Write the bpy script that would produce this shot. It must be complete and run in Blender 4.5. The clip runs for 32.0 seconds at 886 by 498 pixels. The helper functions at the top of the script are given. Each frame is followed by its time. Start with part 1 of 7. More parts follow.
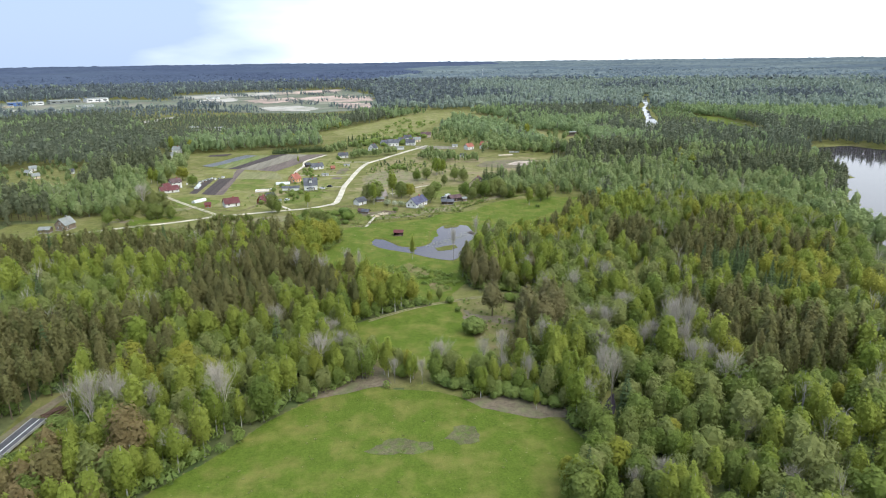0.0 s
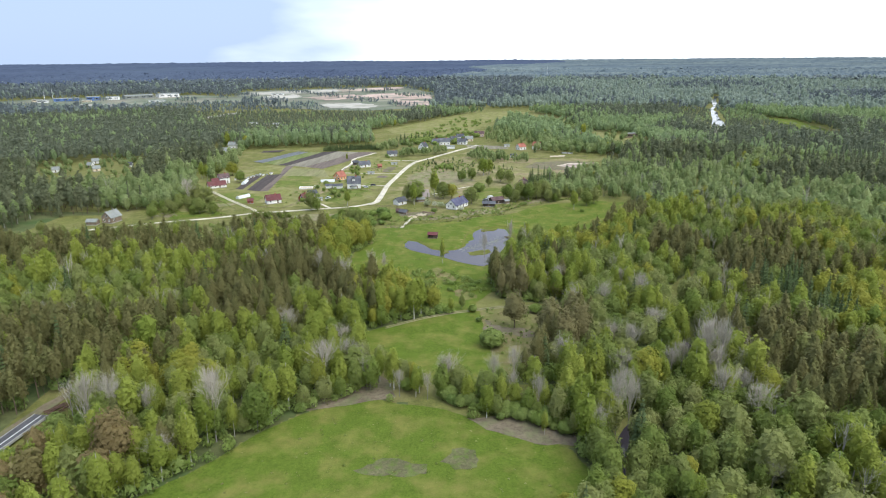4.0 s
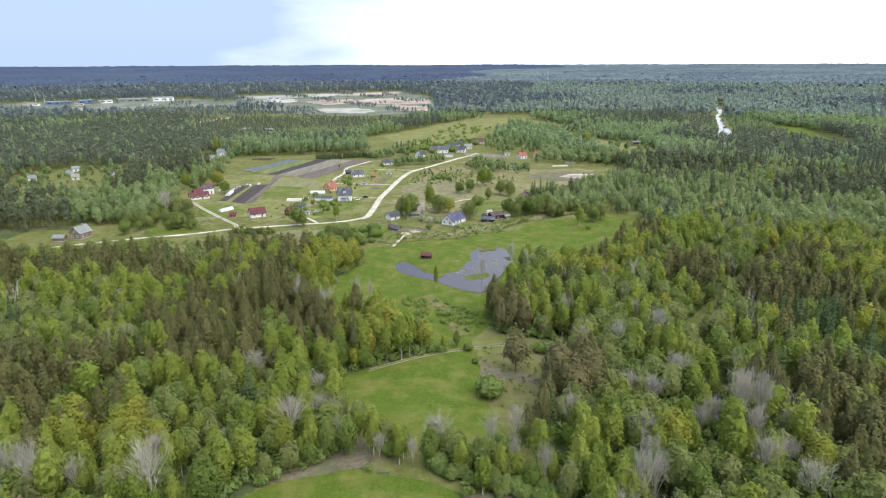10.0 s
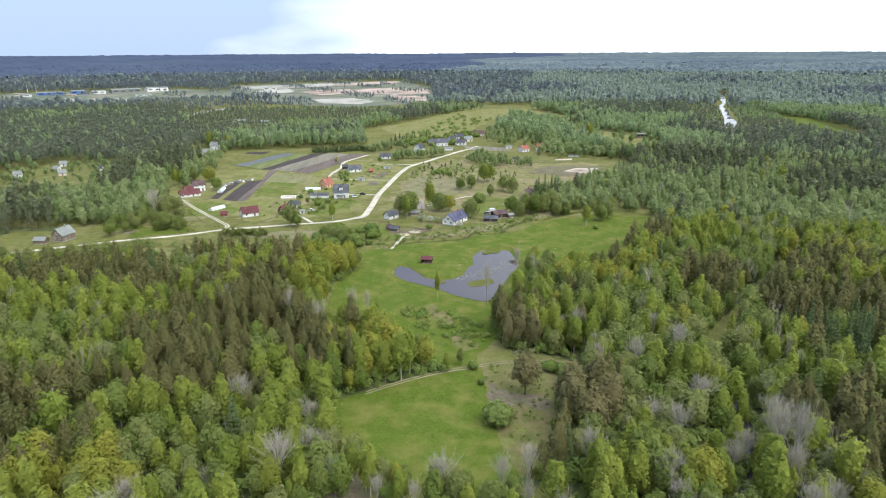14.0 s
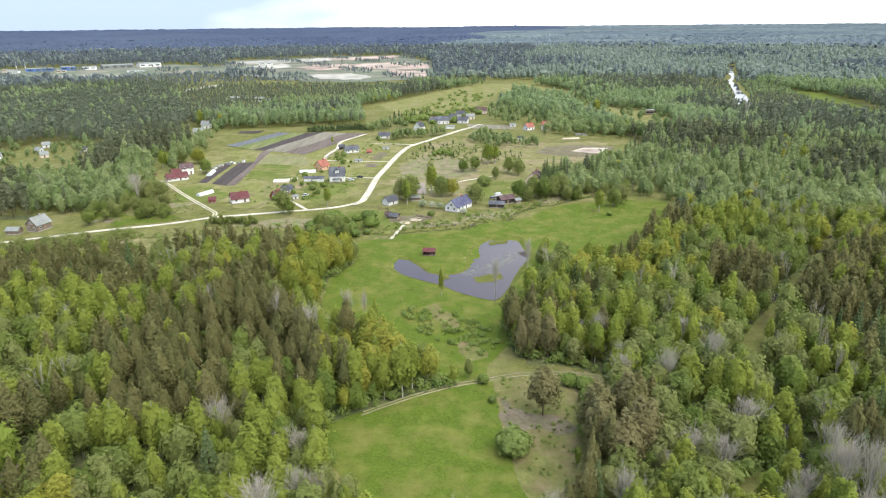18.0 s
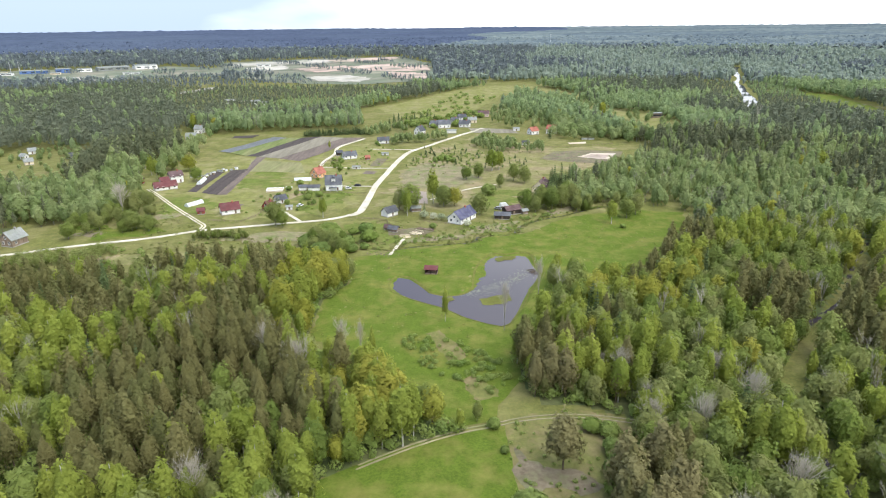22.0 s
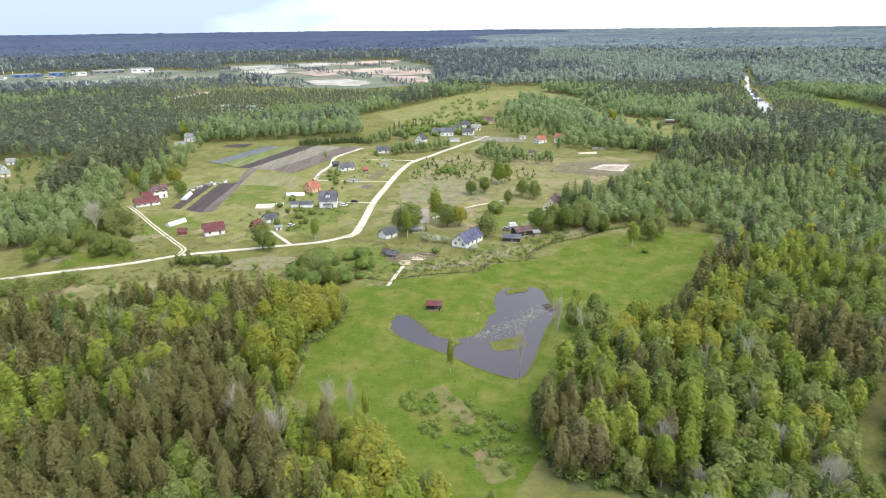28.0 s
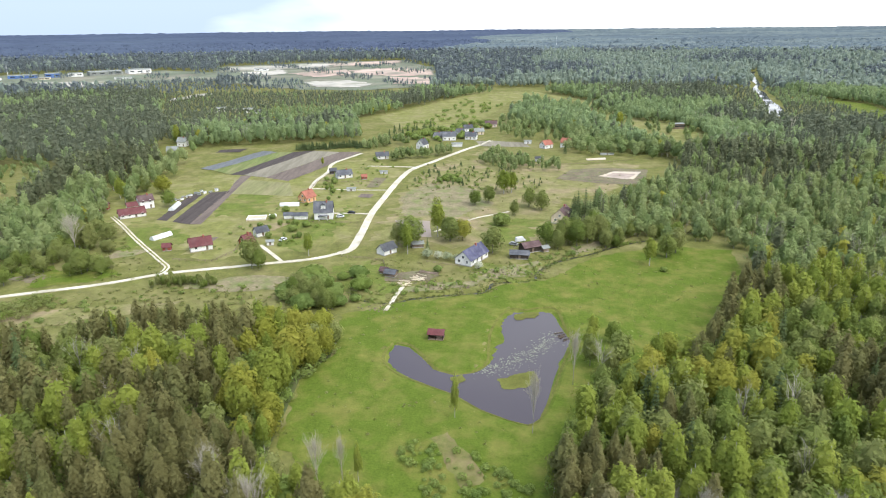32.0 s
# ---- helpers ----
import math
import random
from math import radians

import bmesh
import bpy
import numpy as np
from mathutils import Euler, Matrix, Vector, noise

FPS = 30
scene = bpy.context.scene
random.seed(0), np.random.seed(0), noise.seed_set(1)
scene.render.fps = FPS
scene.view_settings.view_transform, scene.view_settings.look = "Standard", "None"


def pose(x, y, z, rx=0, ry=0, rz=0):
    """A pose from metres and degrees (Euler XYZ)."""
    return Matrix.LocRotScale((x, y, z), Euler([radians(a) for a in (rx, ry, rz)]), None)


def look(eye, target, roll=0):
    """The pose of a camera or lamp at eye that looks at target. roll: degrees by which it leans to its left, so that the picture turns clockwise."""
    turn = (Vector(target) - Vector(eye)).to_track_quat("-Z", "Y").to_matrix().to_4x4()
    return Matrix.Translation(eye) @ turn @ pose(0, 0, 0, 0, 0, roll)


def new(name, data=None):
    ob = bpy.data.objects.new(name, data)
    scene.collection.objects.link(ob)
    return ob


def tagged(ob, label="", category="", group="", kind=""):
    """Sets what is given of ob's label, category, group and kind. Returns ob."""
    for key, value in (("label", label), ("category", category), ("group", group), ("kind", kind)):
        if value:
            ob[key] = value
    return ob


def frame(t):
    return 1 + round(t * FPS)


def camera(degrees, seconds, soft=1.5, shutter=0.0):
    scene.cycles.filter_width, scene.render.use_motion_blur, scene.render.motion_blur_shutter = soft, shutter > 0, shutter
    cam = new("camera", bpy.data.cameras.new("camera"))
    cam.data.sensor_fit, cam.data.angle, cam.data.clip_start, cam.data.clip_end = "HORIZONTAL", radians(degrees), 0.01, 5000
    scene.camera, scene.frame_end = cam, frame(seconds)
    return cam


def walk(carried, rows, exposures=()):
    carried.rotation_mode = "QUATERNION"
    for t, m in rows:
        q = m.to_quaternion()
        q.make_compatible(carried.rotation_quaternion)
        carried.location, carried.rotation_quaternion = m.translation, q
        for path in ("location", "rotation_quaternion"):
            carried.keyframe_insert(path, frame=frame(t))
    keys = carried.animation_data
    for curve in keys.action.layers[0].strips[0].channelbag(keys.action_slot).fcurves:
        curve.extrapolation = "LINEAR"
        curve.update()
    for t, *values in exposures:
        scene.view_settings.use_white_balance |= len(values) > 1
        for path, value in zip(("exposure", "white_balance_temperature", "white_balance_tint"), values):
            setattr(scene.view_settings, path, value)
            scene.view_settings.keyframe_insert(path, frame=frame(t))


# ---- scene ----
cam = camera(68.9, 32.0, soft=1.1)
PATH = [
    (0, (-12.853, 6.618, 93.949), (-12.692, 8.53, 93.384), -0.7),
    (1, (-8.308, 9.323, 93.103), (-8.233, 11.24, 92.539), -0.7),
    (2, (-3.771, 10.797, 93.644), (-3.784, 12.715, 93.077), -0.7),
    (3, (-0.266, 13.512, 93.605), (-0.294, 15.429, 93.036), -0.6),
    (6, (4.935, 25.794, 94.207), (4.905, 27.712, 93.64), -0.2),
    (7, (5.018, 31.24, 94.099), (4.989, 33.158, 93.534), -0.2),
    (8, (5.099, 35.776, 93.905), (5.07, 37.696, 93.344), -0.2),
    (9, (4.768, 41.466, 93.932), (4.739, 43.386, 93.374), -0.2),
    (10, (4.471, 46.912, 94.145), (4.443, 48.833, 93.588), -0.2),
    (11, (4.015, 51.582, 94.776), (3.989, 53.503, 94.22), -0.1),
    (12, (3.65, 56.324, 95.21), (3.624, 58.244, 94.65), -0.1),
    (13, (3.312, 60.541, 95.428), (3.287, 62.458, 94.86), -0.2),
    (14, (3.012, 65.068, 95.847), (2.988, 66.979, 95.258), -0.3),
    (16.5, (1.684, 81.388, 94.893), (1.658, 83.276, 94.234), -0.4),
    (17, (1.313, 84.714, 94.872), (1.288, 86.602, 94.213), -0.4),
    (18, (1.13, 89.391, 95.291), (1.106, 91.279, 94.631), -0.5),
    (19, (0.559, 94.136, 95.019), (0.536, 96.024, 94.361), -0.4),
    (20, (0.081, 99.937, 94.928), (0.057, 101.825, 94.27), -0.5),
    (21, (-0.301, 105.357, 94.774), (-0.324, 107.246, 94.118), -0.4),
    (22, (-0.367, 110.92, 94.903), (-0.391, 112.809, 94.246), -0.6),
    (23, (-0.651, 116.549, 94.859), (-0.677, 118.439, 94.204), -0.5),
    (24, (-0.892, 121.744, 95.257), (-0.918, 123.633, 94.601), -0.6),
    (25, (-1.293, 127.424, 95.021), (-1.319, 129.314, 94.367), -0.6),
    (27.5, (-1.65, 139.923, 95.886), (-1.678, 141.813, 95.233), -0.6),
    (28, (-1.755, 142.311, 95.703), (-1.783, 144.202, 95.052), -0.6),
    (29, (-1.921, 148.21, 96.05), (-1.951, 150.1, 95.398), -0.7),
    (30, (-2.315, 154.329, 96.091), (-2.345, 156.219, 95.438), -0.7),
    (31, (-2.462, 159.146, 95.976), (-2.492, 161.037, 95.325), -0.6),
    (32, (-2.561, 164.535, 96.086), (-2.593, 166.426, 95.435), -0.6),
]
walk(cam, [(t, look(eye, target, roll)) for t, eye, target, roll in PATH], exposures=[(0.0, 0.52, 6250, 9), (14.0, 0.54, 6250, 9), (16.5, 0.78, 6450, 10), (32.0, 0.76, 6450, 10)])

# ---------------------------------------------------------------- light
SUN_AZ, SUN_EL = 140.0, 56.0          # degrees clockwise from +y, and above the horizon


def build_world():
    w = bpy.data.worlds.new("overcast_sky")
    scene.world = w
    w.use_nodes = True
    nt = w.node_tree
    nt.nodes.clear()
    N, L = nt.nodes.new, nt.links.new
    out, bg = N("ShaderNodeOutputWorld"), N("ShaderNodeBackground")
    sky = N("ShaderNodeTexSky")
    sky.sky_type, sky.sun_disc = "NISHITA", False
    sky.sun_elevation, sky.sun_rotation = radians(SUN_EL), radians(SUN_AZ)
    sky.air_density, sky.dust_density = 1.0, 2.0
    gain = N("ShaderNodeMix"); gain.data_type, gain.blend_type = "RGBA", "MULTIPLY"
    gain.inputs[0].default_value = 1.0
    gain.inputs[7].default_value = (0.62, 0.62, 0.62, 1)
    L(sky.outputs[0], gain.inputs[6])
    tc, mp = N("ShaderNodeTexCoord"), N("ShaderNodeMapping")
    mp.inputs["Scale"].default_value = (1.0, 1.0, 3.4)
    mp.inputs["Location"].default_value = (0.35, 0.4, 0.2)
    L(tc.outputs["Generated"], mp.inputs[0])
    big = N("ShaderNodeTexNoise"); big.inputs["Scale"].default_value = 2.4
    big.inputs["Detail"].default_value, big.inputs["Roughness"].default_value = 5, 0.5
    L(mp.outputs[0], big.inputs["Vector"])
    # the cloud cover thickens and brightens from one side of the sky to the other
    sep = N("ShaderNodeSeparateXYZ")
    L(tc.outputs["Generated"], sep.inputs[0])
    side = N("ShaderNodeMath"); side.operation = "MULTIPLY_ADD"
    side.inputs[1].default_value, side.inputs[2].default_value = 1.35, 0.0
    L(sep.outputs["X"], side.inputs[0])
    add = N("ShaderNodeMath"); add.operation = "ADD"
    L(side.outputs[0], add.inputs[0]); L(big.outputs["Fac"], add.inputs[1])
    low = N("ShaderNodeMapRange")       # the cover closes towards the skyline
    low.inputs["From Min"].default_value, low.inputs["From Max"].default_value = 0.0, 0.11
    low.inputs["To Min"].default_value, low.inputs["To Max"].default_value = 0.2, 0.0
    L(sep.outputs["Z"], low.inputs[0])
    sum2 = N("ShaderNodeMath"); sum2.operation = "ADD"
    L(add.outputs[0], sum2.inputs[0]); L(low.outputs[0], sum2.inputs[1])
    ramp = N("ShaderNodeValToRGB")
    ramp.color_ramp.elements[0].position, ramp.color_ramp.elements[1].position = 0.24, 0.64
    L(sum2.outputs[0], ramp.inputs[0])
    cloud = N("ShaderNodeMix"); cloud.data_type = "RGBA"
    cloud.inputs[6].default_value = (4.9, 6.1, 8.3, 1)       # thin grey-blue cloud
    cloud.inputs[7].default_value = (12.6, 13.4, 14.0, 1)    # bright cloud
    L(ramp.outputs[0], cloud.inputs[0])
    mix = N("ShaderNodeMix"); mix.data_type = "RGBA"
    mix.inputs[0].default_value = 0.88
    L(gain.outputs[2], mix.inputs[6]); L(cloud.outputs[2], mix.inputs[7])
    L(mix.outputs[2], bg.inputs[0])
    bg.inputs[1].default_value = 0.092
    L(bg.outputs[0], out.inputs[0])


build_world()
sun = new("sun", bpy.data.lights.new("sun", "SUN"))
sun.data.energy, sun.data.angle, sun.data.color = 1.9, radians(50), (1.0, 0.975, 0.94)
_a, _e = radians(SUN_AZ), radians(SUN_EL)
sun.matrix_world = look((0, 0, 300), Vector((0, 0, 300)) - Vector((math.sin(_a) * math.cos(_e), math.cos(_a) * math.cos(_e), math.sin(_e))))

# ---------------------------------------------------------------- materials


def nodes_of(name):
    m = bpy.data.materials.new(name)
    m.use_nodes = True
    nt = m.node_tree
    return m, nt, nt.nodes["Principled BSDF"]


def mat(name, c1, c2=None, scale=1.0, rough=0.85, metal=0.0, bump=0.0, detail=6, big=None, bigscale=0.03, spec=0.15, stretch=(1, 1, 1), per_object=0.0, mottle=0.26):
    """A surface that varies between two colours at one scale, and towards a third at a larger one."""
    m, nt, p = nodes_of(name)
    N, L = nt.nodes.new, nt.links.new
    p.inputs["Roughness"].default_value, p.inputs["Metallic"].default_value = rough, metal
    p.inputs["Specular IOR Level"].default_value = spec
    c2 = c2 or tuple(v * 0.75 for v in c1)
    tc, mp = N("ShaderNodeTexCoord"), N("ShaderNodeMapping")
    mp.inputs["Scale"].default_value = stretch
    L(tc.outputs["Object"], mp.inputs[0])
    nz = N("ShaderNodeTexNoise")
    nz.inputs["Scale"].default_value, nz.inputs["Detail"].default_value = scale, detail
    nz.inputs["Roughness"].default_value = 0.65
    L(mp.outputs[0], nz.inputs["Vector"])
    rp = N("ShaderNodeValToRGB")
    rp.color_ramp.elements[0].position, rp.color_ramp.elements[1].position = 0.34, 0.66
    rp.color_ramp.elements[0].color, rp.color_ramp.elements[1].color = (*c2, 1), (*c1, 1)
    L(nz.outputs["Fac"], rp.inputs[0])
    col = rp.outputs[0]
    if big:
        n2 = N("ShaderNodeTexNoise")
        n2.inputs["Scale"].default_value, n2.inputs["Detail"].default_value = bigscale, 5
        n2.inputs["Roughness"].default_value = 0.6
        L(mp.outputs[0], n2.inputs["Vector"])
        r2 = N("ShaderNodeValToRGB")
        r2.color_ramp.elements[0].position, r2.color_ramp.elements[1].position = 0.45, 0.68
        L(n2.outputs["Fac"], r2.inputs[0])
        mx = N("ShaderNodeMix"); mx.data_type = "RGBA"
        mx.inputs[7].default_value = (*big, 1)
        L(r2.outputs[0], mx.inputs[0]); L(col, mx.inputs[6])
        col = mx.outputs[2]
    n3, r3, h3 = N("ShaderNodeTexNoise"), N("ShaderNodeMapRange"), N("ShaderNodeHueSaturation")
    n3.inputs["Scale"].default_value, n3.inputs["Detail"].default_value = scale * 0.17, 4
    n3.inputs["Roughness"].default_value = 0.7
    r3.inputs["From Min"].default_value, r3.inputs["From Max"].default_value = 0.3, 0.7
    r3.inputs["To Min"].default_value, r3.inputs["To Max"].default_value = 1 - mottle, 1 + 0.9 * mottle
    L(mp.outputs[0], n3.inputs["Vector"]); L(n3.outputs["Fac"], r3.inputs[0]); L(r3.outputs[0], h3.inputs["Value"]); L(col, h3.inputs["Color"])
    col = h3.outputs[0]
    if per_object:
        oi, hs = N("ShaderNodeObjectInfo"), N("ShaderNodeHueSaturation")
        mr = N("ShaderNodeMapRange")
        mr.inputs["To Min"].default_value, mr.inputs["To Max"].default_value = 1 - per_object, 1 + per_object
        L(oi.outputs["Random"], mr.inputs[0]); L(mr.outputs[0], hs.inputs["Value"]); L(col, hs.inputs["Color"])
        col = hs.outputs[0]
    L(col, p.inputs["Base Color"])
    if bump:
        b = N("ShaderNodeBump")
        b.inputs["Strength"].default_value, b.inputs["Distance"].default_value = 0.8, bump
        L(nz.outputs["Fac"], b.inputs["Height"]); L(b.outputs[0], p.inputs["Normal"])
    return m


def leaf_mat(name, c1, c2, c3, glow=0.45, spray=4.8):
    """Foliage: each tree takes a tint between three greens, each spray of leaves its own lightness."""
    m, nt, p = nodes_of(name)
    N, L = nt.nodes.new, nt.links.new
    at, oi, ge = N("ShaderNodeAttribute"), N("ShaderNodeObjectInfo"), N("ShaderNodeNewGeometry")
    at.attribute_name = "tint"
    ad = N("ShaderNodeMath"); ad.operation = "ADD"
    L(at.outputs["Fac"], ad.inputs[0]); L(oi.outputs["Random"], ad.inputs[1])
    fr = N("ShaderNodeMath"); fr.operation = "FRACT"
    L(ad.outputs[0], fr.inputs[0])
    rp = N("ShaderNodeValToRGB")
    rp.color_ramp.elements[0].color, rp.color_ramp.elements[1].color = (*c1, 1), (*c3, 1)
    e = rp.color_ramp.elements.new(0.5); e.color = (*c2, 1)
    L(fr.outputs[0], rp.inputs[0])
    mr = N("ShaderNodeMapRange")
    mr.inputs["To Min"].default_value, mr.inputs["To Max"].default_value = 0.88, 1.13
    L(ge.outputs["Random Per Island"], mr.inputs[0])
    hs = N("ShaderNodeHueSaturation")
    L(mr.outputs[0], hs.inputs["Value"]); L(rp.outputs[0], hs.inputs["Color"])
    L(hs.outputs[0], p.inputs["Base Color"])
    p.inputs["Roughness"].default_value, p.inputs["Specular IOR Level"].default_value = 0.7, 0.08
    tr, ms = N("ShaderNodeBsdfTranslucent"), N("ShaderNodeMixShader")
    ms.inputs[0].default_value = glow
    L(hs.outputs[0], tr.inputs[0])
    L(p.outputs[0], ms.inputs[1]); L(tr.outputs[0], ms.inputs[2])
    # gaps between the leaves of a spray
    hole, cut, gap, mg = N("ShaderNodeTexNoise"), N("ShaderNodeMath"), N("ShaderNodeBsdfTransparent"), N("ShaderNodeMixShader")
    hole.inputs["Scale"].default_value, hole.inputs["Detail"].default_value = spray, 1.5
    L(ge.outputs["Position"], hole.inputs["Vector"])
    cut.operation, cut.inputs[1].default_value = "GREATER_THAN", 0.56
    L(hole.outputs["Fac"], cut.inputs[0]); L(cut.outputs[0], mg.inputs[0])
    L(ms.outputs[0], mg.inputs[1]); L(gap.outputs[0], mg.inputs[2])
    L(mg.outputs[0] if spray else ms.outputs[0], nt.nodes["Material Output"].inputs[0])
    return m


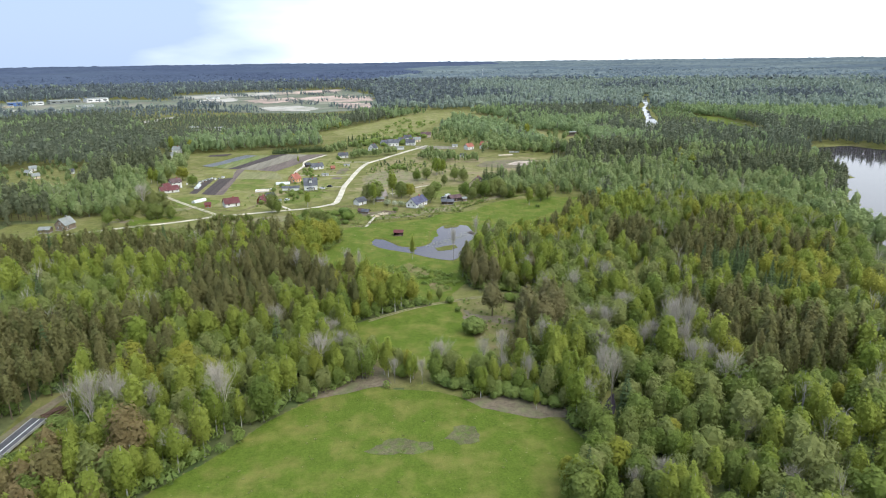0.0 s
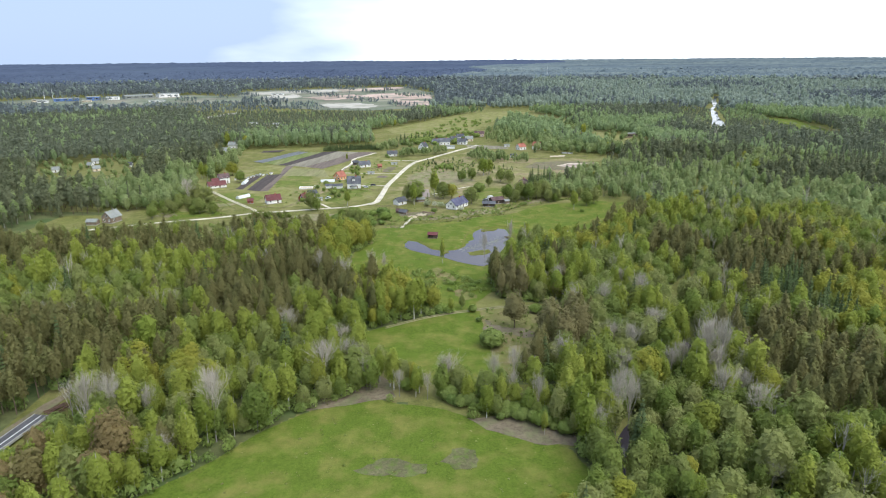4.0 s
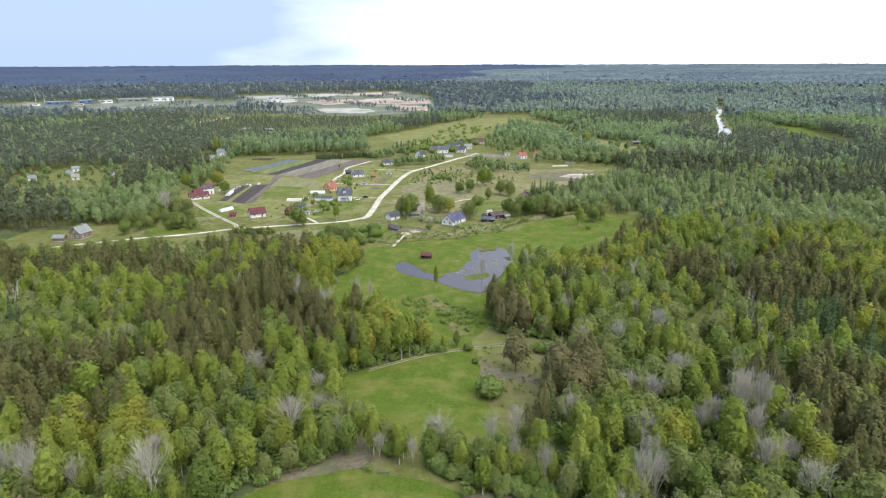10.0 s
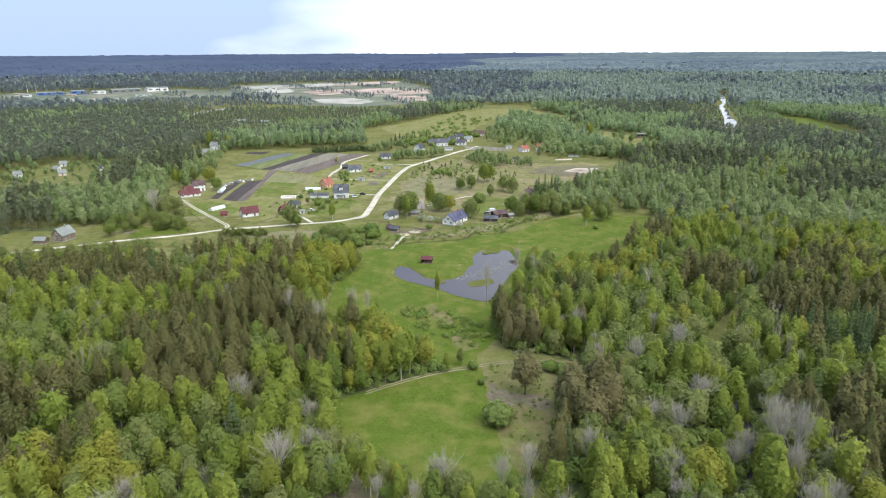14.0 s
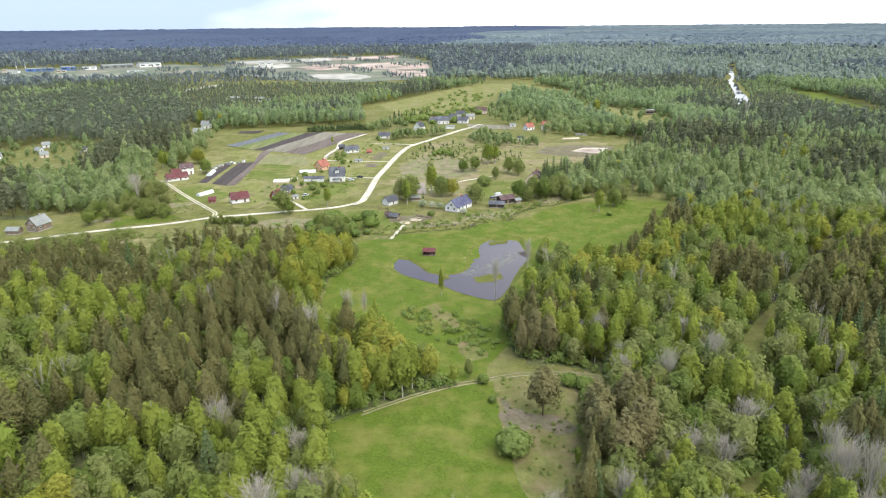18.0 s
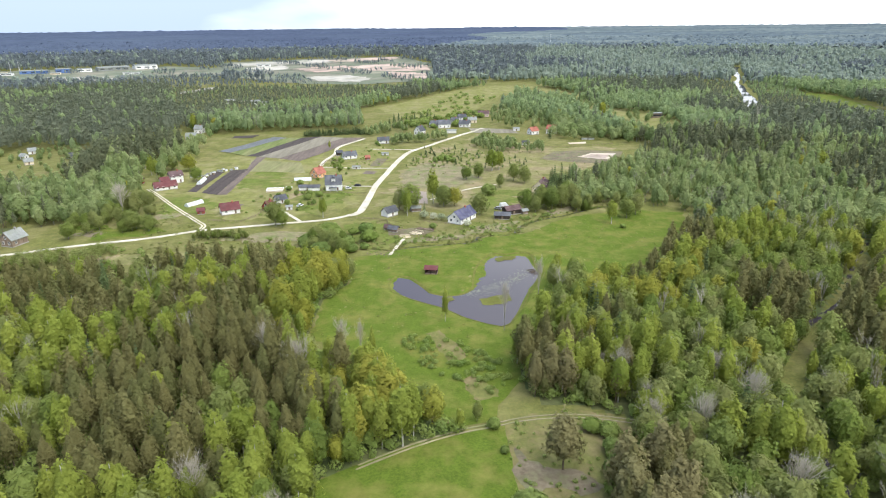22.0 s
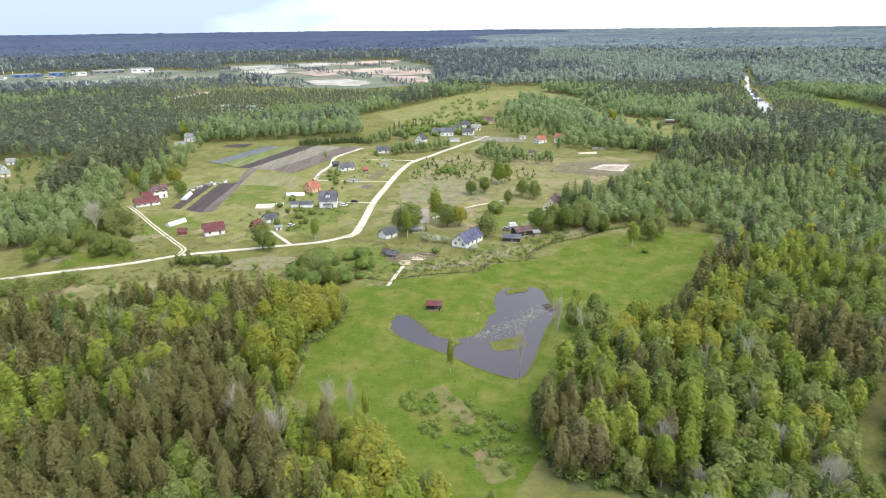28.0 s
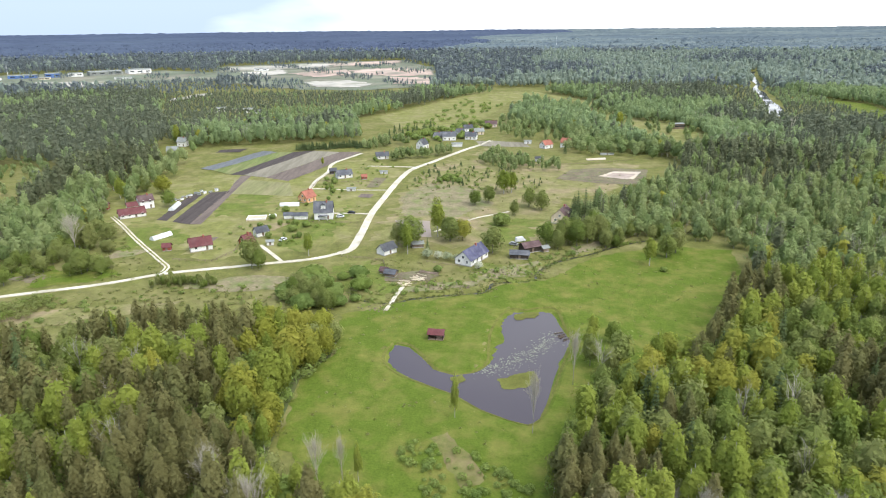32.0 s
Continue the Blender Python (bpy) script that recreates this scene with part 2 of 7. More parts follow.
M = {
    "grass": mat("meadow_grass", (0.165, 0.164, 0.05), (0.112, 0.123, 0.036), 1.1, 0.95, bump=0.15, big=(0.2, 0.182, 0.078), bigscale=0.05, spec=0.08),
    "lush": mat("lush_meadow_grass", (0.112, 0.153, 0.022), (0.072, 0.108, 0.015), 1.6, 0.95, bump=0.22, big=(0.165, 0.165, 0.042), bigscale=0.11, mottle=0.14, spec=0.08),
    "rough": mat("rough_pasture", (0.222, 0.204, 0.083), (0.148, 0.156, 0.056), 0.9, 0.95, bump=0.12, big=(0.275, 0.215, 0.135), bigscale=0.05, spec=0.08),
    "sward": mat("mown_sward", (0.2, 0.198, 0.064), (0.152, 0.162, 0.052), 0.9, 0.95, bump=0.08, big=(0.24, 0.215, 0.104), bigscale=0.06, spec=0.08),
    # far canopies: the blue of distance haze is mixed into the base colour
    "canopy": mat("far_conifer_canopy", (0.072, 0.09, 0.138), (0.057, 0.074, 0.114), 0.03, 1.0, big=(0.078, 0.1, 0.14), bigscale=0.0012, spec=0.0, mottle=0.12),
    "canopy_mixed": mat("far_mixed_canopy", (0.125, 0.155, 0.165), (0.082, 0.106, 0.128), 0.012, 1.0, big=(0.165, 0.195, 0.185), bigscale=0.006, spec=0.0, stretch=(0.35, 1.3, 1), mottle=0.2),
    "floor": mat("forest_floor", (0.125, 0.135, 0.055), (0.085, 0.097, 0.04), 0.5, 1.0, bump=0.1, big=(0.06, 0.095, 0.03), bigscale=0.05),
    "earth": mat("bare_earth", (0.2, 0.165, 0.115), (0.13, 0.105, 0.07), 0.8, 1.0, bump=0.08, big=(0.15, 0.16, 0.075), bigscale=0.2),
    "tuftearth": mat("tufty_bare_earth", (0.15, 0.14, 0.07), (0.09, 0.09, 0.045), 1.3, 1.0, bump=0.25, big=(0.1, 0.14, 0.03), bigscale=0.45),
    "dead": mat("dry_reed_bed", (0.27, 0.225, 0.14), (0.17, 0.15, 0.085), 0.9, 1.0, bump=0.2, big=(0.15, 0.18, 0.06), bigscale=0.12),
    "soil_dark": mat("ploughed_soil_dark", (0.085, 0.07, 0.065), (0.06, 0.05, 0.047), 0.7, 1.0, bump=0.1, stretch=(3, 0.25, 1)),
    "soil_brown": mat("ploughed_soil_brown", (0.17, 0.135, 0.115), (0.13, 0.105, 0.09), 0.5, 1.0, bump=0.1, stretch=(3, 0.25, 1)),
    "soil_pale": mat("harrowed_soil_pale", (0.235, 0.21, 0.165), (0.19, 0.175, 0.13), 0.4, 1.0, bump=0.08, stretch=(3, 0.25, 1)),
    "film": mat("crop_under_film", (0.16, 0.165, 0.175), (0.095, 0.105, 0.1), 0.7, 0.6, stretch=(4, 0.2, 1)),
    "crop": mat("young_crop", (0.165, 0.195, 0.07), (0.125, 0.155, 0.055), 0.5, 0.95, stretch=(3, 0.25, 1), big=(0.21, 0.2, 0.1), bigscale=0.05, spec=0.08),
    "palecrop": mat("thin_pale_crop", (0.215, 0.212, 0.1), (0.175, 0.178, 0.082), 0.6, 0.95, stretch=(3, 0.3, 1), big=(0.24, 0.22, 0.12), bigscale=0.05, spec=0.08),
    "gravel": mat("pale_gravel", (0.62, 0.57, 0.47), (0.5, 0.455, 0.37), 0.6, 0.95, bump=0.03, big=(0.44, 0.4, 0.3), bigscale=0.1),
    "sand": mat("pale_sand", (0.62, 0.52, 0.4), (0.5, 0.41, 0.31), 0.2, 0.95, big=(0.42, 0.38, 0.33), bigscale=0.06),
    "redsand": mat("reddish_sand", (0.4, 0.315, 0.265), (0.25, 0.215, 0.185), 0.03, 0.95, big=(0.15, 0.175, 0.13), bigscale=0.012),
    "heath": mat("scrubby_heath", (0.17, 0.19, 0.13), (0.11, 0.13, 0.09), 0.05, 0.95, big=(0.24, 0.22, 0.17), bigscale=0.012),
    "pinksand": mat("far_reddish_sand", (0.55, 0.4, 0.33), (0.38, 0.29, 0.25), 0.05, 0.95, big=(0.24, 0.23, 0.18), bigscale=0.02),
    "palesand": mat("far_pale_sand", (0.5, 0.46, 0.4), (0.36, 0.34, 0.3), 0.05, 0.95, big=(0.22, 0.23, 0.17), bigscale=0.02),
    "soil_pink": mat("pinkish_trodden_sand", (0.4, 0.32, 0.27), (0.33, 0.265, 0.23), 0.3, 0.95, big=(0.44, 0.37, 0.3), bigscale=0.08),
    "farmgreen": mat("farmyard_grass", (0.14, 0.168, 0.038), (0.096, 0.124, 0.027), 0.9, 0.95, bump=0.15, big=(0.195, 0.182, 0.07), bigscale=0.08, spec=0.08),
    "bank": mat("pale_dry_sedge", (0.27, 0.27, 0.17), (0.18, 0.19, 0.11), 0.7, 1.0, bump=0.2, big=(0.15, 0.18, 0.07), bigscale=0.15),
    "verge": mat("thin_dry_verge", (0.165, 0.165, 0.055), (0.118, 0.128, 0.04), 0.9, 0.95, bump=0.15, big=(0.205, 0.165, 0.085), bigscale=0.16, spec=0.08),
    "rut": mat("trodden_earth", (0.33, 0.285, 0.19), (0.22, 0.2, 0.11), 0.6, 0.95, big=(0.15, 0.17, 0.06), bigscale=0.15),
    "asphalt": mat("worn_asphalt", (0.1, 0.1, 0.105), (0.07, 0.07, 0.075), 2.0, 0.85, bump=0.01),
    "paint": mat("road_paint", (0.75, 0.75, 0.73), (0.55, 0.55, 0.53), 3.0, 0.7),
    "white": mat("white_render", (0.85, 0.84, 0.82), (0.76, 0.75, 0.73), 0.8, 0.8, big=(0.6, 0.59, 0.55), bigscale=0.3),
    "cream": mat("cream_render", (0.72, 0.62, 0.46), (0.62, 0.52, 0.38), 0.8, 0.8),
    "peach": mat("orange_render", (0.7, 0.4, 0.22), (0.62, 0.34, 0.18), 0.8, 0.8),
    "pink": mat("pinkish_render", (0.7, 0.55, 0.5), (0.6, 0.46, 0.42), 0.8, 0.8),
    "wood": mat("weathered_boards", (0.26, 0.2, 0.15), (0.17, 0.13, 0.1), 1.5, 0.85, bump=0.01, stretch=(1, 1, 0.2), per_object=0.15),
    "redwood": mat("red_painted_boards", (0.3, 0.09, 0.06), (0.22, 0.065, 0.045), 1.5, 0.8, stretch=(1, 1, 0.2)),
    "darkwood": mat("tarred_boards", (0.07, 0.055, 0.045), (0.045, 0.036, 0.03), 1.5, 0.85, stretch=(1, 1, 0.2)),
    "rust": mat("maroon_sheet_roof", (0.15, 0.048, 0.05), (0.115, 0.04, 0.042), 1.0, 0.55, big=(0.13, 0.06, 0.06), bigscale=0.3, per_object=0.12),
    "tile": mat("red_tile_roof", (0.36, 0.14, 0.1), (0.29, 0.11, 0.08), 1.5, 0.7, bump=0.02),
    "slate": mat("grey_slate_roof", (0.1, 0.105, 0.118), (0.072, 0.076, 0.088), 1.2, 0.6, bump=0.02, big=(0.14, 0.14, 0.15), bigscale=0.25, per_object=0.25),
    "blueslate": mat("blue_grey_sheet_roof", (0.085, 0.085, 0.15), (0.065, 0.065, 0.115), 1.2, 0.5, big=(0.14, 0.14, 0.19), bigscale=0.35),
    "asbestos": mat("pale_fibre_cement_roof", (0.29, 0.3, 0.29), (0.22, 0.23, 0.22), 1.0, 0.8, big=(0.2, 0.22, 0.17), bigscale=0.3),
    "brown_roof": mat("dark_brown_roof", (0.12, 0.075, 0.075), (0.09, 0.055, 0.055), 1.0, 0.6, big=(0.16, 0.11, 0.11), bigscale=0.3),
    "plinth": mat("concrete_plinth", (0.38, 0.37, 0.35), (0.3, 0.29, 0.27), 1.2, 0.9),
    "film_white": mat("greenhouse_film", (0.72, 0.74, 0.73), (0.6, 0.63, 0.62), 0.8, 0.35),
    "metal": mat("galvanised_metal", (0.45, 0.46, 0.48), (0.36, 0.37, 0.39), 2.0, 0.45, 0.6),
    "bark": mat("brown_bark", (0.12, 0.09, 0.065), (0.075, 0.058, 0.042), 1.5, 0.95, bump=0.02),
    "pinebark": mat("orange_pine_bark", (0.16, 0.115, 0.08), (0.1, 0.08, 0.06), 1.2, 0.95, bump=0.02),
    "birchbark": mat("white_birch_bark", (0.6, 0.58, 0.53), (0.35, 0.33, 0.3), 1.2, 0.8, stretch=(1, 1, 3)),
    "greybark": mat("grey_bark", (0.28, 0.26, 0.24), (0.2, 0.185, 0.17), 1.5, 0.95),
    "rust_iron": mat("rusted_iron", (0.14, 0.085, 0.06), (0.09, 0.06, 0.05), 2.0, 0.8),
    "carpaint": mat("white_car_paint", (0.75, 0.75, 0.76), (0.7, 0.7, 0.71), 1.0, 0.3, spec=0.5),
    "bluepaint": mat("blue_sheet_cladding", (0.12, 0.2, 0.42), (0.1, 0.17, 0.36), 0.5, 0.5),
    "rubber": mat("black_rubber", (0.03, 0.03, 0.03), (0.02, 0.02, 0.02), 3.0, 0.8),
    "lily": mat("floating_weed", (0.26, 0.27, 0.2), (0.17, 0.18, 0.13), 2.0, 0.8),
    "reed": mat("reed_islet", (0.15, 0.15, 0.04), (0.1, 0.112, 0.028), 1.5, 0.95, bump=0.12, spec=0.08),
}
LEAF = {
    # far foliage, with blue-grey haze put into its colour
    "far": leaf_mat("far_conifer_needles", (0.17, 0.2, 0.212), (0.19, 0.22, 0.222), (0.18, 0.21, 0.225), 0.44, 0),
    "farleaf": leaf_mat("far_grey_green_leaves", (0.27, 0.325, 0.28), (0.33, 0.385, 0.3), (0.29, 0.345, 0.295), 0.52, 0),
    # valley foliage: cooler greens than the same kinds of tree in the near woods
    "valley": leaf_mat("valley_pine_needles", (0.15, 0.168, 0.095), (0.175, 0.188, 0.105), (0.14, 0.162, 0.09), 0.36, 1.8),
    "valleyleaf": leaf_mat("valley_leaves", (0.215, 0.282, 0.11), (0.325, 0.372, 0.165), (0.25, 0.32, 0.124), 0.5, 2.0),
    # foliage past 620 m, greyed by a weaker share of painted haze
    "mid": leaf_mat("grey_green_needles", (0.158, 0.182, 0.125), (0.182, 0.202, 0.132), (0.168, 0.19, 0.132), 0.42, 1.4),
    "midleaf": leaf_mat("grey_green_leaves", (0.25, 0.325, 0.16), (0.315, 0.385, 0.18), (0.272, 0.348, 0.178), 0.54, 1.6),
    "pine": leaf_mat("pine_needles", (0.178, 0.175, 0.068), (0.21, 0.195, 0.078), (0.16, 0.17, 0.062), 0.38),
    "spruce": leaf_mat("spruce_needles", (0.1, 0.14, 0.058), (0.125, 0.165, 0.066), (0.138, 0.18, 0.072), 0.28),
    "birch": leaf_mat("birch_leaves", (0.215, 0.272, 0.05), (0.31, 0.345, 0.07), (0.25, 0.3, 0.056), 0.45),
    "alder": leaf_mat("alder_leaves", (0.165, 0.222, 0.05), (0.285, 0.302, 0.112), (0.204, 0.266, 0.058), 0.48),
    "ochre": leaf_mat("young_oak_leaves", (0.265, 0.28, 0.046), (0.335, 0.325, 0.062), (0.23, 0.27, 0.05), 0.4),
    "copper": leaf_mat("reddish_young_leaves", (0.25, 0.19, 0.09), (0.27, 0.215, 0.1), (0.22, 0.2, 0.08)),
    "bare": leaf_mat("bare_twigs", (0.45, 0.41, 0.335), (0.38, 0.35, 0.285), (0.5, 0.45, 0.37), 0.1, 0),
    "bush": leaf_mat("bush_leaves", (0.22, 0.295, 0.07), (0.27, 0.33, 0.1), (0.19, 0.265, 0.075)),
    "blossom": leaf_mat("white_blossom", (0.6, 0.6, 0.5), (0.5, 0.52, 0.38), (0.36, 0.4, 0.25)),
}


def water_mat():
    m, nt, p = nodes_of("still_water")
    N, L = nt.nodes.new, nt.links.new
    p.inputs["Base Color"].default_value = (0.055, 0.046, 0.058, 1)
    p.inputs["Roughness"].default_value = 0.06
    p.inputs["IOR"].default_value = 1.33
    p.inputs["Specular IOR Level"].default_value = 0.5
    tc, nz, b = N("ShaderNodeTexCoord"), N("ShaderNodeTexNoise"), N("ShaderNodeBump")
    nz.inputs["Scale"].default_value, nz.inputs["Detail"].default_value = 1.4, 3
    b.inputs["Strength"].default_value, b.inputs["Distance"].default_value = 0.25, 0.02
    L(tc.outputs["Object"], nz.inputs["Vector"]); L(nz.outputs["Fac"], b.inputs["Height"]); L(b.outputs[0], p.inputs["Normal"])
    return m


def glass_mat():
    m, nt, p = nodes_of("window_glass")
    p.inputs["Base Color"].default_value = (0.03, 0.035, 0.04, 1)
    p.inputs["Roughness"].default_value = 0.08
    return m


M["water"], M["glass"] = water_mat(), glass_mat()
M["brook"] = mat("dark_brook_water", (0.03, 0.032, 0.028), (0.02, 0.022, 0.02), 1.0, 0.35, spec=0.25)
LEAF["openpine"] = leaf_mat("dry_pine_needles", (0.205, 0.19, 0.085), (0.235, 0.205, 0.095), (0.18, 0.182, 0.078), 0.34)
LEAF["tuft"] = leaf_mat("grass_tufts", (0.19, 0.225, 0.06), (0.26, 0.25, 0.11), (0.165, 0.215, 0.05), 0.45, 0)

# ---------------------------------------------------------------- plan


def inside(pts, x, y):
    """Whether points lie inside a polygon."""
    x, y = np.asarray(x, float), np.asarray(y, float)
    r = np.zeros(x.shape, bool)
    for (ax, ay), (bx, by) in zip(pts, pts[1:] + pts[:1]):
        if ay != by:
            r ^= ((ay > y) != (by > y)) & (x < (bx - ax) * (y - ay) / (by - ay) + ax)
    return r


def off_line(pts, x, y):
    """Distance from points to a polyline."""
    x, y = np.asarray(x, float), np.asarray(y, float)
    d = np.full(x.shape, 1e9)
    for (ax, ay), (bx, by) in zip(pts, pts[1:]):
        dx, dy = bx - ax, by - ay
        s = np.clip(((x - ax) * dx + (y - ay) * dy) / (dx * dx + dy * dy + 1e-9), 0, 1)
        d = np.minimum(d, np.hypot(x - ax - s * dx, y - ay - s * dy))
    return d


def depth_in(pts, x, y):
    """Signed distance to a polygon's edge, positive inside."""
    d = off_line(pts + pts[:1], x, y)
    return np.where(inside(pts, x, y), d, -d)


def curve(pts, step):
    """A smooth polyline through points."""
    p = [Vector((*q, 0)) for q in pts]
    p = [2 * p[0] - p[1]] + p + [2 * p[-1] - p[-2]]
    out = []
    for a, b, c, d in zip(p, p[1:], p[2:], p[3:]):
        n = max(2, int((c - b).length / step))
        for i in range(n):
            t = i / n
            q = 0.5 * (2 * b + (c - a) * t + (2 * a - 5 * b + 4 * c - d) * t * t + (3 * b - a - 3 * c + d) * t ** 3)
            out.append((q.x, q.y))
    return out + [tuple(p[-2].xy)]


POND = [(-21.9, 352), (-24, 345.5), (-23.7, 339), (-20.7, 333.8), (-16.2, 329.6), (-9.5, 325.2), (-3.1, 321.2), (4.4, 313.6), (11.6, 308.9), (16.4, 306.8), (19.7, 309.3), (24.1, 319.7), (28.3, 331.9), (33.2, 345.8), (36.1, 353.5), (34.9, 361.9), (34.2, 375.6), (29.5, 378.1), (23.2, 376.7), (18.2, 377.2), (13.8, 371), (10.1, 359.9), (8.7, 349.8), (7.5, 338.8), (3.6, 333.7), (-2.2, 332.1), (-8.1, 335.4), (-11.4, 341.7), (-12.8, 344.3), (-16.6, 350)]
CREEK = curve([(118, 470), (95, 458), (72, 447), (57, 436), (42, 427), (32, 415), (29, 405), (13, 402), (10, 394), (-3, 391), (-16, 388), (-26, 384), (-38, 388), (-48, 402), (-60, 410)], 3)
RIVER = [(236, 290), (250, 336), (274, 384), (300, 418), (338, 470), (360, 512), (378, 545), (395, 590), (430, 668), (480, 672), (520, 560), (470, 420), (430, 330), (400, 260), (320, 240)]
RIVER_LINE = curve([(350, 880), (372, 930), (392, 985), (418, 1062), (437, 1112), (449, 1160), (484, 1230), (516, 1320), (552, 1405), (580, 1470)], 14)
STREAM_R = curve([(200, 402), (169, 367), (142, 328), (108, 298), (89, 275), (86, 250), (84, 225), (78, 205), (66, 185), (49, 167), (42, 150), (36, 120)], 4)


def lie(x, y):
    """Height of the ground."""
    x, y = np.asarray(x, float), np.asarray(y, float)
    r = np.hypot(x, y - 80)
    z = 64 * np.clip((r - 900) / 3950, 0, None) ** 1.15
    z = z + 0.25 * np.sin(x * 0.043 + 1) * np.sin(y * 0.037) + 0.12 * np.sin(x * 0.13 + y * 0.09)
    z = z - 1.0 * np.clip((depth_in(POND, x, y) + 1.5) / 3.0, 0, 1)
    z = z - 0.9 * np.clip(1 - (off_line(CREEK, x, y) - 0.5) / 1.4, 0, 1)
    z = z - 1.1 * np.clip(1 - (off_line(STREAM_R, x, y) - 0.8) / 2.0, 0, 1)
    return z - 2.5 * np.clip((depth_in(RIVER, x, y) + 3) / 8, 0, 1)


def mesh_of(name, verts, faces, material):
    me = bpy.data.meshes.new(name)
    me.from_pydata(verts, [], faces)
    me.materials.append(material)
    return me


def tri_mesh(name, tris, material, tint=None):
    """A mesh of loose triangles from an array (n, 3, 3), with a tint for each."""
    n = len(tris)
    me = bpy.data.meshes.new(name)
    me.vertices.add(3 * n); me.loops.add(3 * n); me.polygons.add(n)
    me.vertices.foreach_set("co", np.ascontiguousarray(tris, dtype=np.float32).ravel())
    me.loops.foreach_set("vertex_index", np.arange(3 * n, dtype=np.int32))
    me.polygons.foreach_set("loop_start", np.arange(0, 3 * n, 3, dtype=np.int32))
    me.update(calc_edges=True)
    if tint is not None:
        at = me.attributes.new("tint", "FLOAT", "FACE")
        at.data.foreach_set("value", np.ascontiguousarray(tint, dtype=np.float32))
    me.materials.append(material)
    return me


def part(name, bm, material, parent, label=""):
    me = bpy.data.meshes.new(name)
    bm.to_mesh(me); bm.free()
    me.materials.append(material)
    ob = new(name, me)
    ob.parent = parent
    return tagged(ob, label)


def box(bm, x0, y0, z0, x1, y1, z1):
    v = [bm.verts.new((x, y, z)) for z in (z0, z1) for x, y in ((x0, y0), (x1, y0), (x1, y1), (x0, y1))]
    for f in ((3, 2, 1, 0), (4, 5, 6, 7), (0, 1, 5, 4), (1, 2, 6, 5), (2, 3, 7, 6), (3, 0, 4, 7)):
        bm.faces.new([v[i] for i in f])
    return bm


def slab(*a):
    return box(bmesh.new(), *a)


# ---------------------------------------------------------------- ground
def steps(dense0, dense1, step, far0, far1, grow=1.16):
    a = list(np.arange(dense0, dense1 + step / 2, step))
    lo, hi, d = [], [], step
    v = dense0
    while v > far0:
        d *= grow; v -= min(d, 220); lo.append(max(v, far0))
    v, d = dense1, step
    while v < far1:
        d *= grow; v += min(d, 220); hi.append(min(v, far1))
    return np.array(lo[::-1] + a + hi)


def build_ground():
    xs = steps(-60, 130, 1.6, -4720, 4720)
    ys = np.unique(np.round(np.concatenate([steps(120, 480, 2.0, -4640, 4800), np.arange(380, 440, 1.0)]), 2))
    X, Y = np.meshgrid(xs, ys)
    Z = lie(X, Y)
    nx, ny = len(xs), len(ys)
    idx = np.arange(nx * ny).reshape(ny, nx)
    q = np.stack([idx[:-1, :-1], idx[:-1, 1:], idx[1:, 1:], idx[1:, :-1]], -1).reshape(-1, 4)
    cx, cy = X.ravel()[q].mean(1), Y.ravel()[q].mean(1)
    q = q[np.hypot(cx, cy - 80) < 4700]
    me = bpy.data.meshes.new("ground")
    me.vertices.add(nx * ny); me.loops.add(4 * len(q)); me.polygons.add(len(q))
    me.vertices.foreach_set("co", np.stack([X, Y, Z], -1).astype(np.float32).ravel())
    me.loops.foreach_set("vertex_index", q.astype(np.int32).ravel())
    me.polygons.foreach_set("loop_start", np.arange(0, 4 * len(q), 4, dtype=np.int32))
    me.polygons.foreach_set("use_smooth", np.ones(len(q), bool))
    me.update(calc_edges=True)
    me.materials.append(M["grass"])
    tagged(new("ground", me), "green grassy open ground rolling to the horizon", "ground", kind="structure")


build_ground()
rng = np.random.default_rng(7)


def ragged(pts, rough, step):
    out = []
    for i, (a, b) in enumerate(zip(pts, pts[1:] + pts[:1])):
        a, b = Vector(a), Vector(b)
        n = max(1, int((b - a).length / step))
        side = Vector((a.y - b.y, b.x - a.x)).normalized()
        for k in range(n):
            p = a.lerp(b, k / n)
            p += side * noise.noise(Vector((p.x * 0.21, p.y * 0.21, 3.3))) * rough + side * noise.noise(Vector((p.x * 0.9, p.y * 0.9, 1.3))) * rough * 0.4
            out.append((p.x, p.y))
    return out


def patch(name, pts, material, label, category, lift=0.05, rough=0.6, step=2.5, far=0.0, fine=5.0, level=None):
    """A piece of the ground's cover, with an uneven edge, draped over the ground."""
    ring = ragged(pts, rough, step)
    bm = bmesh.new()
    vs = [bm.verts.new((x, y, 0)) for x, y in ring]
    bm.faces.new(vs)
    bmesh.ops.triangulate(bm, faces=bm.faces[:])
    for _ in range(7):
        long = [e for e in bm.edges if e.calc_length() > max(fine, far)]
        if not long or len(bm.verts) > 14000:
            break
        bmesh.ops.subdivide_edges(bm, edges=long, cuts=1)
        bmesh.ops.triangulate(bm, faces=[f for f in bm.faces if len(f.verts) > 3])
    co = np.array([v.co[:2] for v in bm.verts])
    z = lie(co[:, 0], co[:, 1]) + lift if level is None else np.full(len(co), level)
    for v, h in zip(bm.verts, z):
        v.co.z = h
    bmesh.ops.recalc_face_normals(bm, faces=bm.faces[:])
    if sum(f.normal.z for f in bm.faces) < 0:
        bmesh.ops.reverse_faces(bm, faces=bm.faces[:])
    me = bpy.data.meshes.new(name)
    bm.to_mesh(me); bm.free()
    me.materials.append(material)
    return tagged(new(name, me), label, category, kind="structure")


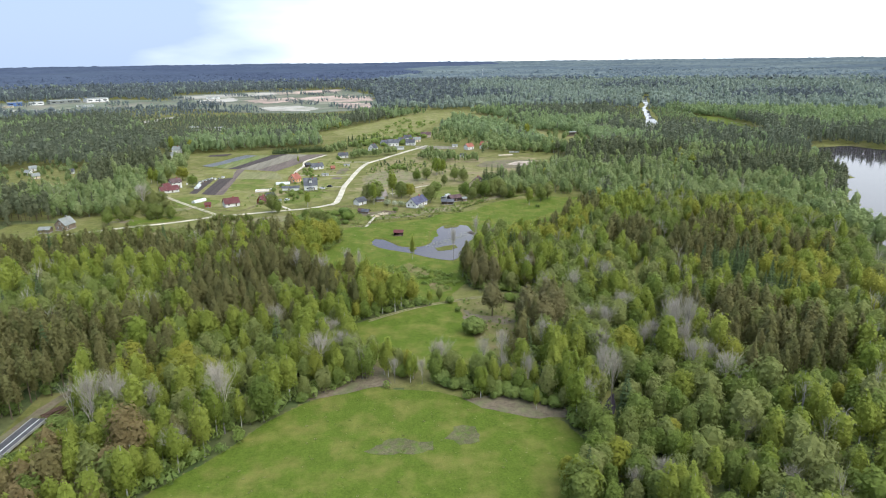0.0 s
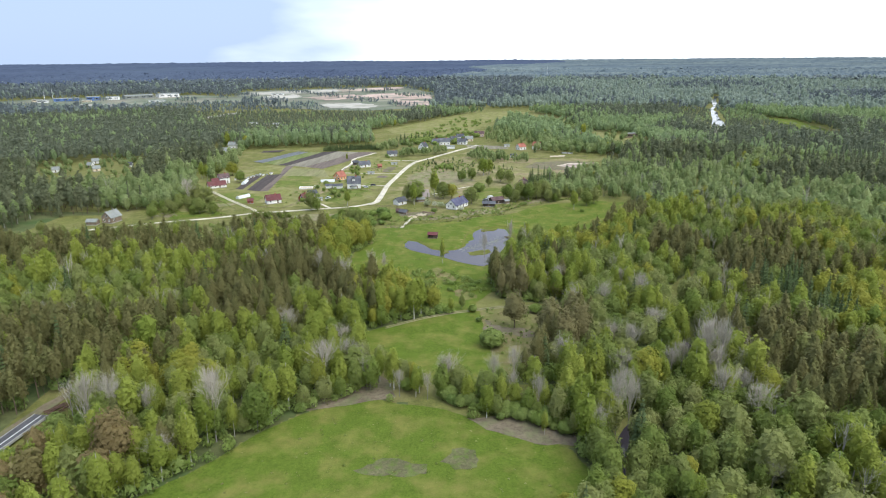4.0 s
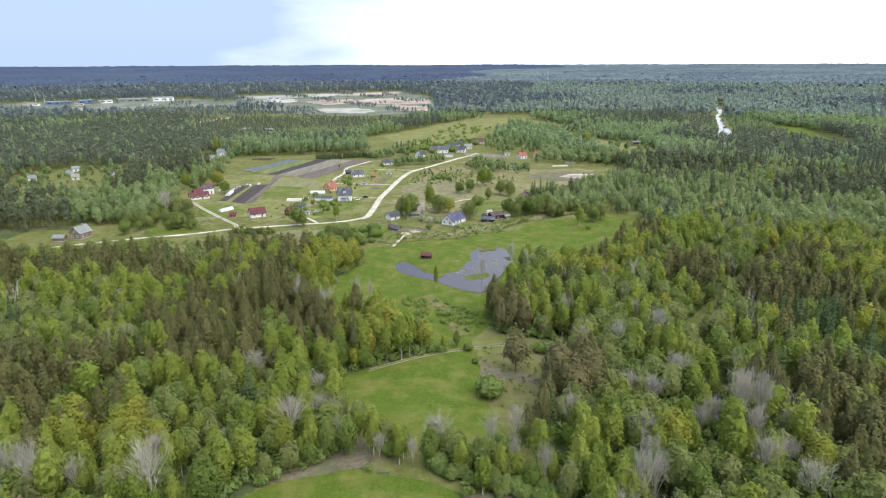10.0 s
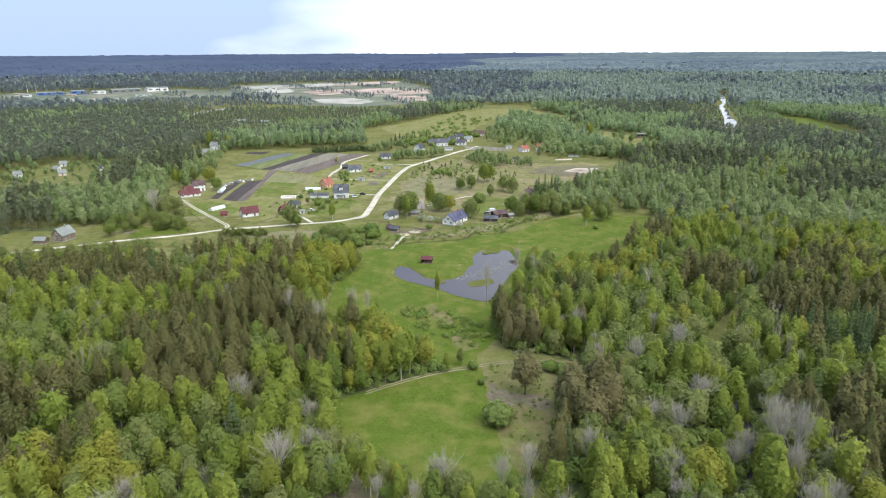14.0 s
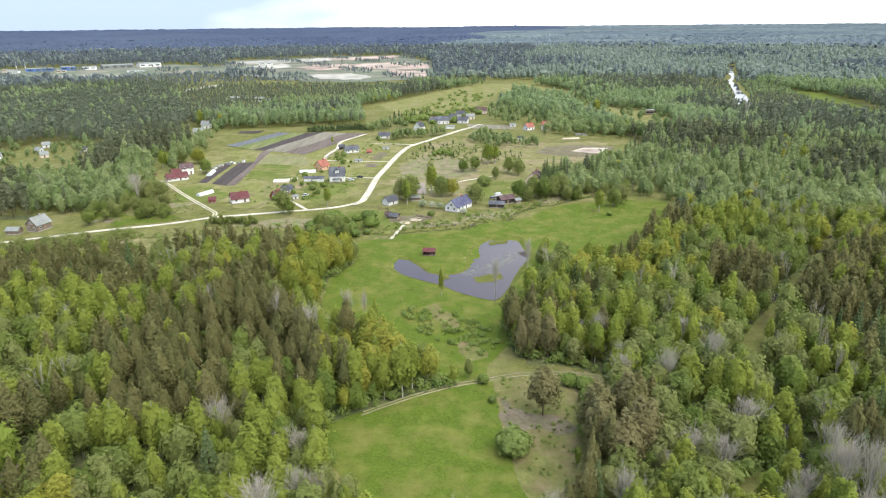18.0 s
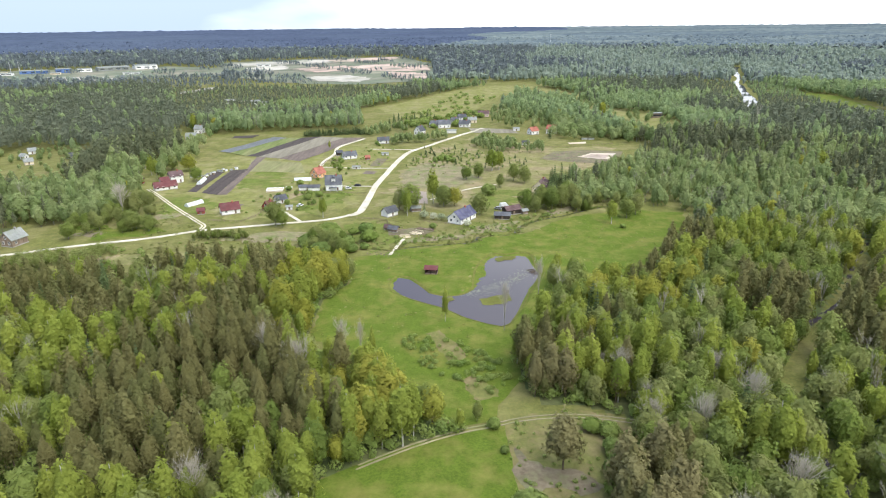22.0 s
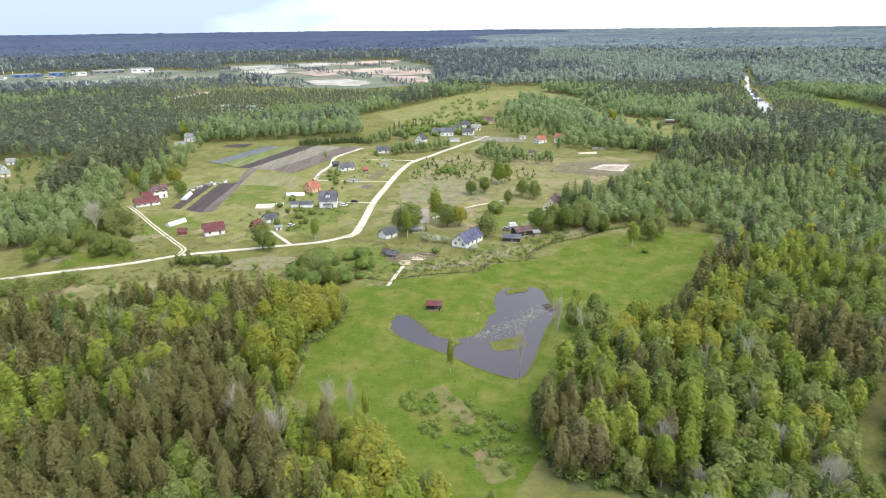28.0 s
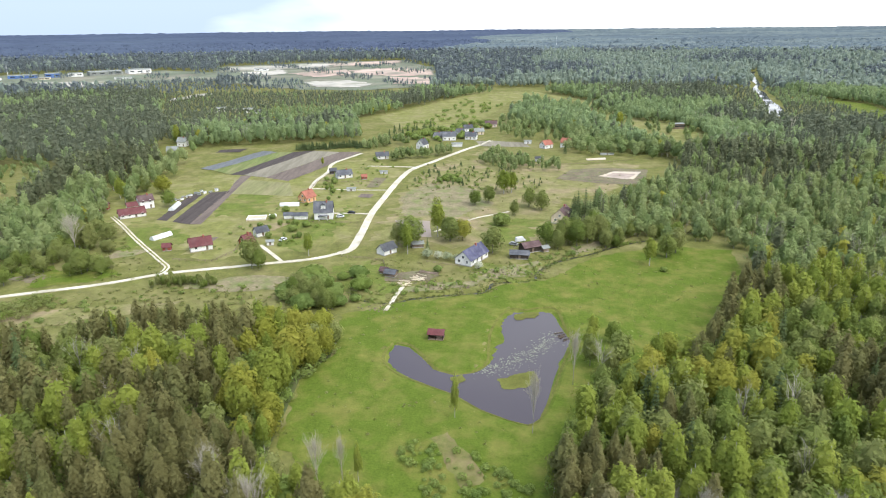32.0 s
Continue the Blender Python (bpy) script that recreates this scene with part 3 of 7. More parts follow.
def ribbon(name, pts, width, material, label, category, lift=0.1, step=3.0, wobble=0.15):
    """A road or path: a low slab along a smooth line."""
    c = curve(pts, step)
    verts, faces = [], []
    for i, p in enumerate(c):
        a, b = Vector(c[max(i - 1, 0)]), Vector(c[min(i + 1, len(c) - 1)])
        d = (b - a).normalized()
        s = Vector((-d.y, d.x))
        for k in (-1, 1):
            w = width / 2 * (1 + wobble * noise.noise(Vector((p[0] * 0.2, p[1] * 0.2, k * 5.0))))
            q = Vector(p) + s * w * k
            h = float(lie(*p)) + lift
            verts += [(q.x, q.y, h - 0.3), (q.x, q.y, h)]
    for i in range(len(c) - 1):
        j = 4 * i
        faces += [(j + 1, j + 3, j + 7, j + 5), (j, j + 1, j + 5, j + 4), (j + 3, j + 2, j + 6, j + 7)]
    me = mesh_of(name, verts, [f[::-1] for f in faces], material)
    return tagged(new(name, me), label, category, kind="structure")


# ---- meadows and clearings
MEADOW_A = [(-76, 118), (-70, 136), (-63, 144), (-56, 152), (-47, 166), (-39, 174), (-28, 181), (-21, 182), (-13, 179), (0, 176), (11, 170), (22, 166), (32, 157), (36, 145), (31, 134), (22, 122), (18, 90), (-60, 84)]
MEADOW_B = [(-34, 226), (-19, 236), (-6, 243), (6, 247.5), (13, 249), (13.4, 231), (14.3, 218), (15.7, 206.6), (19, 195), (20, 184), (11, 184), (5, 185), (0, 190), (-12, 194), (-19, 201), (-26, 212)]
VERGE = [(13, 250), (13.2, 231), (14.1, 218), (15.5, 206), (19, 194), (27, 193), (31, 206), (33, 220), (38, 232), (46, 238), (46, 252), (34, 255), (22, 254)]
CORRIDOR = [(3, 247), (-7, 253), (-12, 259), (-18, 266), (-26, 272), (-36, 279), (-41, 281), (-47, 295), (-48, 304), (-47, 326), (-40, 339), (-40, 354), (-50, 362), (-66, 357), (-82, 354), (-98, 356), (-110, 347), (-124, 343), (-140, 339), (-165, 334), (-205, 318), (-250, 322), (-255, 400), (-195, 425), (-120, 440), (60, 450), (115, 450), (129, 434), (108, 392), (88, 365), (75, 342), (60, 328), (52, 324), (44, 336), (37, 322), (29, 303), (23, 292), (19, 282), (19, 270), (24, 258), (34, 258), (44, 253), (42, 246), (14, 247)]
VILLAGE = [(-195, 412), (-180, 430), (-185, 484), (-216, 551), (-209, 616), (-244, 658), (-260, 736), (-228, 712), (-150, 726), (-83, 740), (-88, 765), (-112, 880), (-40, 1010), (22, 1130), (124, 1170), (198, 1004), (140, 950), (95, 1000), (70, 930), (55, 850), (94, 781), (135, 690), (165, 641), (150, 598), (122, 556), (98, 522), (75, 505), (57, 479), (75, 443), (0, 380)]
FAR_GREEN = [(482, 1040), (505, 975), (470, 790), (405, 712), (400, 780)]
GLADE = [(63, 206), (70, 211), (74, 206), (67, 198), (60, 195), (58, 199)]
SAND_FAR = [(-470, 1400), (-551, 1762), (-311, 1902), (-131, 1949), (-42, 1679), (-27, 1271), (-133, 1208), (-246, 1215), (-367, 1314)]
BELT = [(-42, 170), (-24, 188), (-26, 212), (-12, 198), (0, 192), (20, 190), (30, 192), (31, 172), (37, 162), (30, 156), (20, 166), (0, 176), (-20, 182)]
FACTORY = [(-900, 1340), (-760, 1270), (-600, 1320), (-430, 1380), (-473, 1560), (-640, 1640), (-900, 1530), (-1000, 1420)]
OPEN = [BELT, MEADOW_A, MEADOW_B, VERGE, CORRIDOR, VILLAGE, FAR_GREEN, SAND_FAR, FACTORY, RIVER]
HAMLET = [(-375, 600), (-330, 520), (-290, 470), (-240, 490), (-262, 560), (-280, 625), (-340, 640)]
BRIDGE_GAP = [(-115, 186), (-105, 186), (-101, 170), (-95, 148), (-108, 132), (-117, 146)]
RIDE_FAR = [(-401, 1076), (-384, 1190), (-358, 1155), (-383, 1056)]
MOOR = [(140, 960), (215, 930), (228, 760), (196, 655), (166, 680), (142, 800)]
# young growth that stays low
YOUNG = [FACTORY, [(-1000, 1180), (-1030, 1440), (-430, 1420), (-400, 1262), (-440, 1140)], SAND_FAR, [(-440, 1140), (-400, 1262), (-40, 1262), (-60, 1080), (-100, 960), (-150, 810), (-290, 810)], [(300, 800), (420, 800), (480, 960), (470, 1190), (390, 1190), (330, 960)]]

def grown(pts, d):
    out = []
    area = sum(a[0] * b[1] - b[0] * a[1] for a, b in zip(pts, pts[1:] + pts[:1]))
    for a, p, b in zip(pts[-1:] + pts[:-1], pts, pts[1:] + pts[:1]):
        t = (Vector(b) - Vector(a)).normalized()
        n = Vector((t.y, -t.x)) * (1 if area > 0 else -1)
        out.append((p[0] + n.x * d, p[1] + n.y * d))
    return out



patch("meadow_near", MEADOW_A, M["lush"], "bright green mown meadow with a few bare tufts", "meadow", 0.07)
patch("meadow_middle", MEADOW_B, M["lush"], "bright green meadow beside the dirt track", "meadow", 0.07)
patch("pond_meadow", [(-14, 279), (-34, 284), (-46, 298), (-47, 326), (-40, 345), (-42, 372), (-22, 384), (0, 388), (14, 398), (34, 404), (60, 432), (90, 446), (122, 440), (110, 394), (86, 362), (60, 326), (44, 338), (36, 318), (26, 296), (12, 287)], M["lush"], "lush green grass round the pond", "meadow", 0.09, 2.5, 1.5, fine=1.7)


def margin(outer, inner):
    """The reedy strip along the pond's edge."""
    n = len(outer)
    verts = [(x, y, float(lie(x, y)) + 0.16) for ring in (outer, inner) for x, y in ring]
    faces = [(k, (k + 1) % n, n + (k + 1) % n, n + k) for k in range(n)]
    tagged(new("pond_margin", mesh_of("pond_margin", verts, faces, M["reed"])), "olive reedy margin of the pond", "reeds", kind="structure")


_ring = curve(POND + POND[:1], 0.8)[:-1]
margin([(x + 0.4 * noise.noise(Vector((x, y, 0))), y + 0.4 * noise.noise(Vector((y, x, 4)))) for x, y in grown(_ring, 0.55)], grown(_ring, -0.35))
patch("track_verge", VERGE, M["verge"], "thin yellowish grass beside the track", "verge", 0.05, 2.2, 1.0)
patch("bare_earth", [(15, 222), (20, 226), (27, 223), (32, 226), (29, 232), (20, 233), (15, 240), (13.5, 232)], M["earth"], "brown trampled earth round a lone pine", "earth", 0.12, 2.2, 1.5)
patch("village_pasture", [(-40, 455), (-36, 520), (-28, 590), (-8, 640), (30, 700), (60, 640), (95, 625), (135, 640), (120, 590), (95, 552), (64, 535), (52, 490), (60, 462), (10, 446), (-20, 452)], M["rough"], "dry yellow-green pasture beside the village road", "pasture", 0.06, 9, 3)
patch("village_sward", [(-200, 500), (-205, 560), (-190, 600), (-150, 604), (-110, 590), (-92, 640), (-70, 660), (-36, 610), (-50, 520), (-56, 450), (-110, 428), (-150, 462)], M["sward"], "short green sward between the village houses", "sward", 0.055, 8, 3)
patch("far_meadow", [(-89, 902), (31, 1152), (125, 1156), (194, 1000), (123, 982), (73, 1045), (33, 880), (-10, 800), (-58, 815)], M["sward"], "pale green far meadow", "meadow", 0.3, 4, 12, 30)
patch("river_meadow", FAR_GREEN, M["lush"], "bright green clearing among far woods", "meadow", 0.3, 4, 12, 30)
patch("sand_workings", SAND_FAR, M["heath"], "scrubby sandy heath round far gravel workings", "heath", 0.6, 18, 20, 40)
patch("factory_yard", FACTORY, M["heath"], "scrubby bare ground round far factory sheds", "yard", 0.6, 12, 20, 40)
for key, words, pts in (
    ("pinksand", "reddish bank of sand far off", [(-304, 1818), (-144, 1927), (-128, 1839), (-280, 1722)]),
    ("pinksand", "reddish sand floor of the far workings", [(-225, 1602), (-144, 1674), (-46, 1614), (-39, 1471), (-113, 1453), (-184, 1498)]),
    ("pinksand", "reddish sand beside far young trees", [(-123, 1441), (-42, 1409), (-40, 1291), (-101, 1306)]),
    ("palesand", "pale sand strip before the far forest", [(-526, 1706), (-307, 1839), (-283, 1722), (-414, 1632), (-492, 1622)]),
    ("palesand", "pale sand floor of the far workings", [(-448, 1559), (-380, 1646), (-338, 1524), (-405, 1475)]),
    ("pinksand", "reddish sand strip in the far workings", [(-342, 1538), (-233, 1634), (-205, 1500), (-264, 1441)]),
    ("palesand", "pale sand at the near end of the workings", [(-266, 1339), (-199, 1377), (-141, 1320), (-151, 1244), (-228, 1258)]),
    ("palesand", "pale ground before far factory halls", [(-761, 1359), (-642, 1367), (-594, 1294), (-673, 1251)]),
    ("palesand", "pale sandy clearing in far woods", [(-546, 1264), (-523, 1291), (-496, 1235), (-521, 1219)]),
    ("palesand", "pale sandy ride through far woods", [(-401, 1086), (-380, 1180), (-364, 1149), (-389, 1066)]),
):
    patch("far_sand", pts, M[key], words, "sand", 1.1, 14, 10, 30)
patch("moor", MOOR, M["sward"], "pale rough grass among alders", "meadow", 0.2, 6, 8, 20)
patch("glade", GLADE, M["grass"], "small grassy glade beside the stream", "glade", 0.08, 1.5)

# bare and tufty places
patch("bare_earth", [(-41, 175), (-33, 187), (-23, 198), (-16, 192), (-14, 183), (-23, 180), (-33, 177)], M["earth"], "brown trampled earth at the meadow's edge", "earth", 0.12, 1.2)
patch("bare_earth", [(6, 172), (20, 173), (35, 167), (35, 159), (26, 159), (11, 166)], M["earth"], "brown trampled earth under the birches", "earth", 0.12, 1.2)
patch("tufts", [(-21, 148), (-15, 153), (-4, 151), (-4, 147), (-14, 146)], M["tuftearth"], "patch of dry tufts in the meadow", "tufts", 0.12, 1.6, 1.2)
patch("tufts", [(-1, 152), (2, 157), (8, 157), (8, 150), (3, 149)], M["tuftearth"], "patch of dry tufts in the meadow", "tufts", 0.12, 1.4, 1.2)
patch("reed_bed", [(-108, 396), (-72, 402), (-66, 410), (-84, 412), (-112, 403)], M["dead"], "dry straw-coloured reeds by the road", "reeds", 0.1, 2)
patch("reed_bed", [(-24, 392), (-8, 395), (6, 399), (8, 404), (-6, 403), (-20, 398)], M["dead"], "dry straw-coloured reeds along the brook", "reeds", 0.1, 1.5)
patch("hollow_meadow", [(3, 249), (-7, 255), (-12, 261), (-18, 268), (-26, 274), (-37, 282), (-36, 286), (-18, 292), (-6, 296), (12, 292), (24, 294), (21, 282), (19, 270), (12, 258), (11, 251)], M["lush"], "lush green meadow round the wet hollow", "meadow", 0.075, 0.8)
patch("reed_bed", [(2, 271), (6, 274), (11, 268), (12.5, 262), (7, 260.5)], M["verge"], "dry reeds and brown earth in a wet hollow", "reeds", 0.13, 1.8, 1.2)
patch("reed_bed", [(-150, 360), (-110, 376), (-104, 384), (-140, 380), (-165, 368)], M["rough"], "yellowish rough grass beyond the wood", "grass", 0.1, 2)

patch("reed_bed", [(-101, 403), (-94, 406), (-75, 403), (-72, 397), (-82, 395), (-96, 394)], M["dead"], "strip of brown weeds below the lane", "weeds", 0.13, 2)
patch("wet_ground", [(-194, 422), (-175, 424), (-168, 416), (-178, 408), (-190, 410)], M["lush"], "bright wet grass on rough ground", "grass", 0.1, 2.5)
patch("reed_bed", [(-9, 300), (-4, 303), (1, 294), (4, 284), (-1, 282), (-5, 291)], M["verge"], "brown dry reeds in a wet hollow", "reeds", 0.12, 1.5, 1.2)
patch("wet_ground", [(-172, 398), (-150, 404), (-140, 412), (-150, 422), (-172, 416)], M["lush"], "bright wet grass beside the lane", "grass", 0.1, 2.5)
patch("bare_earth", [(-160, 430), (-146, 436), (-142, 446), (-156, 444)], M["dead"], "dry brown weeds on rough ground", "weeds", 0.1, 2.5)
patch("bare_earth", [(-186, 408), (-172, 404), (-168, 410), (-182, 418)], M["earth"], "brown churned earth beside the lane", "earth", 0.1, 2)
patch("reed_bed", [(8, 404), (26, 408), (38, 420), (34, 427), (18, 420), (6, 412)], M["dead"], "dry weeds and rubble below the barns", "weeds", 0.1, 2)
patch("reed_bed", [(48, 434), (66, 444), (80, 452), (70, 456), (52, 446)], M["dead"], "dry reeds along the upper brook", "reeds", 0.1, 2)
patch("dry_grass", [(-30, 500), (0, 496), (20, 520), (10, 560), (-20, 575), (-34, 540)], M["dead"], "bleached dry grass in the pasture", "grass", 0.09, 5)
patch("dry_grass", [(50, 545), (84, 552), (100, 570), (70, 580), (48, 570)], M["rough"], "yellowish thin grass", "grass", 0.09, 4)
patch("dry_grass", [(-112, 470), (-92, 474), (-80, 482), (-96, 488), (-116, 484)], M["rough"], "worn yellowish grass between gardens", "grass", 0.09, 3)
patch("garden_plot", [(-128, 455), (-118, 456), (-117, 463), (-127, 462)], M["soil_brown"], "small dug vegetable plot", "garden", 0.17, 0.5)
patch("garden_plot", [(-60, 540), (-52, 539), (-51, 548), (-59, 549)], M["soil_brown"], "small dug vegetable plot", "garden", 0.17, 0.5)
patch("garden_plot", [(-58, 565), (-50, 565), (-47, 590), (-55, 592)], M["earth"], "bare building plot by the road", "plot", 0.17, 0.6)

# greener grass about the farm
for pts in ([(-53, 419), (-42, 428), (-30, 421), (-25, 400), (-29, 380), (-44, 386)], [(4, 417), (16, 426), (33, 411), (28, 405), (13, 404), (4, 408)], [(20, 484), (36, 495), (44, 484), (36, 461), (23, 446), (13, 461)],
            [(-70, 440), (-62, 470), (-58, 520), (-88, 480), (-95, 462)], [(-120, 560), (-104, 520), (-108, 500), (-134, 500), (-138, 540)], [(-150, 440), (-130, 452), (-140, 474), (-170, 490), (-168, 470)]):
    patch("green_grass", pts, M["farmgreen"], "fresh green grass about the farms", "grass", 0.1, 8.0, 1.6)

# tilled plots
for pts, key, label in (
    ([(-161, 494), (-155, 492), (-156, 549), (-163, 549)], "soil_dark", "narrow dark ploughed plot"),
    ([(-151, 490), (-140, 485), (-142, 556), (-153, 553)], "soil_dark", "dark ploughed plot beside the farm"),
    ([(-140, 485), (-134, 485), (-142, 601), (-149, 601), (-143, 556)], "soil_brown", "long brown strip of tilled soil"),
    ([(-186, 625), (-175, 619), (-147, 690), (-160, 696)], "film", "grey-blue strip of crop under film"),
    ([(-175, 619), (-158, 605), (-133, 689), (-147, 690)], "crop", "strip of young green crop"),
    ([(-158, 605), (-148, 603), (-117, 694), (-133, 689)], "soil_dark", "dark strip of ploughed soil"),
    ([(-148, 603), (-130, 595), (-95, 688), (-117, 694)], "soil_pale", "pale strip of harrowed soil"),
    ([(-130, 595), (-112, 583), (-77, 687), (-95, 688)], "soil_brown", "brown strip of tilled soil"),
    ([(-150, 591), (-110, 578), (-99, 543), (-140, 548)], "palecrop", "pale green rectangular field"),
    ([(-206, 690), (-178, 690), (-176, 706), (-204, 702)], "soil_dark", "small dark tilled plot by the wood"),
    ([(-33, 490), (-15, 489), (-13, 461), (-30, 462)], "redsand", "tilled brown patch behind the farmhouse"),
    ([(66, 586), (80, 612), (100, 618), (134, 612), (126, 588), (113, 566), (90, 572)], "earth", "bare brown earth round the sand ground"),
):
    patch("tilled_plot", pts, M[key], label, "field", 0.16 + 0.012 * rng.integers(0, 4), 0.5, 3)
patch("sand_ground", [(95, 592), (108, 606), (127, 604), (116, 582)], M["sand"], "pale sand riding ground", "sand", 0.24, 0.8)
patch("sand_floor", [(97.5, 589), (107, 601), (122, 598), (112.5, 582.5)], M["soil_pink"], "pinkish trodden middle of the riding ground", "sand", 0.29, 0.8)
patch("sand_ground", [(98, 651), (114, 657), (113, 648), (98, 644)], M["sand"], "small strip of pale sand on the grass", "sand", 0.2, 0.8)
patch("bare_plot", [(17, 737), (60, 728), (63, 704), (22, 709)], M["soil_pale"], "pale tilled plot above the village road", "field", 0.2, 1.0)
patch("yard", [(-30, 404), (-14, 404), (-8, 410), (-16, 416), (-30, 412)], M["earth"], "worn earthen yard with timber offcuts", "yard", 0.16, 1)

# roads and tracks
ribbon("road_village", [(-53.8, 437.6), (-49.1, 443.7), (-47.8, 469.4), (-46.6, 507.6), (-41.7, 556.9), (-36, 600.5), (-29.4, 622.7), (-15.8, 649.1), (1.6, 683.2), (21.2, 716.4), (31.1, 736.1)], 3.8, M["gravel"], "pale gravel village road", "road", 0.2)
ribbon("road_valley", [(-50, 441), (-58, 434.5), (-66.3, 430.3), (-83.5, 424.9), (-94.7, 421.6), (-105.9, 419.1), (-120.6, 414), (-138.9, 404), (-157.4, 396), (-181.7, 387.7), (-205.3, 376), (-240, 362)], 2.5, M["gravel"], "pale gravel lane along the valley", "road", 0.22)
ribbon("track_verge", [(-124.5, 413.5), (-124.6, 420.7), (-132.9, 431.5), (-156.2, 459.9), (-174.8, 483.8), (-187.3, 498.8)], 0.75, M["sward"], "grassy strip between the wheel ruts", "verge", 0.225)
ribbon("track_farm", [(-124.5, 412.8), (-124.6, 420.7), (-132.9, 431.5), (-156.2, 459.9), (-174.8, 483.8), (-187.3, 498.8)], 2.3, M["gravel"], "gravel farm track", "track", 0.2)
for pts, w in (([(-69.6, 504.8), (-46.5, 502)], 1.8), ([(-92.2, 561.5), (-41.7, 556.9)], 1.5), ([(-64.9, 630.1), (-29.5, 624.7)], 1.8),
               ([(-92.4, 554.1), (-93.3, 585.2), (-90.5, 611.6), (-91.7, 641.4), (-75.9, 681.7)], 2.6), ([(-93, 450.2), (-77.5, 428)], 1.8),
               ([(-27, 376), (-24.4, 389), (-22.3, 398)], 1.5), ([(-12, 470), (8, 492), (28, 506)], 1.3)):
    ribbon("drive", pts, w, M["gravel"], "narrow pale gravel drive", "track", 0.22, 3)
for side in (-0.75, 0.75):
    ribbon("dirt_track", [(x + 0.2 * side, y + side) for x, y in ((-22, 233), (-14, 238), (-4.6, 243.4), (3.4, 247.1), (10.3, 249.3), (17.3, 251.6), (25.8, 252.7), (35.5, 252.5), (46, 250.5))], 0.5, M["rut"], "pale trodden rut of a dirt track", "track", 0.15, 2, 0.6)
ribbon("wood_ride", [(-118, 150), (-113, 175), (-106, 196), (-98, 212), (-92, 226)], 3.4, M["earth"], "brown earth ride through the wood", "track", 0.1, 3, 0.4)


ribbon("stream_bank", [(196, 398), (169, 367), (142, 328), (108, 298), (90, 276), (87, 255)], 7.5, M["bank"], "pale dry sedge along the stream", "bank", 0.12, 3, 0.5)


# water
def sheet(name, pts, z, material, label, category):
    bm = bmesh.new()
    bm.faces.new([bm.verts.new((x, y, z)) for x, y in pts])
    bmesh.ops.triangulate(bm, faces=bm.faces[:])
    if sum(f.normal.z for f in bm.faces) < 0:
        bmesh.ops.reverse_faces(bm, faces=bm.faces[:])
    me = bpy.data.meshes.new(name)
    bm.to_mesh(me); bm.free()
    me.materials.append(material)
    return tagged(new(name, me), label, category, kind="structure")


POND_LEVEL = float(lie(5, 325)) + 0.55
sheet("pond_water", grown(POND, 1.2), POND_LEVEL, M["water"], "still dark pond reflecting the pale sky", "water")
sheet("river_water", RIVER, -1.0, M["water"], "wide calm river reflecting a bright sky", "water")


def brook(name, line, width, z, label, material="brook"):
    verts, faces = [], []
    for i, p in enumerate(line):
        a, b = Vector(line[max(i - 1, 0)]), Vector(line[min(i + 1, len(line) - 1)])
        d = (b - a).normalized()
        w = width if np.isscalar(width) else float(np.interp(i / (len(line) - 1), *width)) * (1 + 0.3 * math.sin(i * 0.5))
        for k in (-1, 1):
            verts.append((p[0] - d.y * w / 2 * k, p[1] + d.x * w / 2 * k, float(lie(*p)) + z))
    for i in range(len(line) - 1):
        faces.append((2 * i, 2 * i + 1, 2 * i + 3, 2 * i + 2))
    tagged(new(name, mesh_of(name, verts, faces, M[material])), label, "water", kind="structure")


brook("brook_water", CREEK, ((0, 1), (1.5, 1.3)), 0.25, "narrow dark brook below the farm")
brook("stream_water", STREAM_R, ((0, 0.25, 0.5, 0.8, 0.93, 1), (2.2, 1.6, 2.0, 2.2, 4.0, 3.6)), 0.45, "narrow stream shining between alders", "water")
brook("river_water_far", RIVER_LINE, ((0, 0.22, 0.36, 1), (12, 15, 8, 8)), 0.5, "far bend of the river shining white", "water")
patch("reed_islet", [(10, 329.4), (14.3, 332), (20.3, 333.6), (21.3, 328.7), (17.6, 324.1), (12, 324.1)], M["reed"], "low olive reed islet in the pond", "islet", 0, 1.5, 0.7, fine=1.5, level=POND_LEVEL + 0.05)
patch("reed_islet", [(18.5, 374), (24, 376), (28, 375.5), (26, 370), (20, 369)], M["reed"], "olive reed shallows at the pond's head", "islet", 0, 1.5, 0.7, fine=1.5, level=POND_LEVEL + 0.1)
patch("reed_islet", [(-3.5, 330), (0, 332), (1, 329), (-2, 327)], M["reed"], "small olive reed islet", "islet", 0, 0.9, 0.5, fine=1.5, level=POND_LEVEL + 0.1)

# ---------------------------------------------------------------- trees
KINDS = {   # height, crown radius, foot of the crown (share of height), bark
    "pine": (13.5, 2.0, 0.28, "pinebark"),
    "openpine": (16.0, 3.7, 0.1, "pinebark"),
    "spruce": (13.5, 2.1, 0.06, "bark"),
    "birch": (13.5, 2.35, 0.12, "birchbark"),
    "alder": (10.8, 2.95, 0.04, "greybark"),
    "ochre": (11.5, 3.0, 0.06, "bark"),
    "copper": (12.0, 3.0, 0.14, "bark"),
    "bare": (12.5, 2.6, 0.26, "greybark"),
    "bush": (3.2, 1.9, 0.02, "bark"),
    "blossom": (4.0, 2.2, 0.15, "bark"),
}


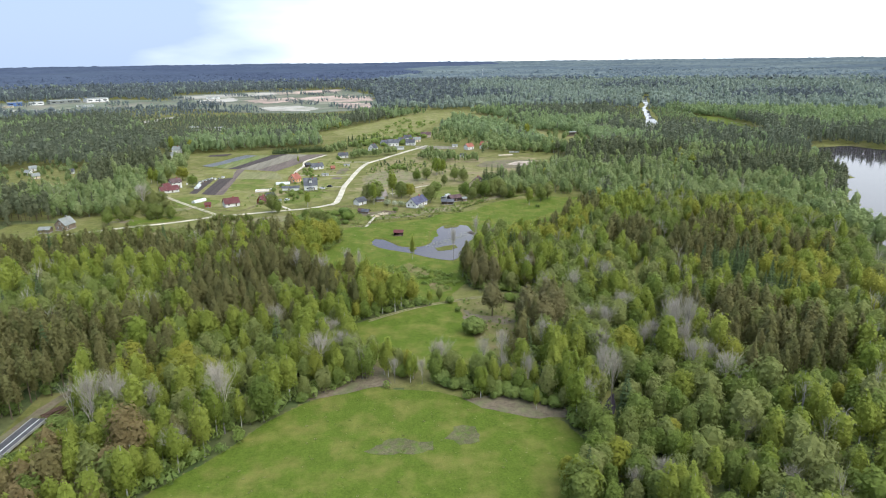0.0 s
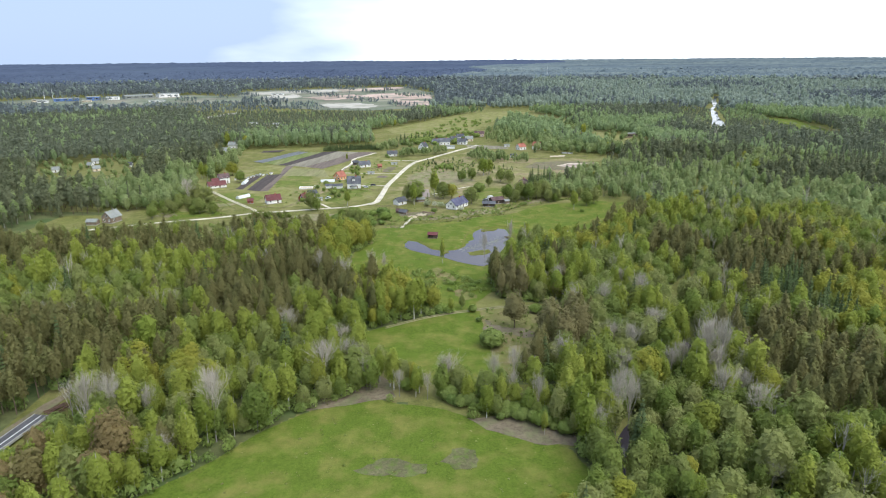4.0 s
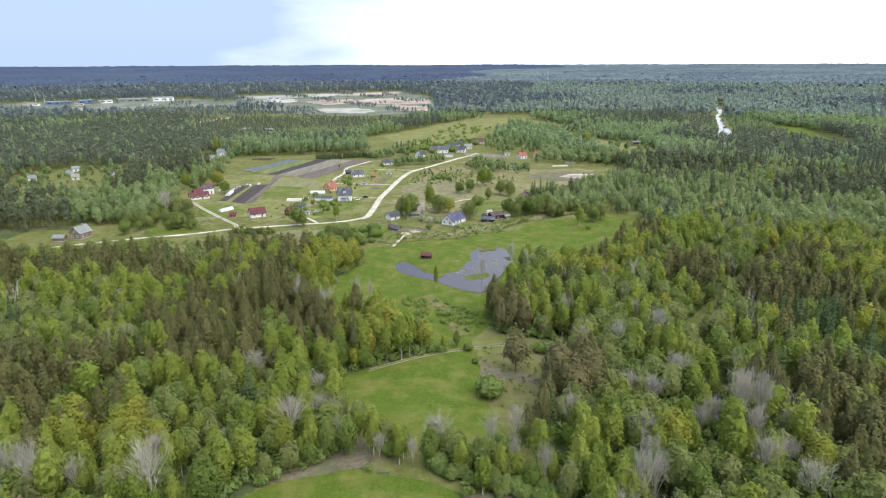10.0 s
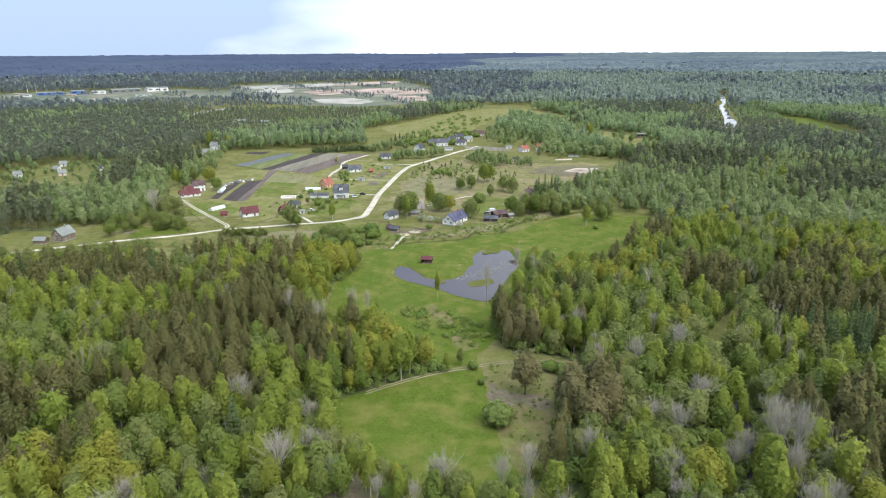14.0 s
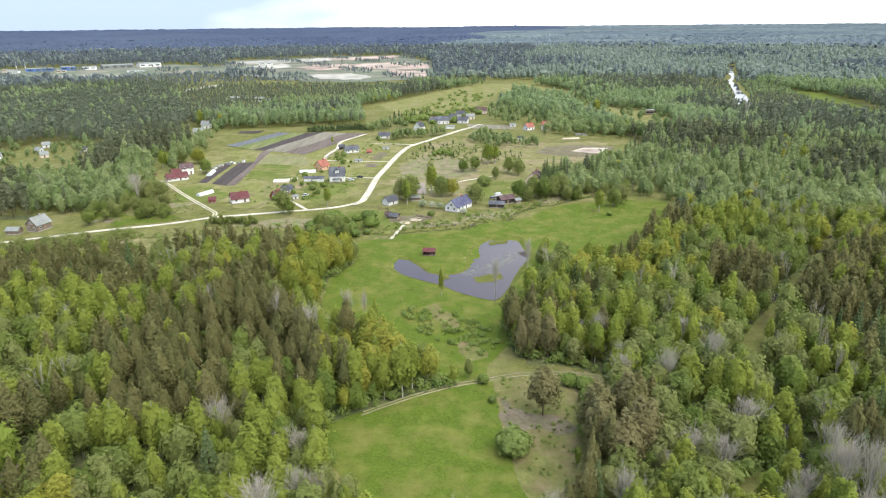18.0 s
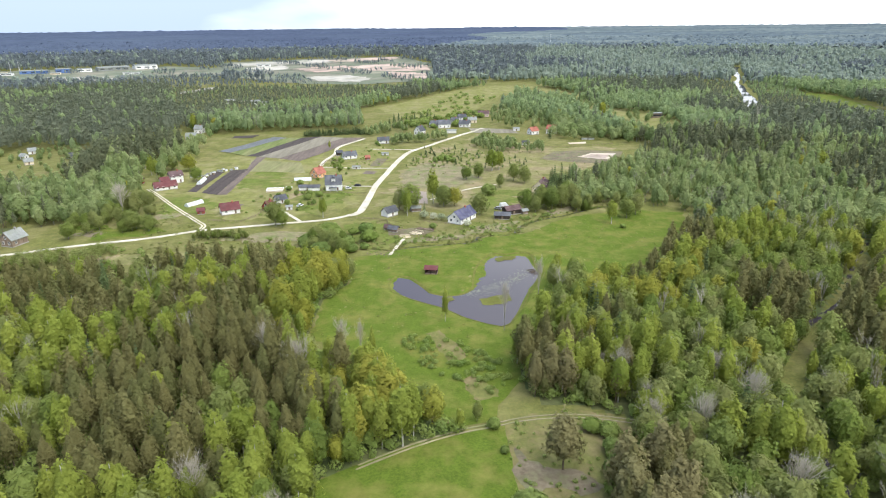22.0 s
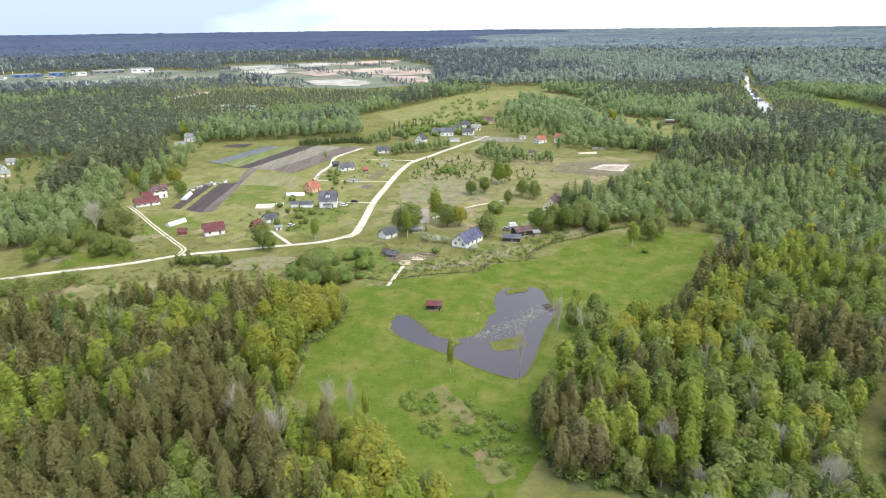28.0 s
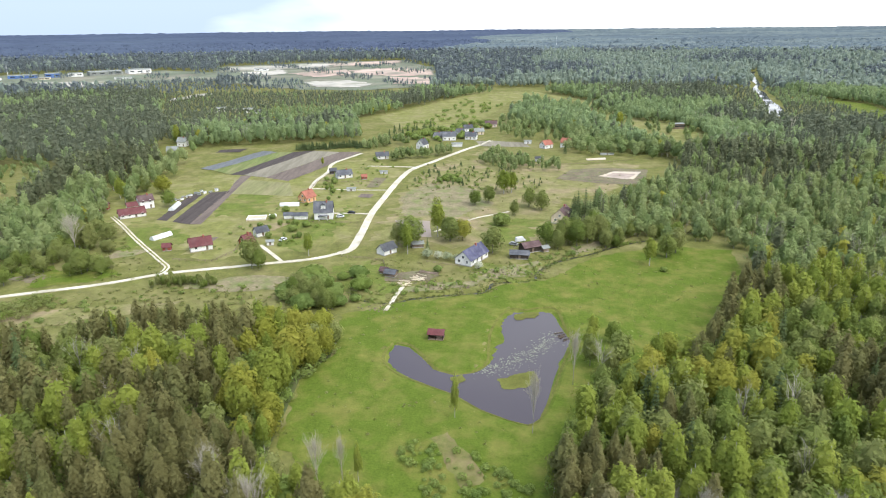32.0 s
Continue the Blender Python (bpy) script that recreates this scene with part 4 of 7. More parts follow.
def crown_points(kind, n, r):
    """Places of n sprays of leaves in a crown of height 1 and half-width 1 (x, y in half-widths), their sizes, and the way that each faces."""
    h, rad, foot, _ = KINDS[kind]
    if kind == "spruce":
        t = r.random(n) ** 0.75
        z = foot + (1 - foot) * (1 - t)
        layer = np.round(z * 13) / 13 * 0.6 + z * 0.4
        rr = (0.06 + 0.94 * t) * (0.35 + 0.65 * np.sqrt(r.random(n)))
        a = r.random(n) * 2 * np.pi
        return np.stack([rr * np.cos(a), rr * np.sin(a), layer], 1), 0.6 + 0.5 * t, np.stack([np.cos(a), np.sin(a), 0.5 + 0 * a], 1)
    # lobes, power, depth of the lobes, how far in the leaves reach
    lobes, power, swell, reach = {"pine": (46, 40, 0.6, 0.6), "openpine": (46, 34, 0.5, 0.55), "birch": (26, 20, 0.52, 0.6), "bush": (14, 12, 0.25, 0.35)}.get(kind, (24, 15, 0.5, 0.5))
    d = r.normal(size=(n, 3))
    d[:, 2] = np.where(d[:, 2] < 0, d[:, 2] * 0.85, d[:, 2])
    d /= np.linalg.norm(d, axis=1)[:, None]
    c = r.normal(size=(lobes, 3)) * np.array([1, 1, 0.9])
    c /= np.linalg.norm(c, axis=1)[:, None]
    lift = np.clip(d @ c.T, 0, 1) ** power * r.uniform(0.5, 1.0, lobes)
    R = (0.8 if kind in ("pine", "bush") else 0.68) + swell * lift.max(1)
    rho = R * (1 - reach * r.random(n) ** 2.2) * np.where(r.random(n) < 0.1, 1.14, 1.0)
    face = d + 0.9 * (np.clip(lift, 0, 1) @ c) * 0.5
    z = d[:, 2] * rho
    w = {"pine": 0.9 - 0.58 * np.clip(z, -1, 1), "birch": 1.0 - 0.26 * np.clip(z, -1, 1), "openpine": 0.98 - 0.28 * np.clip(z, -1, 1)}.get(kind, 1.0 - 0.1 * z)
    mid, half = 0.5 * (1 + foot), 0.5 * (1 - foot)
    p = np.stack([d[:, 0] * rho * w, d[:, 1] * rho * w, mid + half * z / 1.06], 1)
    return p, np.ones(n), face


def twigs(n, r):
    """A leafless crown: limbs that fork three times, as slivers that thin out to their tips."""
    h, rad, foot, _ = KINDS["bare"]
    out = []

    def fork(p, d, ln, w, level):
        q = p + d * ln
        s = np.cross(d, r.normal(size=3)); s *= w / (np.linalg.norm(s) + 1e-6)
        out.append((p - s, p + s, q))
        if level == 0:
            return
        for k in range(4 if level > 1 else 5):
            t = 0.35 + 0.6 * (k + r.random()) / 5
            e = d + r.normal(size=3) * 0.33 + np.array([0, 0, 0.16])
            fork(p + d * ln * t, e / np.linalg.norm(e), ln * (0.42 + 0.2 * r.random()), w * 0.55, level - 1)

    k = max(3, n // 34)
    for i in range(k):
        z0 = h * (foot + 0.42 * (i / k))
        a = i * 2.4 + r.random()
        tilt = 0.13 + 0.2 * (1 - i / k) + 0.08 * r.random()
        d = np.array([math.cos(a) * tilt, math.sin(a) * tilt, 1.0])
        fork(np.array([0, 0, z0]), d / np.linalg.norm(d), (h - z0) * (0.62 + 0.22 * r.random()), 0.075, 3 if n > 500 else 2)
    return np.array(out)


def core(kind, r):
    """Triangles of the dense heart of a crown, lumpy and smaller than its outline."""
    h, rad, foot, _ = KINDS[kind]
    if kind in ("pine", "spruce"):
        n, lo = 7, foot + 0.06
        ring = np.array([(0.62 * rad * math.cos(6.283 * i / n) * r.uniform(0.7, 1.15), 0.62 * rad * math.sin(6.283 * i / n) * r.uniform(0.7, 1.15), h * (lo + 0.08 * r.random())) for i in range(n)])
        mid = ring * np.array([0.72, 0.72, 1]) + np.array([0, 0, (0.86 - lo) * h * 0.5]) if kind == "pine" else ring * np.array([0.5, 0.5, 1]) + np.array([0, 0, (0.9 - lo) * h * 0.5])
        top = np.array([0, 0, 0.95 * h])
        out = []
        for i in range(n):
            j = (i + 1) % n
            out += [(ring[i], ring[j], mid[j]), (ring[i], mid[j], mid[i]), (mid[i], mid[j], top)]
        return np.array(out)
    bm = bmesh.new()
    bmesh.ops.create_icosphere(bm, subdivisions=1, radius=1.0)
    c = 0.5 * (1 + foot)
    for v in bm.verts:
        v.co *= r.uniform(0.62, 0.98)
    out = np.array([[v.co[:] for v in f.verts] for f in bm.faces])
    bm.free()
    out = out * np.array([0.82 * rad, 0.82 * rad, 0.5 * h * (1 - foot)])
    out[..., :2] *= (1.08 - 0.22 * out[..., 2:] / h)
    return out + np.array([0, 0, c * h])


def crown(kind, n, size, r, solid=False):
    """Triangles (n, 3, 3) of a crown in metres."""
    if kind == "bare":
        return twigs(n, r)
    if solid:
        return np.concatenate([core(kind, r), crown(kind, n, size, r)])
    h, rad, _, _ = KINDS[kind]
    p, s, away = crown_points(kind, n, r)
    p = p * np.array([rad, rad, h])
    a = r.normal(size=(n, 3)); a /= np.linalg.norm(a, axis=1)[:, None]
    out = away / (np.linalg.norm(away, axis=1)[:, None] + 1e-6) + 0.32 * r.normal(size=(n, 3)) + np.array([0, 0, 0.25])
    a = np.cross(a, out); a /= np.linalg.norm(a, axis=1)[:, None]
    b = np.cross(out, a); b /= np.linalg.norm(b, axis=1)[:, None]
    if kind == "spruce":
        rad_dir = np.stack([p[:, 0], p[:, 1], -0.5 * np.hypot(p[:, 0], p[:, 1]) - 0.1], 1)
        a = rad_dir / np.linalg.norm(rad_dir, axis=1)[:, None] + 0.25 * a
    L = (size * s * (0.65 + 0.7 * r.random(n)))[:, None]
    return np.stack([p - a * L * 0.6 - b * L * 0.35, p + b * L * (0.5 + 0.4 * r.random((n, 1))), p + a * L * 0.75 - b * L * 0.2], 1)


def stem(kind, sides, r, limbs=0):
    """Triangles of a tapered trunk, leaning a little, with some limbs."""
    h, rad, foot, _ = KINDS[kind]
    top = h * {"pine": 0.93, "spruce": 0.95, "birch": 0.9, "bare": 0.95}.get(kind, 0.72)
    r0 = 0.0105 * h + 0.02
    lean = r.normal(size=2) * 0.015 * h
    rods = [((0, 0, -0.3), (lean[0] * 0.5, lean[1] * 0.5, top * 0.5), r0, r0 * 0.65), ((lean[0] * 0.5, lean[1] * 0.5, top * 0.5), (lean[0], lean[1], top), r0 * 0.65, r0 * 0.2)]
    for i in range(limbs):
        z = h * (foot + (0.8 - foot) * (i + r.random()) / limbs)
        a = i * 2.4 + r.random()
        ln = rad * 0.85 * (1.1 - 0.6 * z / h)
        rods.append(((0, 0, z), (ln * math.cos(a), ln * math.sin(a), z + ln * 0.75), r0 * 0.22, r0 * 0.06))
    out = []
    for p, q, ra, rb in rods:
        p, q = np.array(p, float), np.array(q, float)
        d = (q - p) / np.linalg.norm(q - p)
        u, v = np.array([1.0, 0, 0]), np.array([0, 1.0, 0])
        for k in range(sides):
            c0, s0, c1, s1 = (f(2 * math.pi * j / sides) for j in (k, k + 1) for f in (math.cos, math.sin))
            A, B = p + ra * (c0 * u + s0 * v), p + ra * (c1 * u + s1 * v)
            C, D = q + rb * (c1 * u + s1 * v), q + rb * (c0 * u + s0 * v)
            out += [(A, B, C), (A, C, D)]
    return np.array(out)


# sites of the woods' stands; each place takes the kind of stand that lies nearest
STANDS = {
    "pine": [(-163, 327), (-104, 310), (-69, 305), (-91, 259), (-69, 264), (-57, 230), (-73, 232), (-44, 261), (-112, 216), (-131, 214), (-120, 188), (-171, 336), (-139, 323), (-113, 306), (-72, 317), (-63, 286), (-84, 270), (-82, 246), (-40, 249), (-31, 249), (-86, 232), (-63, 232), (-94, 227), (-72, 218), (-81, 204), (-92, 348), (-74, 348), (-91, 311), (-66, 311), (-74, 289), (-62, 277), (-52, 282), (-92, 275), (-231, 397), (-181, 320), (-102, 196), (-126, 170), (-131, 152), (-121, 202), (-122, 345), (-134, 338), (-106, 352), (-150, 340)],
    "pine_east": [(152, 277), (105, 206), (121, 199), (103, 178), (112, 200), (101, 167), (111, 169), (19, 277), (87, 363), (97, 363), (106, 310), (124, 294), (128, 285), (162, 333), (72, 351), (93, 369), (90, 380), (211, 626), (313, 728), (411, 837), (228, 584), (262, 543), (311, 707), (291, 506), (37, 213), (40, 224), (-333, 699), (-251, 535), (-414, 891), (-274, 858), (-137, 807), (-306, 604), (-300, 520), (-245, 620), (-330, 450)],
    "birch": [(-155, 282), (-134, 287), (-116, 270), (-45, 235), (-97, 219), (-82, 213), (-68, 211), (-105, 190), (-83, 170), (-73, 166), (-47, 191), (-75, 155), (-64, 157), (-49, 155), (-59, 141), (-85, 137), (-64, 131), (-119, 286), (-97, 326), (-93, 306), (-109, 243), (-110, 255), (-13, 232), (-62, 212), (-45, 227), (-37, 227), (-86, 201), (-38, 206), (-90, 320), (-105, 323), (-87, 291), (-101, 291), (-47, 279), (-33, 273), (-203, 534), (-182, 852), (-110, 848), (-120, 742), (-90, 762), (-150, 732), (-60, 785)],
    "birch_east": [(70, 297), (56, 192), (116, 248), (118, 161), (100, 131), (48, 123), (58, 118), (38, 262), (75, 269), (110, 255), (95, 351), (119, 364), (38, 295), (55, 279), (109, 525), (176, 498), (236, 551), (184, 676), (174, 430), (146, 430), (192, 444), (269, 432), (132, 463), (254, 561)],
    "alder": [(-156, 261), (-125, 238), (-66, 178), (-37, 182), (-56, 159), (-47, 147), (46, 208), (58, 217), (76, 220), (93, 224), (140, 197), (85, 169), (56, 158), (71, 157), (69, 170), (88, 165), (79, 144), (56, 141), (100, 153), (100, 142), (36, 125), (56, 127), (71, 134), (71, 119), (81, 116), (-120, 329), (-99, 249), (-125, 266), (-50, 249), (-46, 204), (-69, 199), (54, 222), (58, 210), (72, 216), (-116, 317), (-61, 323), (-200, 445), (-198, 473), (-209, 462)],
    "alder_east": [(70, 254), (90, 276), (96, 258), (199, 313), (207, 289), (192, 255), (56, 286), (62, 277), (41, 237), (106, 348), (86, 295), (92, 285), (129, 348), (141, 347), (86, 249), (77, 249), (101, 262), (93, 237), (56, 319), (84, 336), (86, 322), (36, 322), (32, 300), (59, 291), (67, 283), (76, 291), (85, 283), (77, 298), (141, 525), (259, 715), (103, 457), (163, 447), (122, 455), (210, 401), (239, 333), (242, 362)],
    "bare": [(-32, 225), (-54, 184), (-53, 205), (-32, 198), (-89, 162), (74, 199), (79, 190), (78, 166), (45, 173), (52, 169), (43, 154), (89, 143), (-52, 240), (-30, 218), (-30, 208), (182, 389), (104, 234), (72, 227), (83, 218)],
    "ochre": [(-48, 303), (-31, 283), (-14, 250), (-22, 232), (-86, 188), (-72, 179), (180, 315), (164, 258), (159, 229), (-57, 335), (-55, 306), (-24, 255), (77, 328), (177, 355), (-62, 348), (-48, 336), (-50, 323), (-51, 295), (51, 322), (65, 319)],
    "spruce": [(135, 270), (127, 247), (-103, 343), (49, 290), (172, 570), (288, 430), (273, 662), (315, 591)],
    "copper": [(-93, 142), (-77, 138), (-93, 132)],
}
MIX = {   # who else grows in a stand
    "pine": (("pine", 0.86), ("birch", 0.08), ("alder", 0.04), ("spruce", 0.02)),
    "birch": (("birch", 0.66), ("alder", 0.2), ("bare", 0.04), ("pine", 0.07), ("ochre", 0.03)),
    "alder": (("alder", 0.8), ("birch", 0.12), ("bare", 0.045), ("spruce", 0.02), ("ochre", 0.015)),
    "bare": (("bare", 0.15), ("birch", 0.42), ("alder", 0.43)),
    "ochre": (("ochre", 0.6), ("birch", 0.18), ("alder", 0.16), ("pine", 0.06)),
    "spruce": (("spruce", 0.5), ("pine", 0.12), ("alder", 0.38)),
    "copper": (("copper", 0.4), ("birch", 0.45), ("alder", 0.15)),
    "leafy": (("alder", 0.55), ("birch", 0.42), ("spruce", 0.03)),
    "far_left": (("pine", 0.62), ("spruce", 0.28), ("birch", 0.1)),
    "far_right": (("alder", 0.48), ("pine", 0.1), ("spruce", 0.07), ("birch", 0.35)),
}
for side in ("pine", "birch", "alder"):
    MIX[side + "_east"] = MIX[side]
LINES = [(CREEK, 3.5), (STREAM_R, 0.9), (RIVER_LINE, 9), ([(41, 146), (44, 156), (49, 168)], 3.4), ([(84, 222), (90, 262), (97, 274), (130, 314), (168, 359), (186, 390)], 3.2)]
ROAD_LINES = [([(-50, 441), (-83, 425), (-120, 414), (-157, 396), (-205, 376), (-240, 362)], 5), ([(-118, 150), (-113, 175), (-106, 196), (-98, 212), (-92, 226)], 3.6)]


def wooded(x, y):
    ok = np.ones(x.shape, bool)
    clump = np.sin(x * 0.031 + 1) * np.sin(y * 0.023) + 0.5 * np.sin(x * 0.07 + y * 0.05) > 0.5
    for p in OPEN + [HAMLET, GLADE, BRIDGE_GAP, MOOR, RIDE_FAR]:
        hit = inside(p, x, y)
        ok &= ~(hit & ~clump) if p is SAND_FAR or p is MOOR or p is FACTORY else ~hit
    for line, w in LINES + ROAD_LINES:
        ok &= off_line(line, x, y) > w
    return ok


def scatter(x0, x1, y0, y1, step, r):
    gx, gy = np.meshgrid(np.arange(x0, x1, step), np.arange(y0, y1, step))
    gx = gx + r.uniform(-0.45, 0.45, gx.shape) * step
    gy = gy + r.uniform(-0.45, 0.45, gy.shape) * step
    return gx.ravel(), gy.ravel()


def kinds_at(x, y, r):
    sites = np.array([(*p, i) for i, k in enumerate(STANDS) for p in STANDS[k]])
    names = list(STANDS)
    jx = x + 4 * np.sin(y * 0.13) + r.normal(size=x.shape) * 2.5
    jy = y + 4 * np.sin(x * 0.11) + r.normal(size=x.shape) * 2.5
    best, near = np.zeros(x.shape, int), np.full(x.shape, 1e9)
    for sx, sy, i in sites:
        d = np.hypot(jx - sx, jy - sy)
        m = d < near
        near[m], best[m] = d[m], int(i)
    stand = np.array(names, dtype=object)[best]
    far = near > 130
    stand[far & (x < 0.2 * (y - 80) - 150)] = "far_left"
    stand[far & (x >= 0.2 * (y - 80) - 150)] = "far_right"
    # dark blocks of conifers among the leafy woods
    block = np.sin(x * 0.011 + y * 0.004) + np.sin(y * 0.013 - x * 0.006 + 2) + 0.25 * r.normal(size=x.shape)
    stand[(stand == "far_right") & (block > 1.05)] = "far_left"
    stand[(stand == "far_right") & (block < -0.1)] = "leafy"
    stand[(stand == "far_left") & (block < -1.25)] = "far_right"
    deep = np.hypot(x, y - 80) > 1750
    stand[deep & (x < 0.12 * y)] = "far_left"
    out = np.empty(x.shape, dtype=object)
    u = r.random(x.shape)
    for s, mix in MIX.items():
        lo = 0.0
        for k, w in mix:
            out[(stand == s) & (u >= lo) & (u < lo + w + 1e-6)] = k
            lo += w
    return out


def place(temps, xs, ys, scale, spin, r, wide=None):
    """Copies of template triangles at many places, as one array, and a tint for each."""
    pick = r.integers(0, len(temps), len(xs))
    tris, tints = [], []
    wide = scale if wide is None else wide
    zs = lie(xs, ys)
    tint = r.random(len(xs))
    for i, t in enumerate(temps):
        m = np.nonzero(pick == i)[0]
        if not len(m):
            continue
        c, s = np.cos(spin[m])[:, None, None], np.sin(spin[m])[:, None, None]
        w = wide[m][:, None, None]
        X = (c * t[None, :, :, 0] - s * t[None, :, :, 1]) * w + xs[m][:, None, None]
        Y = (s * t[None, :, :, 0] + c * t[None, :, :, 1]) * w + ys[m][:, None, None]
        Z = t[None, :, :, 2] * scale[m][:, None, None] + zs[m][:, None, None]
        tris.append(np.stack([X, Y, Z], -1).reshape(-1, 3, 3))
        tints.append(np.repeat(tint[m], len(t)))
    return np.concatenate(tris), np.concatenate(tints)


WOOD_WORDS = {"pine": "tall brown-green pines", "spruce": "dark narrow spruces", "birch": "light green birches with white stems", "alder": "grey-green alders",
              "ochre": "yellow-green young oaks", "bare": "leafless grey trees", "copper": "reddish young maples"}
WOOD_KINDS = tuple(WOOD_WORDS)


def sizes(x, y, r, size_up=1.0):
    """Heights of trees against their kind's usual height."""
    sc = np.clip(r.normal(1.0, 0.21, len(x)), 0.5, 1.6) * size_up * np.where((y > 425) & (y < 600) & (x > 20), 0.82, 1.0)
    for zone in YOUNG:
        sc = np.where(inside(zone, x, y), sc * 0.5, sc)
    return sc


def plant(ring, x, y, leaves, size, trunk_sides, seed, size_up=1.0, distant="", kinds=None, dense=False):
    r = np.random.default_rng(seed)
    kinds = kinds_at(x, y, r) if kinds is None else kinds
    for k in WOOD_KINDS:
        m = kinds == k
        if not m.any():
            continue
        xs, ys = x[m], y[m]
        n = int(leaves * {"spruce": 0.85, "bare": 0.5, "pine": 0.95}.get(k, 1.0))
        temps = [crown(k, max(8, n), size, r, dense or bool(distant)) for _ in range(5)]
        sc = sizes(xs, ys, r, size_up)
        wide = sc * r.uniform(0.85, 1.2, len(xs)) * (size_up ** 0.6)
        spin = r.random(len(xs)) * 6.28
        wood = new(k + "_wood", None)
        tagged(wood, f"{ring} woodland of {WOOD_WORDS[k]}", "woodland", kind="stuff")
        tris, tint = place(temps, xs, ys, sc, spin, np.random.default_rng(seed + 1), wide)
        leaf = LEAF[k]
        # mid and far rings take the leaf colours that have haze painted in
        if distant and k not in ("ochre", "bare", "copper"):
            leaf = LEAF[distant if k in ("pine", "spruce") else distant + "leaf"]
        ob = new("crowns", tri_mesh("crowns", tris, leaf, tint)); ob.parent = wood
        tagged(ob, kind="stuff")
        if trunk_sides:
            tr, _ = place([stem(k, trunk_sides, r, 5 if k == "bare" else 0)], xs, ys, sc, spin, np.random.default_rng(seed + 1), sc)
            ob = new("trunks", tri_mesh("trunks", tr, M[KINDS[k][3]])); ob.parent = wood
            tagged(ob, kind="stuff")


NEAR_COUNT = {"pine": 280, "spruce": 40, "bare": 50, "copper": 14, "birch": 230, "alder": 130, "ochre": 80}
WOODS_NEAR = {}      # trees of the near woods that stand as things of their own


def woods():
    r = np.random.default_rng(21)
    # near woods: conifers stand closer than broad-leaved trees
    for step, grown_kinds, seed in ((3.9, ("pine", "spruce", "bare", "copper"), 31), (4.6, ("birch", "alder", "ochre"), 33)):
        x, y = scatter(-215, 225, 60, 400, step, r)
        keep = wooded(x, y) & (np.abs(x) < 45 + 0.62 * (y - 10)) & ~((y < 118) & (np.abs(x + 20) < 60))
        x, y = x[keep], y[keep]
        kinds = kinds_at(x, y, r)
        mine = np.isin(kinds.astype(str), grown_kinds)
        x, y, kinds = x[mine], y[mine], kinds[mine]
        # those of the stretch that the path comes nearest to
        order = np.argsort(np.hypot(x * 1.1, np.clip(y - 215, 0, None) + 0.4 * np.clip(215 - y, 0, None)))
        alone = np.zeros(len(x), bool)
        for k in grown_kinds:
            pick = order[kinds[order] == k][:NEAR_COUNT[k]]
            alone[pick] = True
            WOODS_NEAR[k] = (x[pick], y[pick], sizes(x[pick], y[pick], r), r.uniform(0.85, 1.2, len(pick)))
        plant("near", x[~alone], y[~alone], 400, 0.62, 3, seed, kinds=kinds[~alone], dense=True)
    # shrubs along the edges of the woods
    xs, ys = scatter(-200, 200, 90, 410, 2.6, r)
    edge = np.full(xs.shape, 1e9)
    for p in (MEADOW_A, MEADOW_B, CORRIDOR, GLADE):
        edge = np.minimum(edge, np.abs(off_line(p + p[:1], xs, ys)))
    keep = wooded(xs, ys) & (edge < 7) & (r.random(xs.shape) < 0.45)
    xs, ys = xs[keep], ys[keep]
    sc = r.uniform(0.5, 1.5, len(xs))
    tris, tint = place([crown("bush", 80, 0.6, r) for _ in range(5)], xs, ys, sc, r.random(len(xs)) * 6.28, r)
    tagged(new("undergrowth", tri_mesh("undergrowth", tris, LEAF["bush"], tint)), "low green undergrowth along the woods' edges", "undergrowth", kind="stuff")
    # low growth under and between the near trees
    xs, ys = scatter(-150, 160, 110, 330, 4.2, r)
    keep = wooded(xs, ys) & (np.abs(xs) < 40 + 0.62 * (ys - 10)) & (r.random(xs.shape) < 0.7)
    xs, ys = xs[keep], ys[keep]
    sc = r.uniform(0.6, 1.7, len(xs))
    tris, tint = place([crown("bush", 46, 0.95, r) for _ in range(5)], xs, ys, sc, r.random(len(xs)) * 6.28, r)
    tagged(new("understorey", tri_mesh("understorey", tris, LEAF["bush"], tint)), "green saplings and shrubs under the trees", "undergrowth", kind="stuff")
    # middle distance
    x, y = scatter(-900, 900, 240, 1150, 5.6, r)
    core = (x > -215) & (x < 225) & (y < 400)
    keep = wooded(x, y) & ~core & (np.hypot(x, y - 80) < 1150) & (np.abs(x) < 130 + 0.74 * (y - 10))
    near = np.hypot(x, y - 80) < 620
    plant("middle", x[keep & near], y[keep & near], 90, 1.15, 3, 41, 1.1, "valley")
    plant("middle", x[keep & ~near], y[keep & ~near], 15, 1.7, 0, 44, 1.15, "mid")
    # far
    x, y = scatter(-1850, 1850, 600, 2270, 9.5, r)
    d = np.hypot(x, y - 80)
    keep = wooded(x, y) & (d >= 1150) & (d < 2180) & (np.abs(x) < 130 + 0.78 * y)
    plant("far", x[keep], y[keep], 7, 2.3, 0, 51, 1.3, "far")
    # farther still the tree tops close into one rough canopy
    for step, r0, r1 in ((10.0, 2080, 2900), (19.0, 2820, 4690)):
        gx, gy = np.meshgrid(np.arange(-3900, 3900, step), np.arange(600, 4760, step))
        gx, gy = gx + r.uniform(-0.4, 0.4, gx.shape) * step, gy + r.uniform(-0.4, 0.4, gy.shape) * step
        gz = lie(gx, gy) + 12.5 + r.normal(size=gx.shape) * (2.9 if step < 15 else 1.6) + 2.0 * np.sin(gx * 0.006) * np.sin(gy * 0.011)
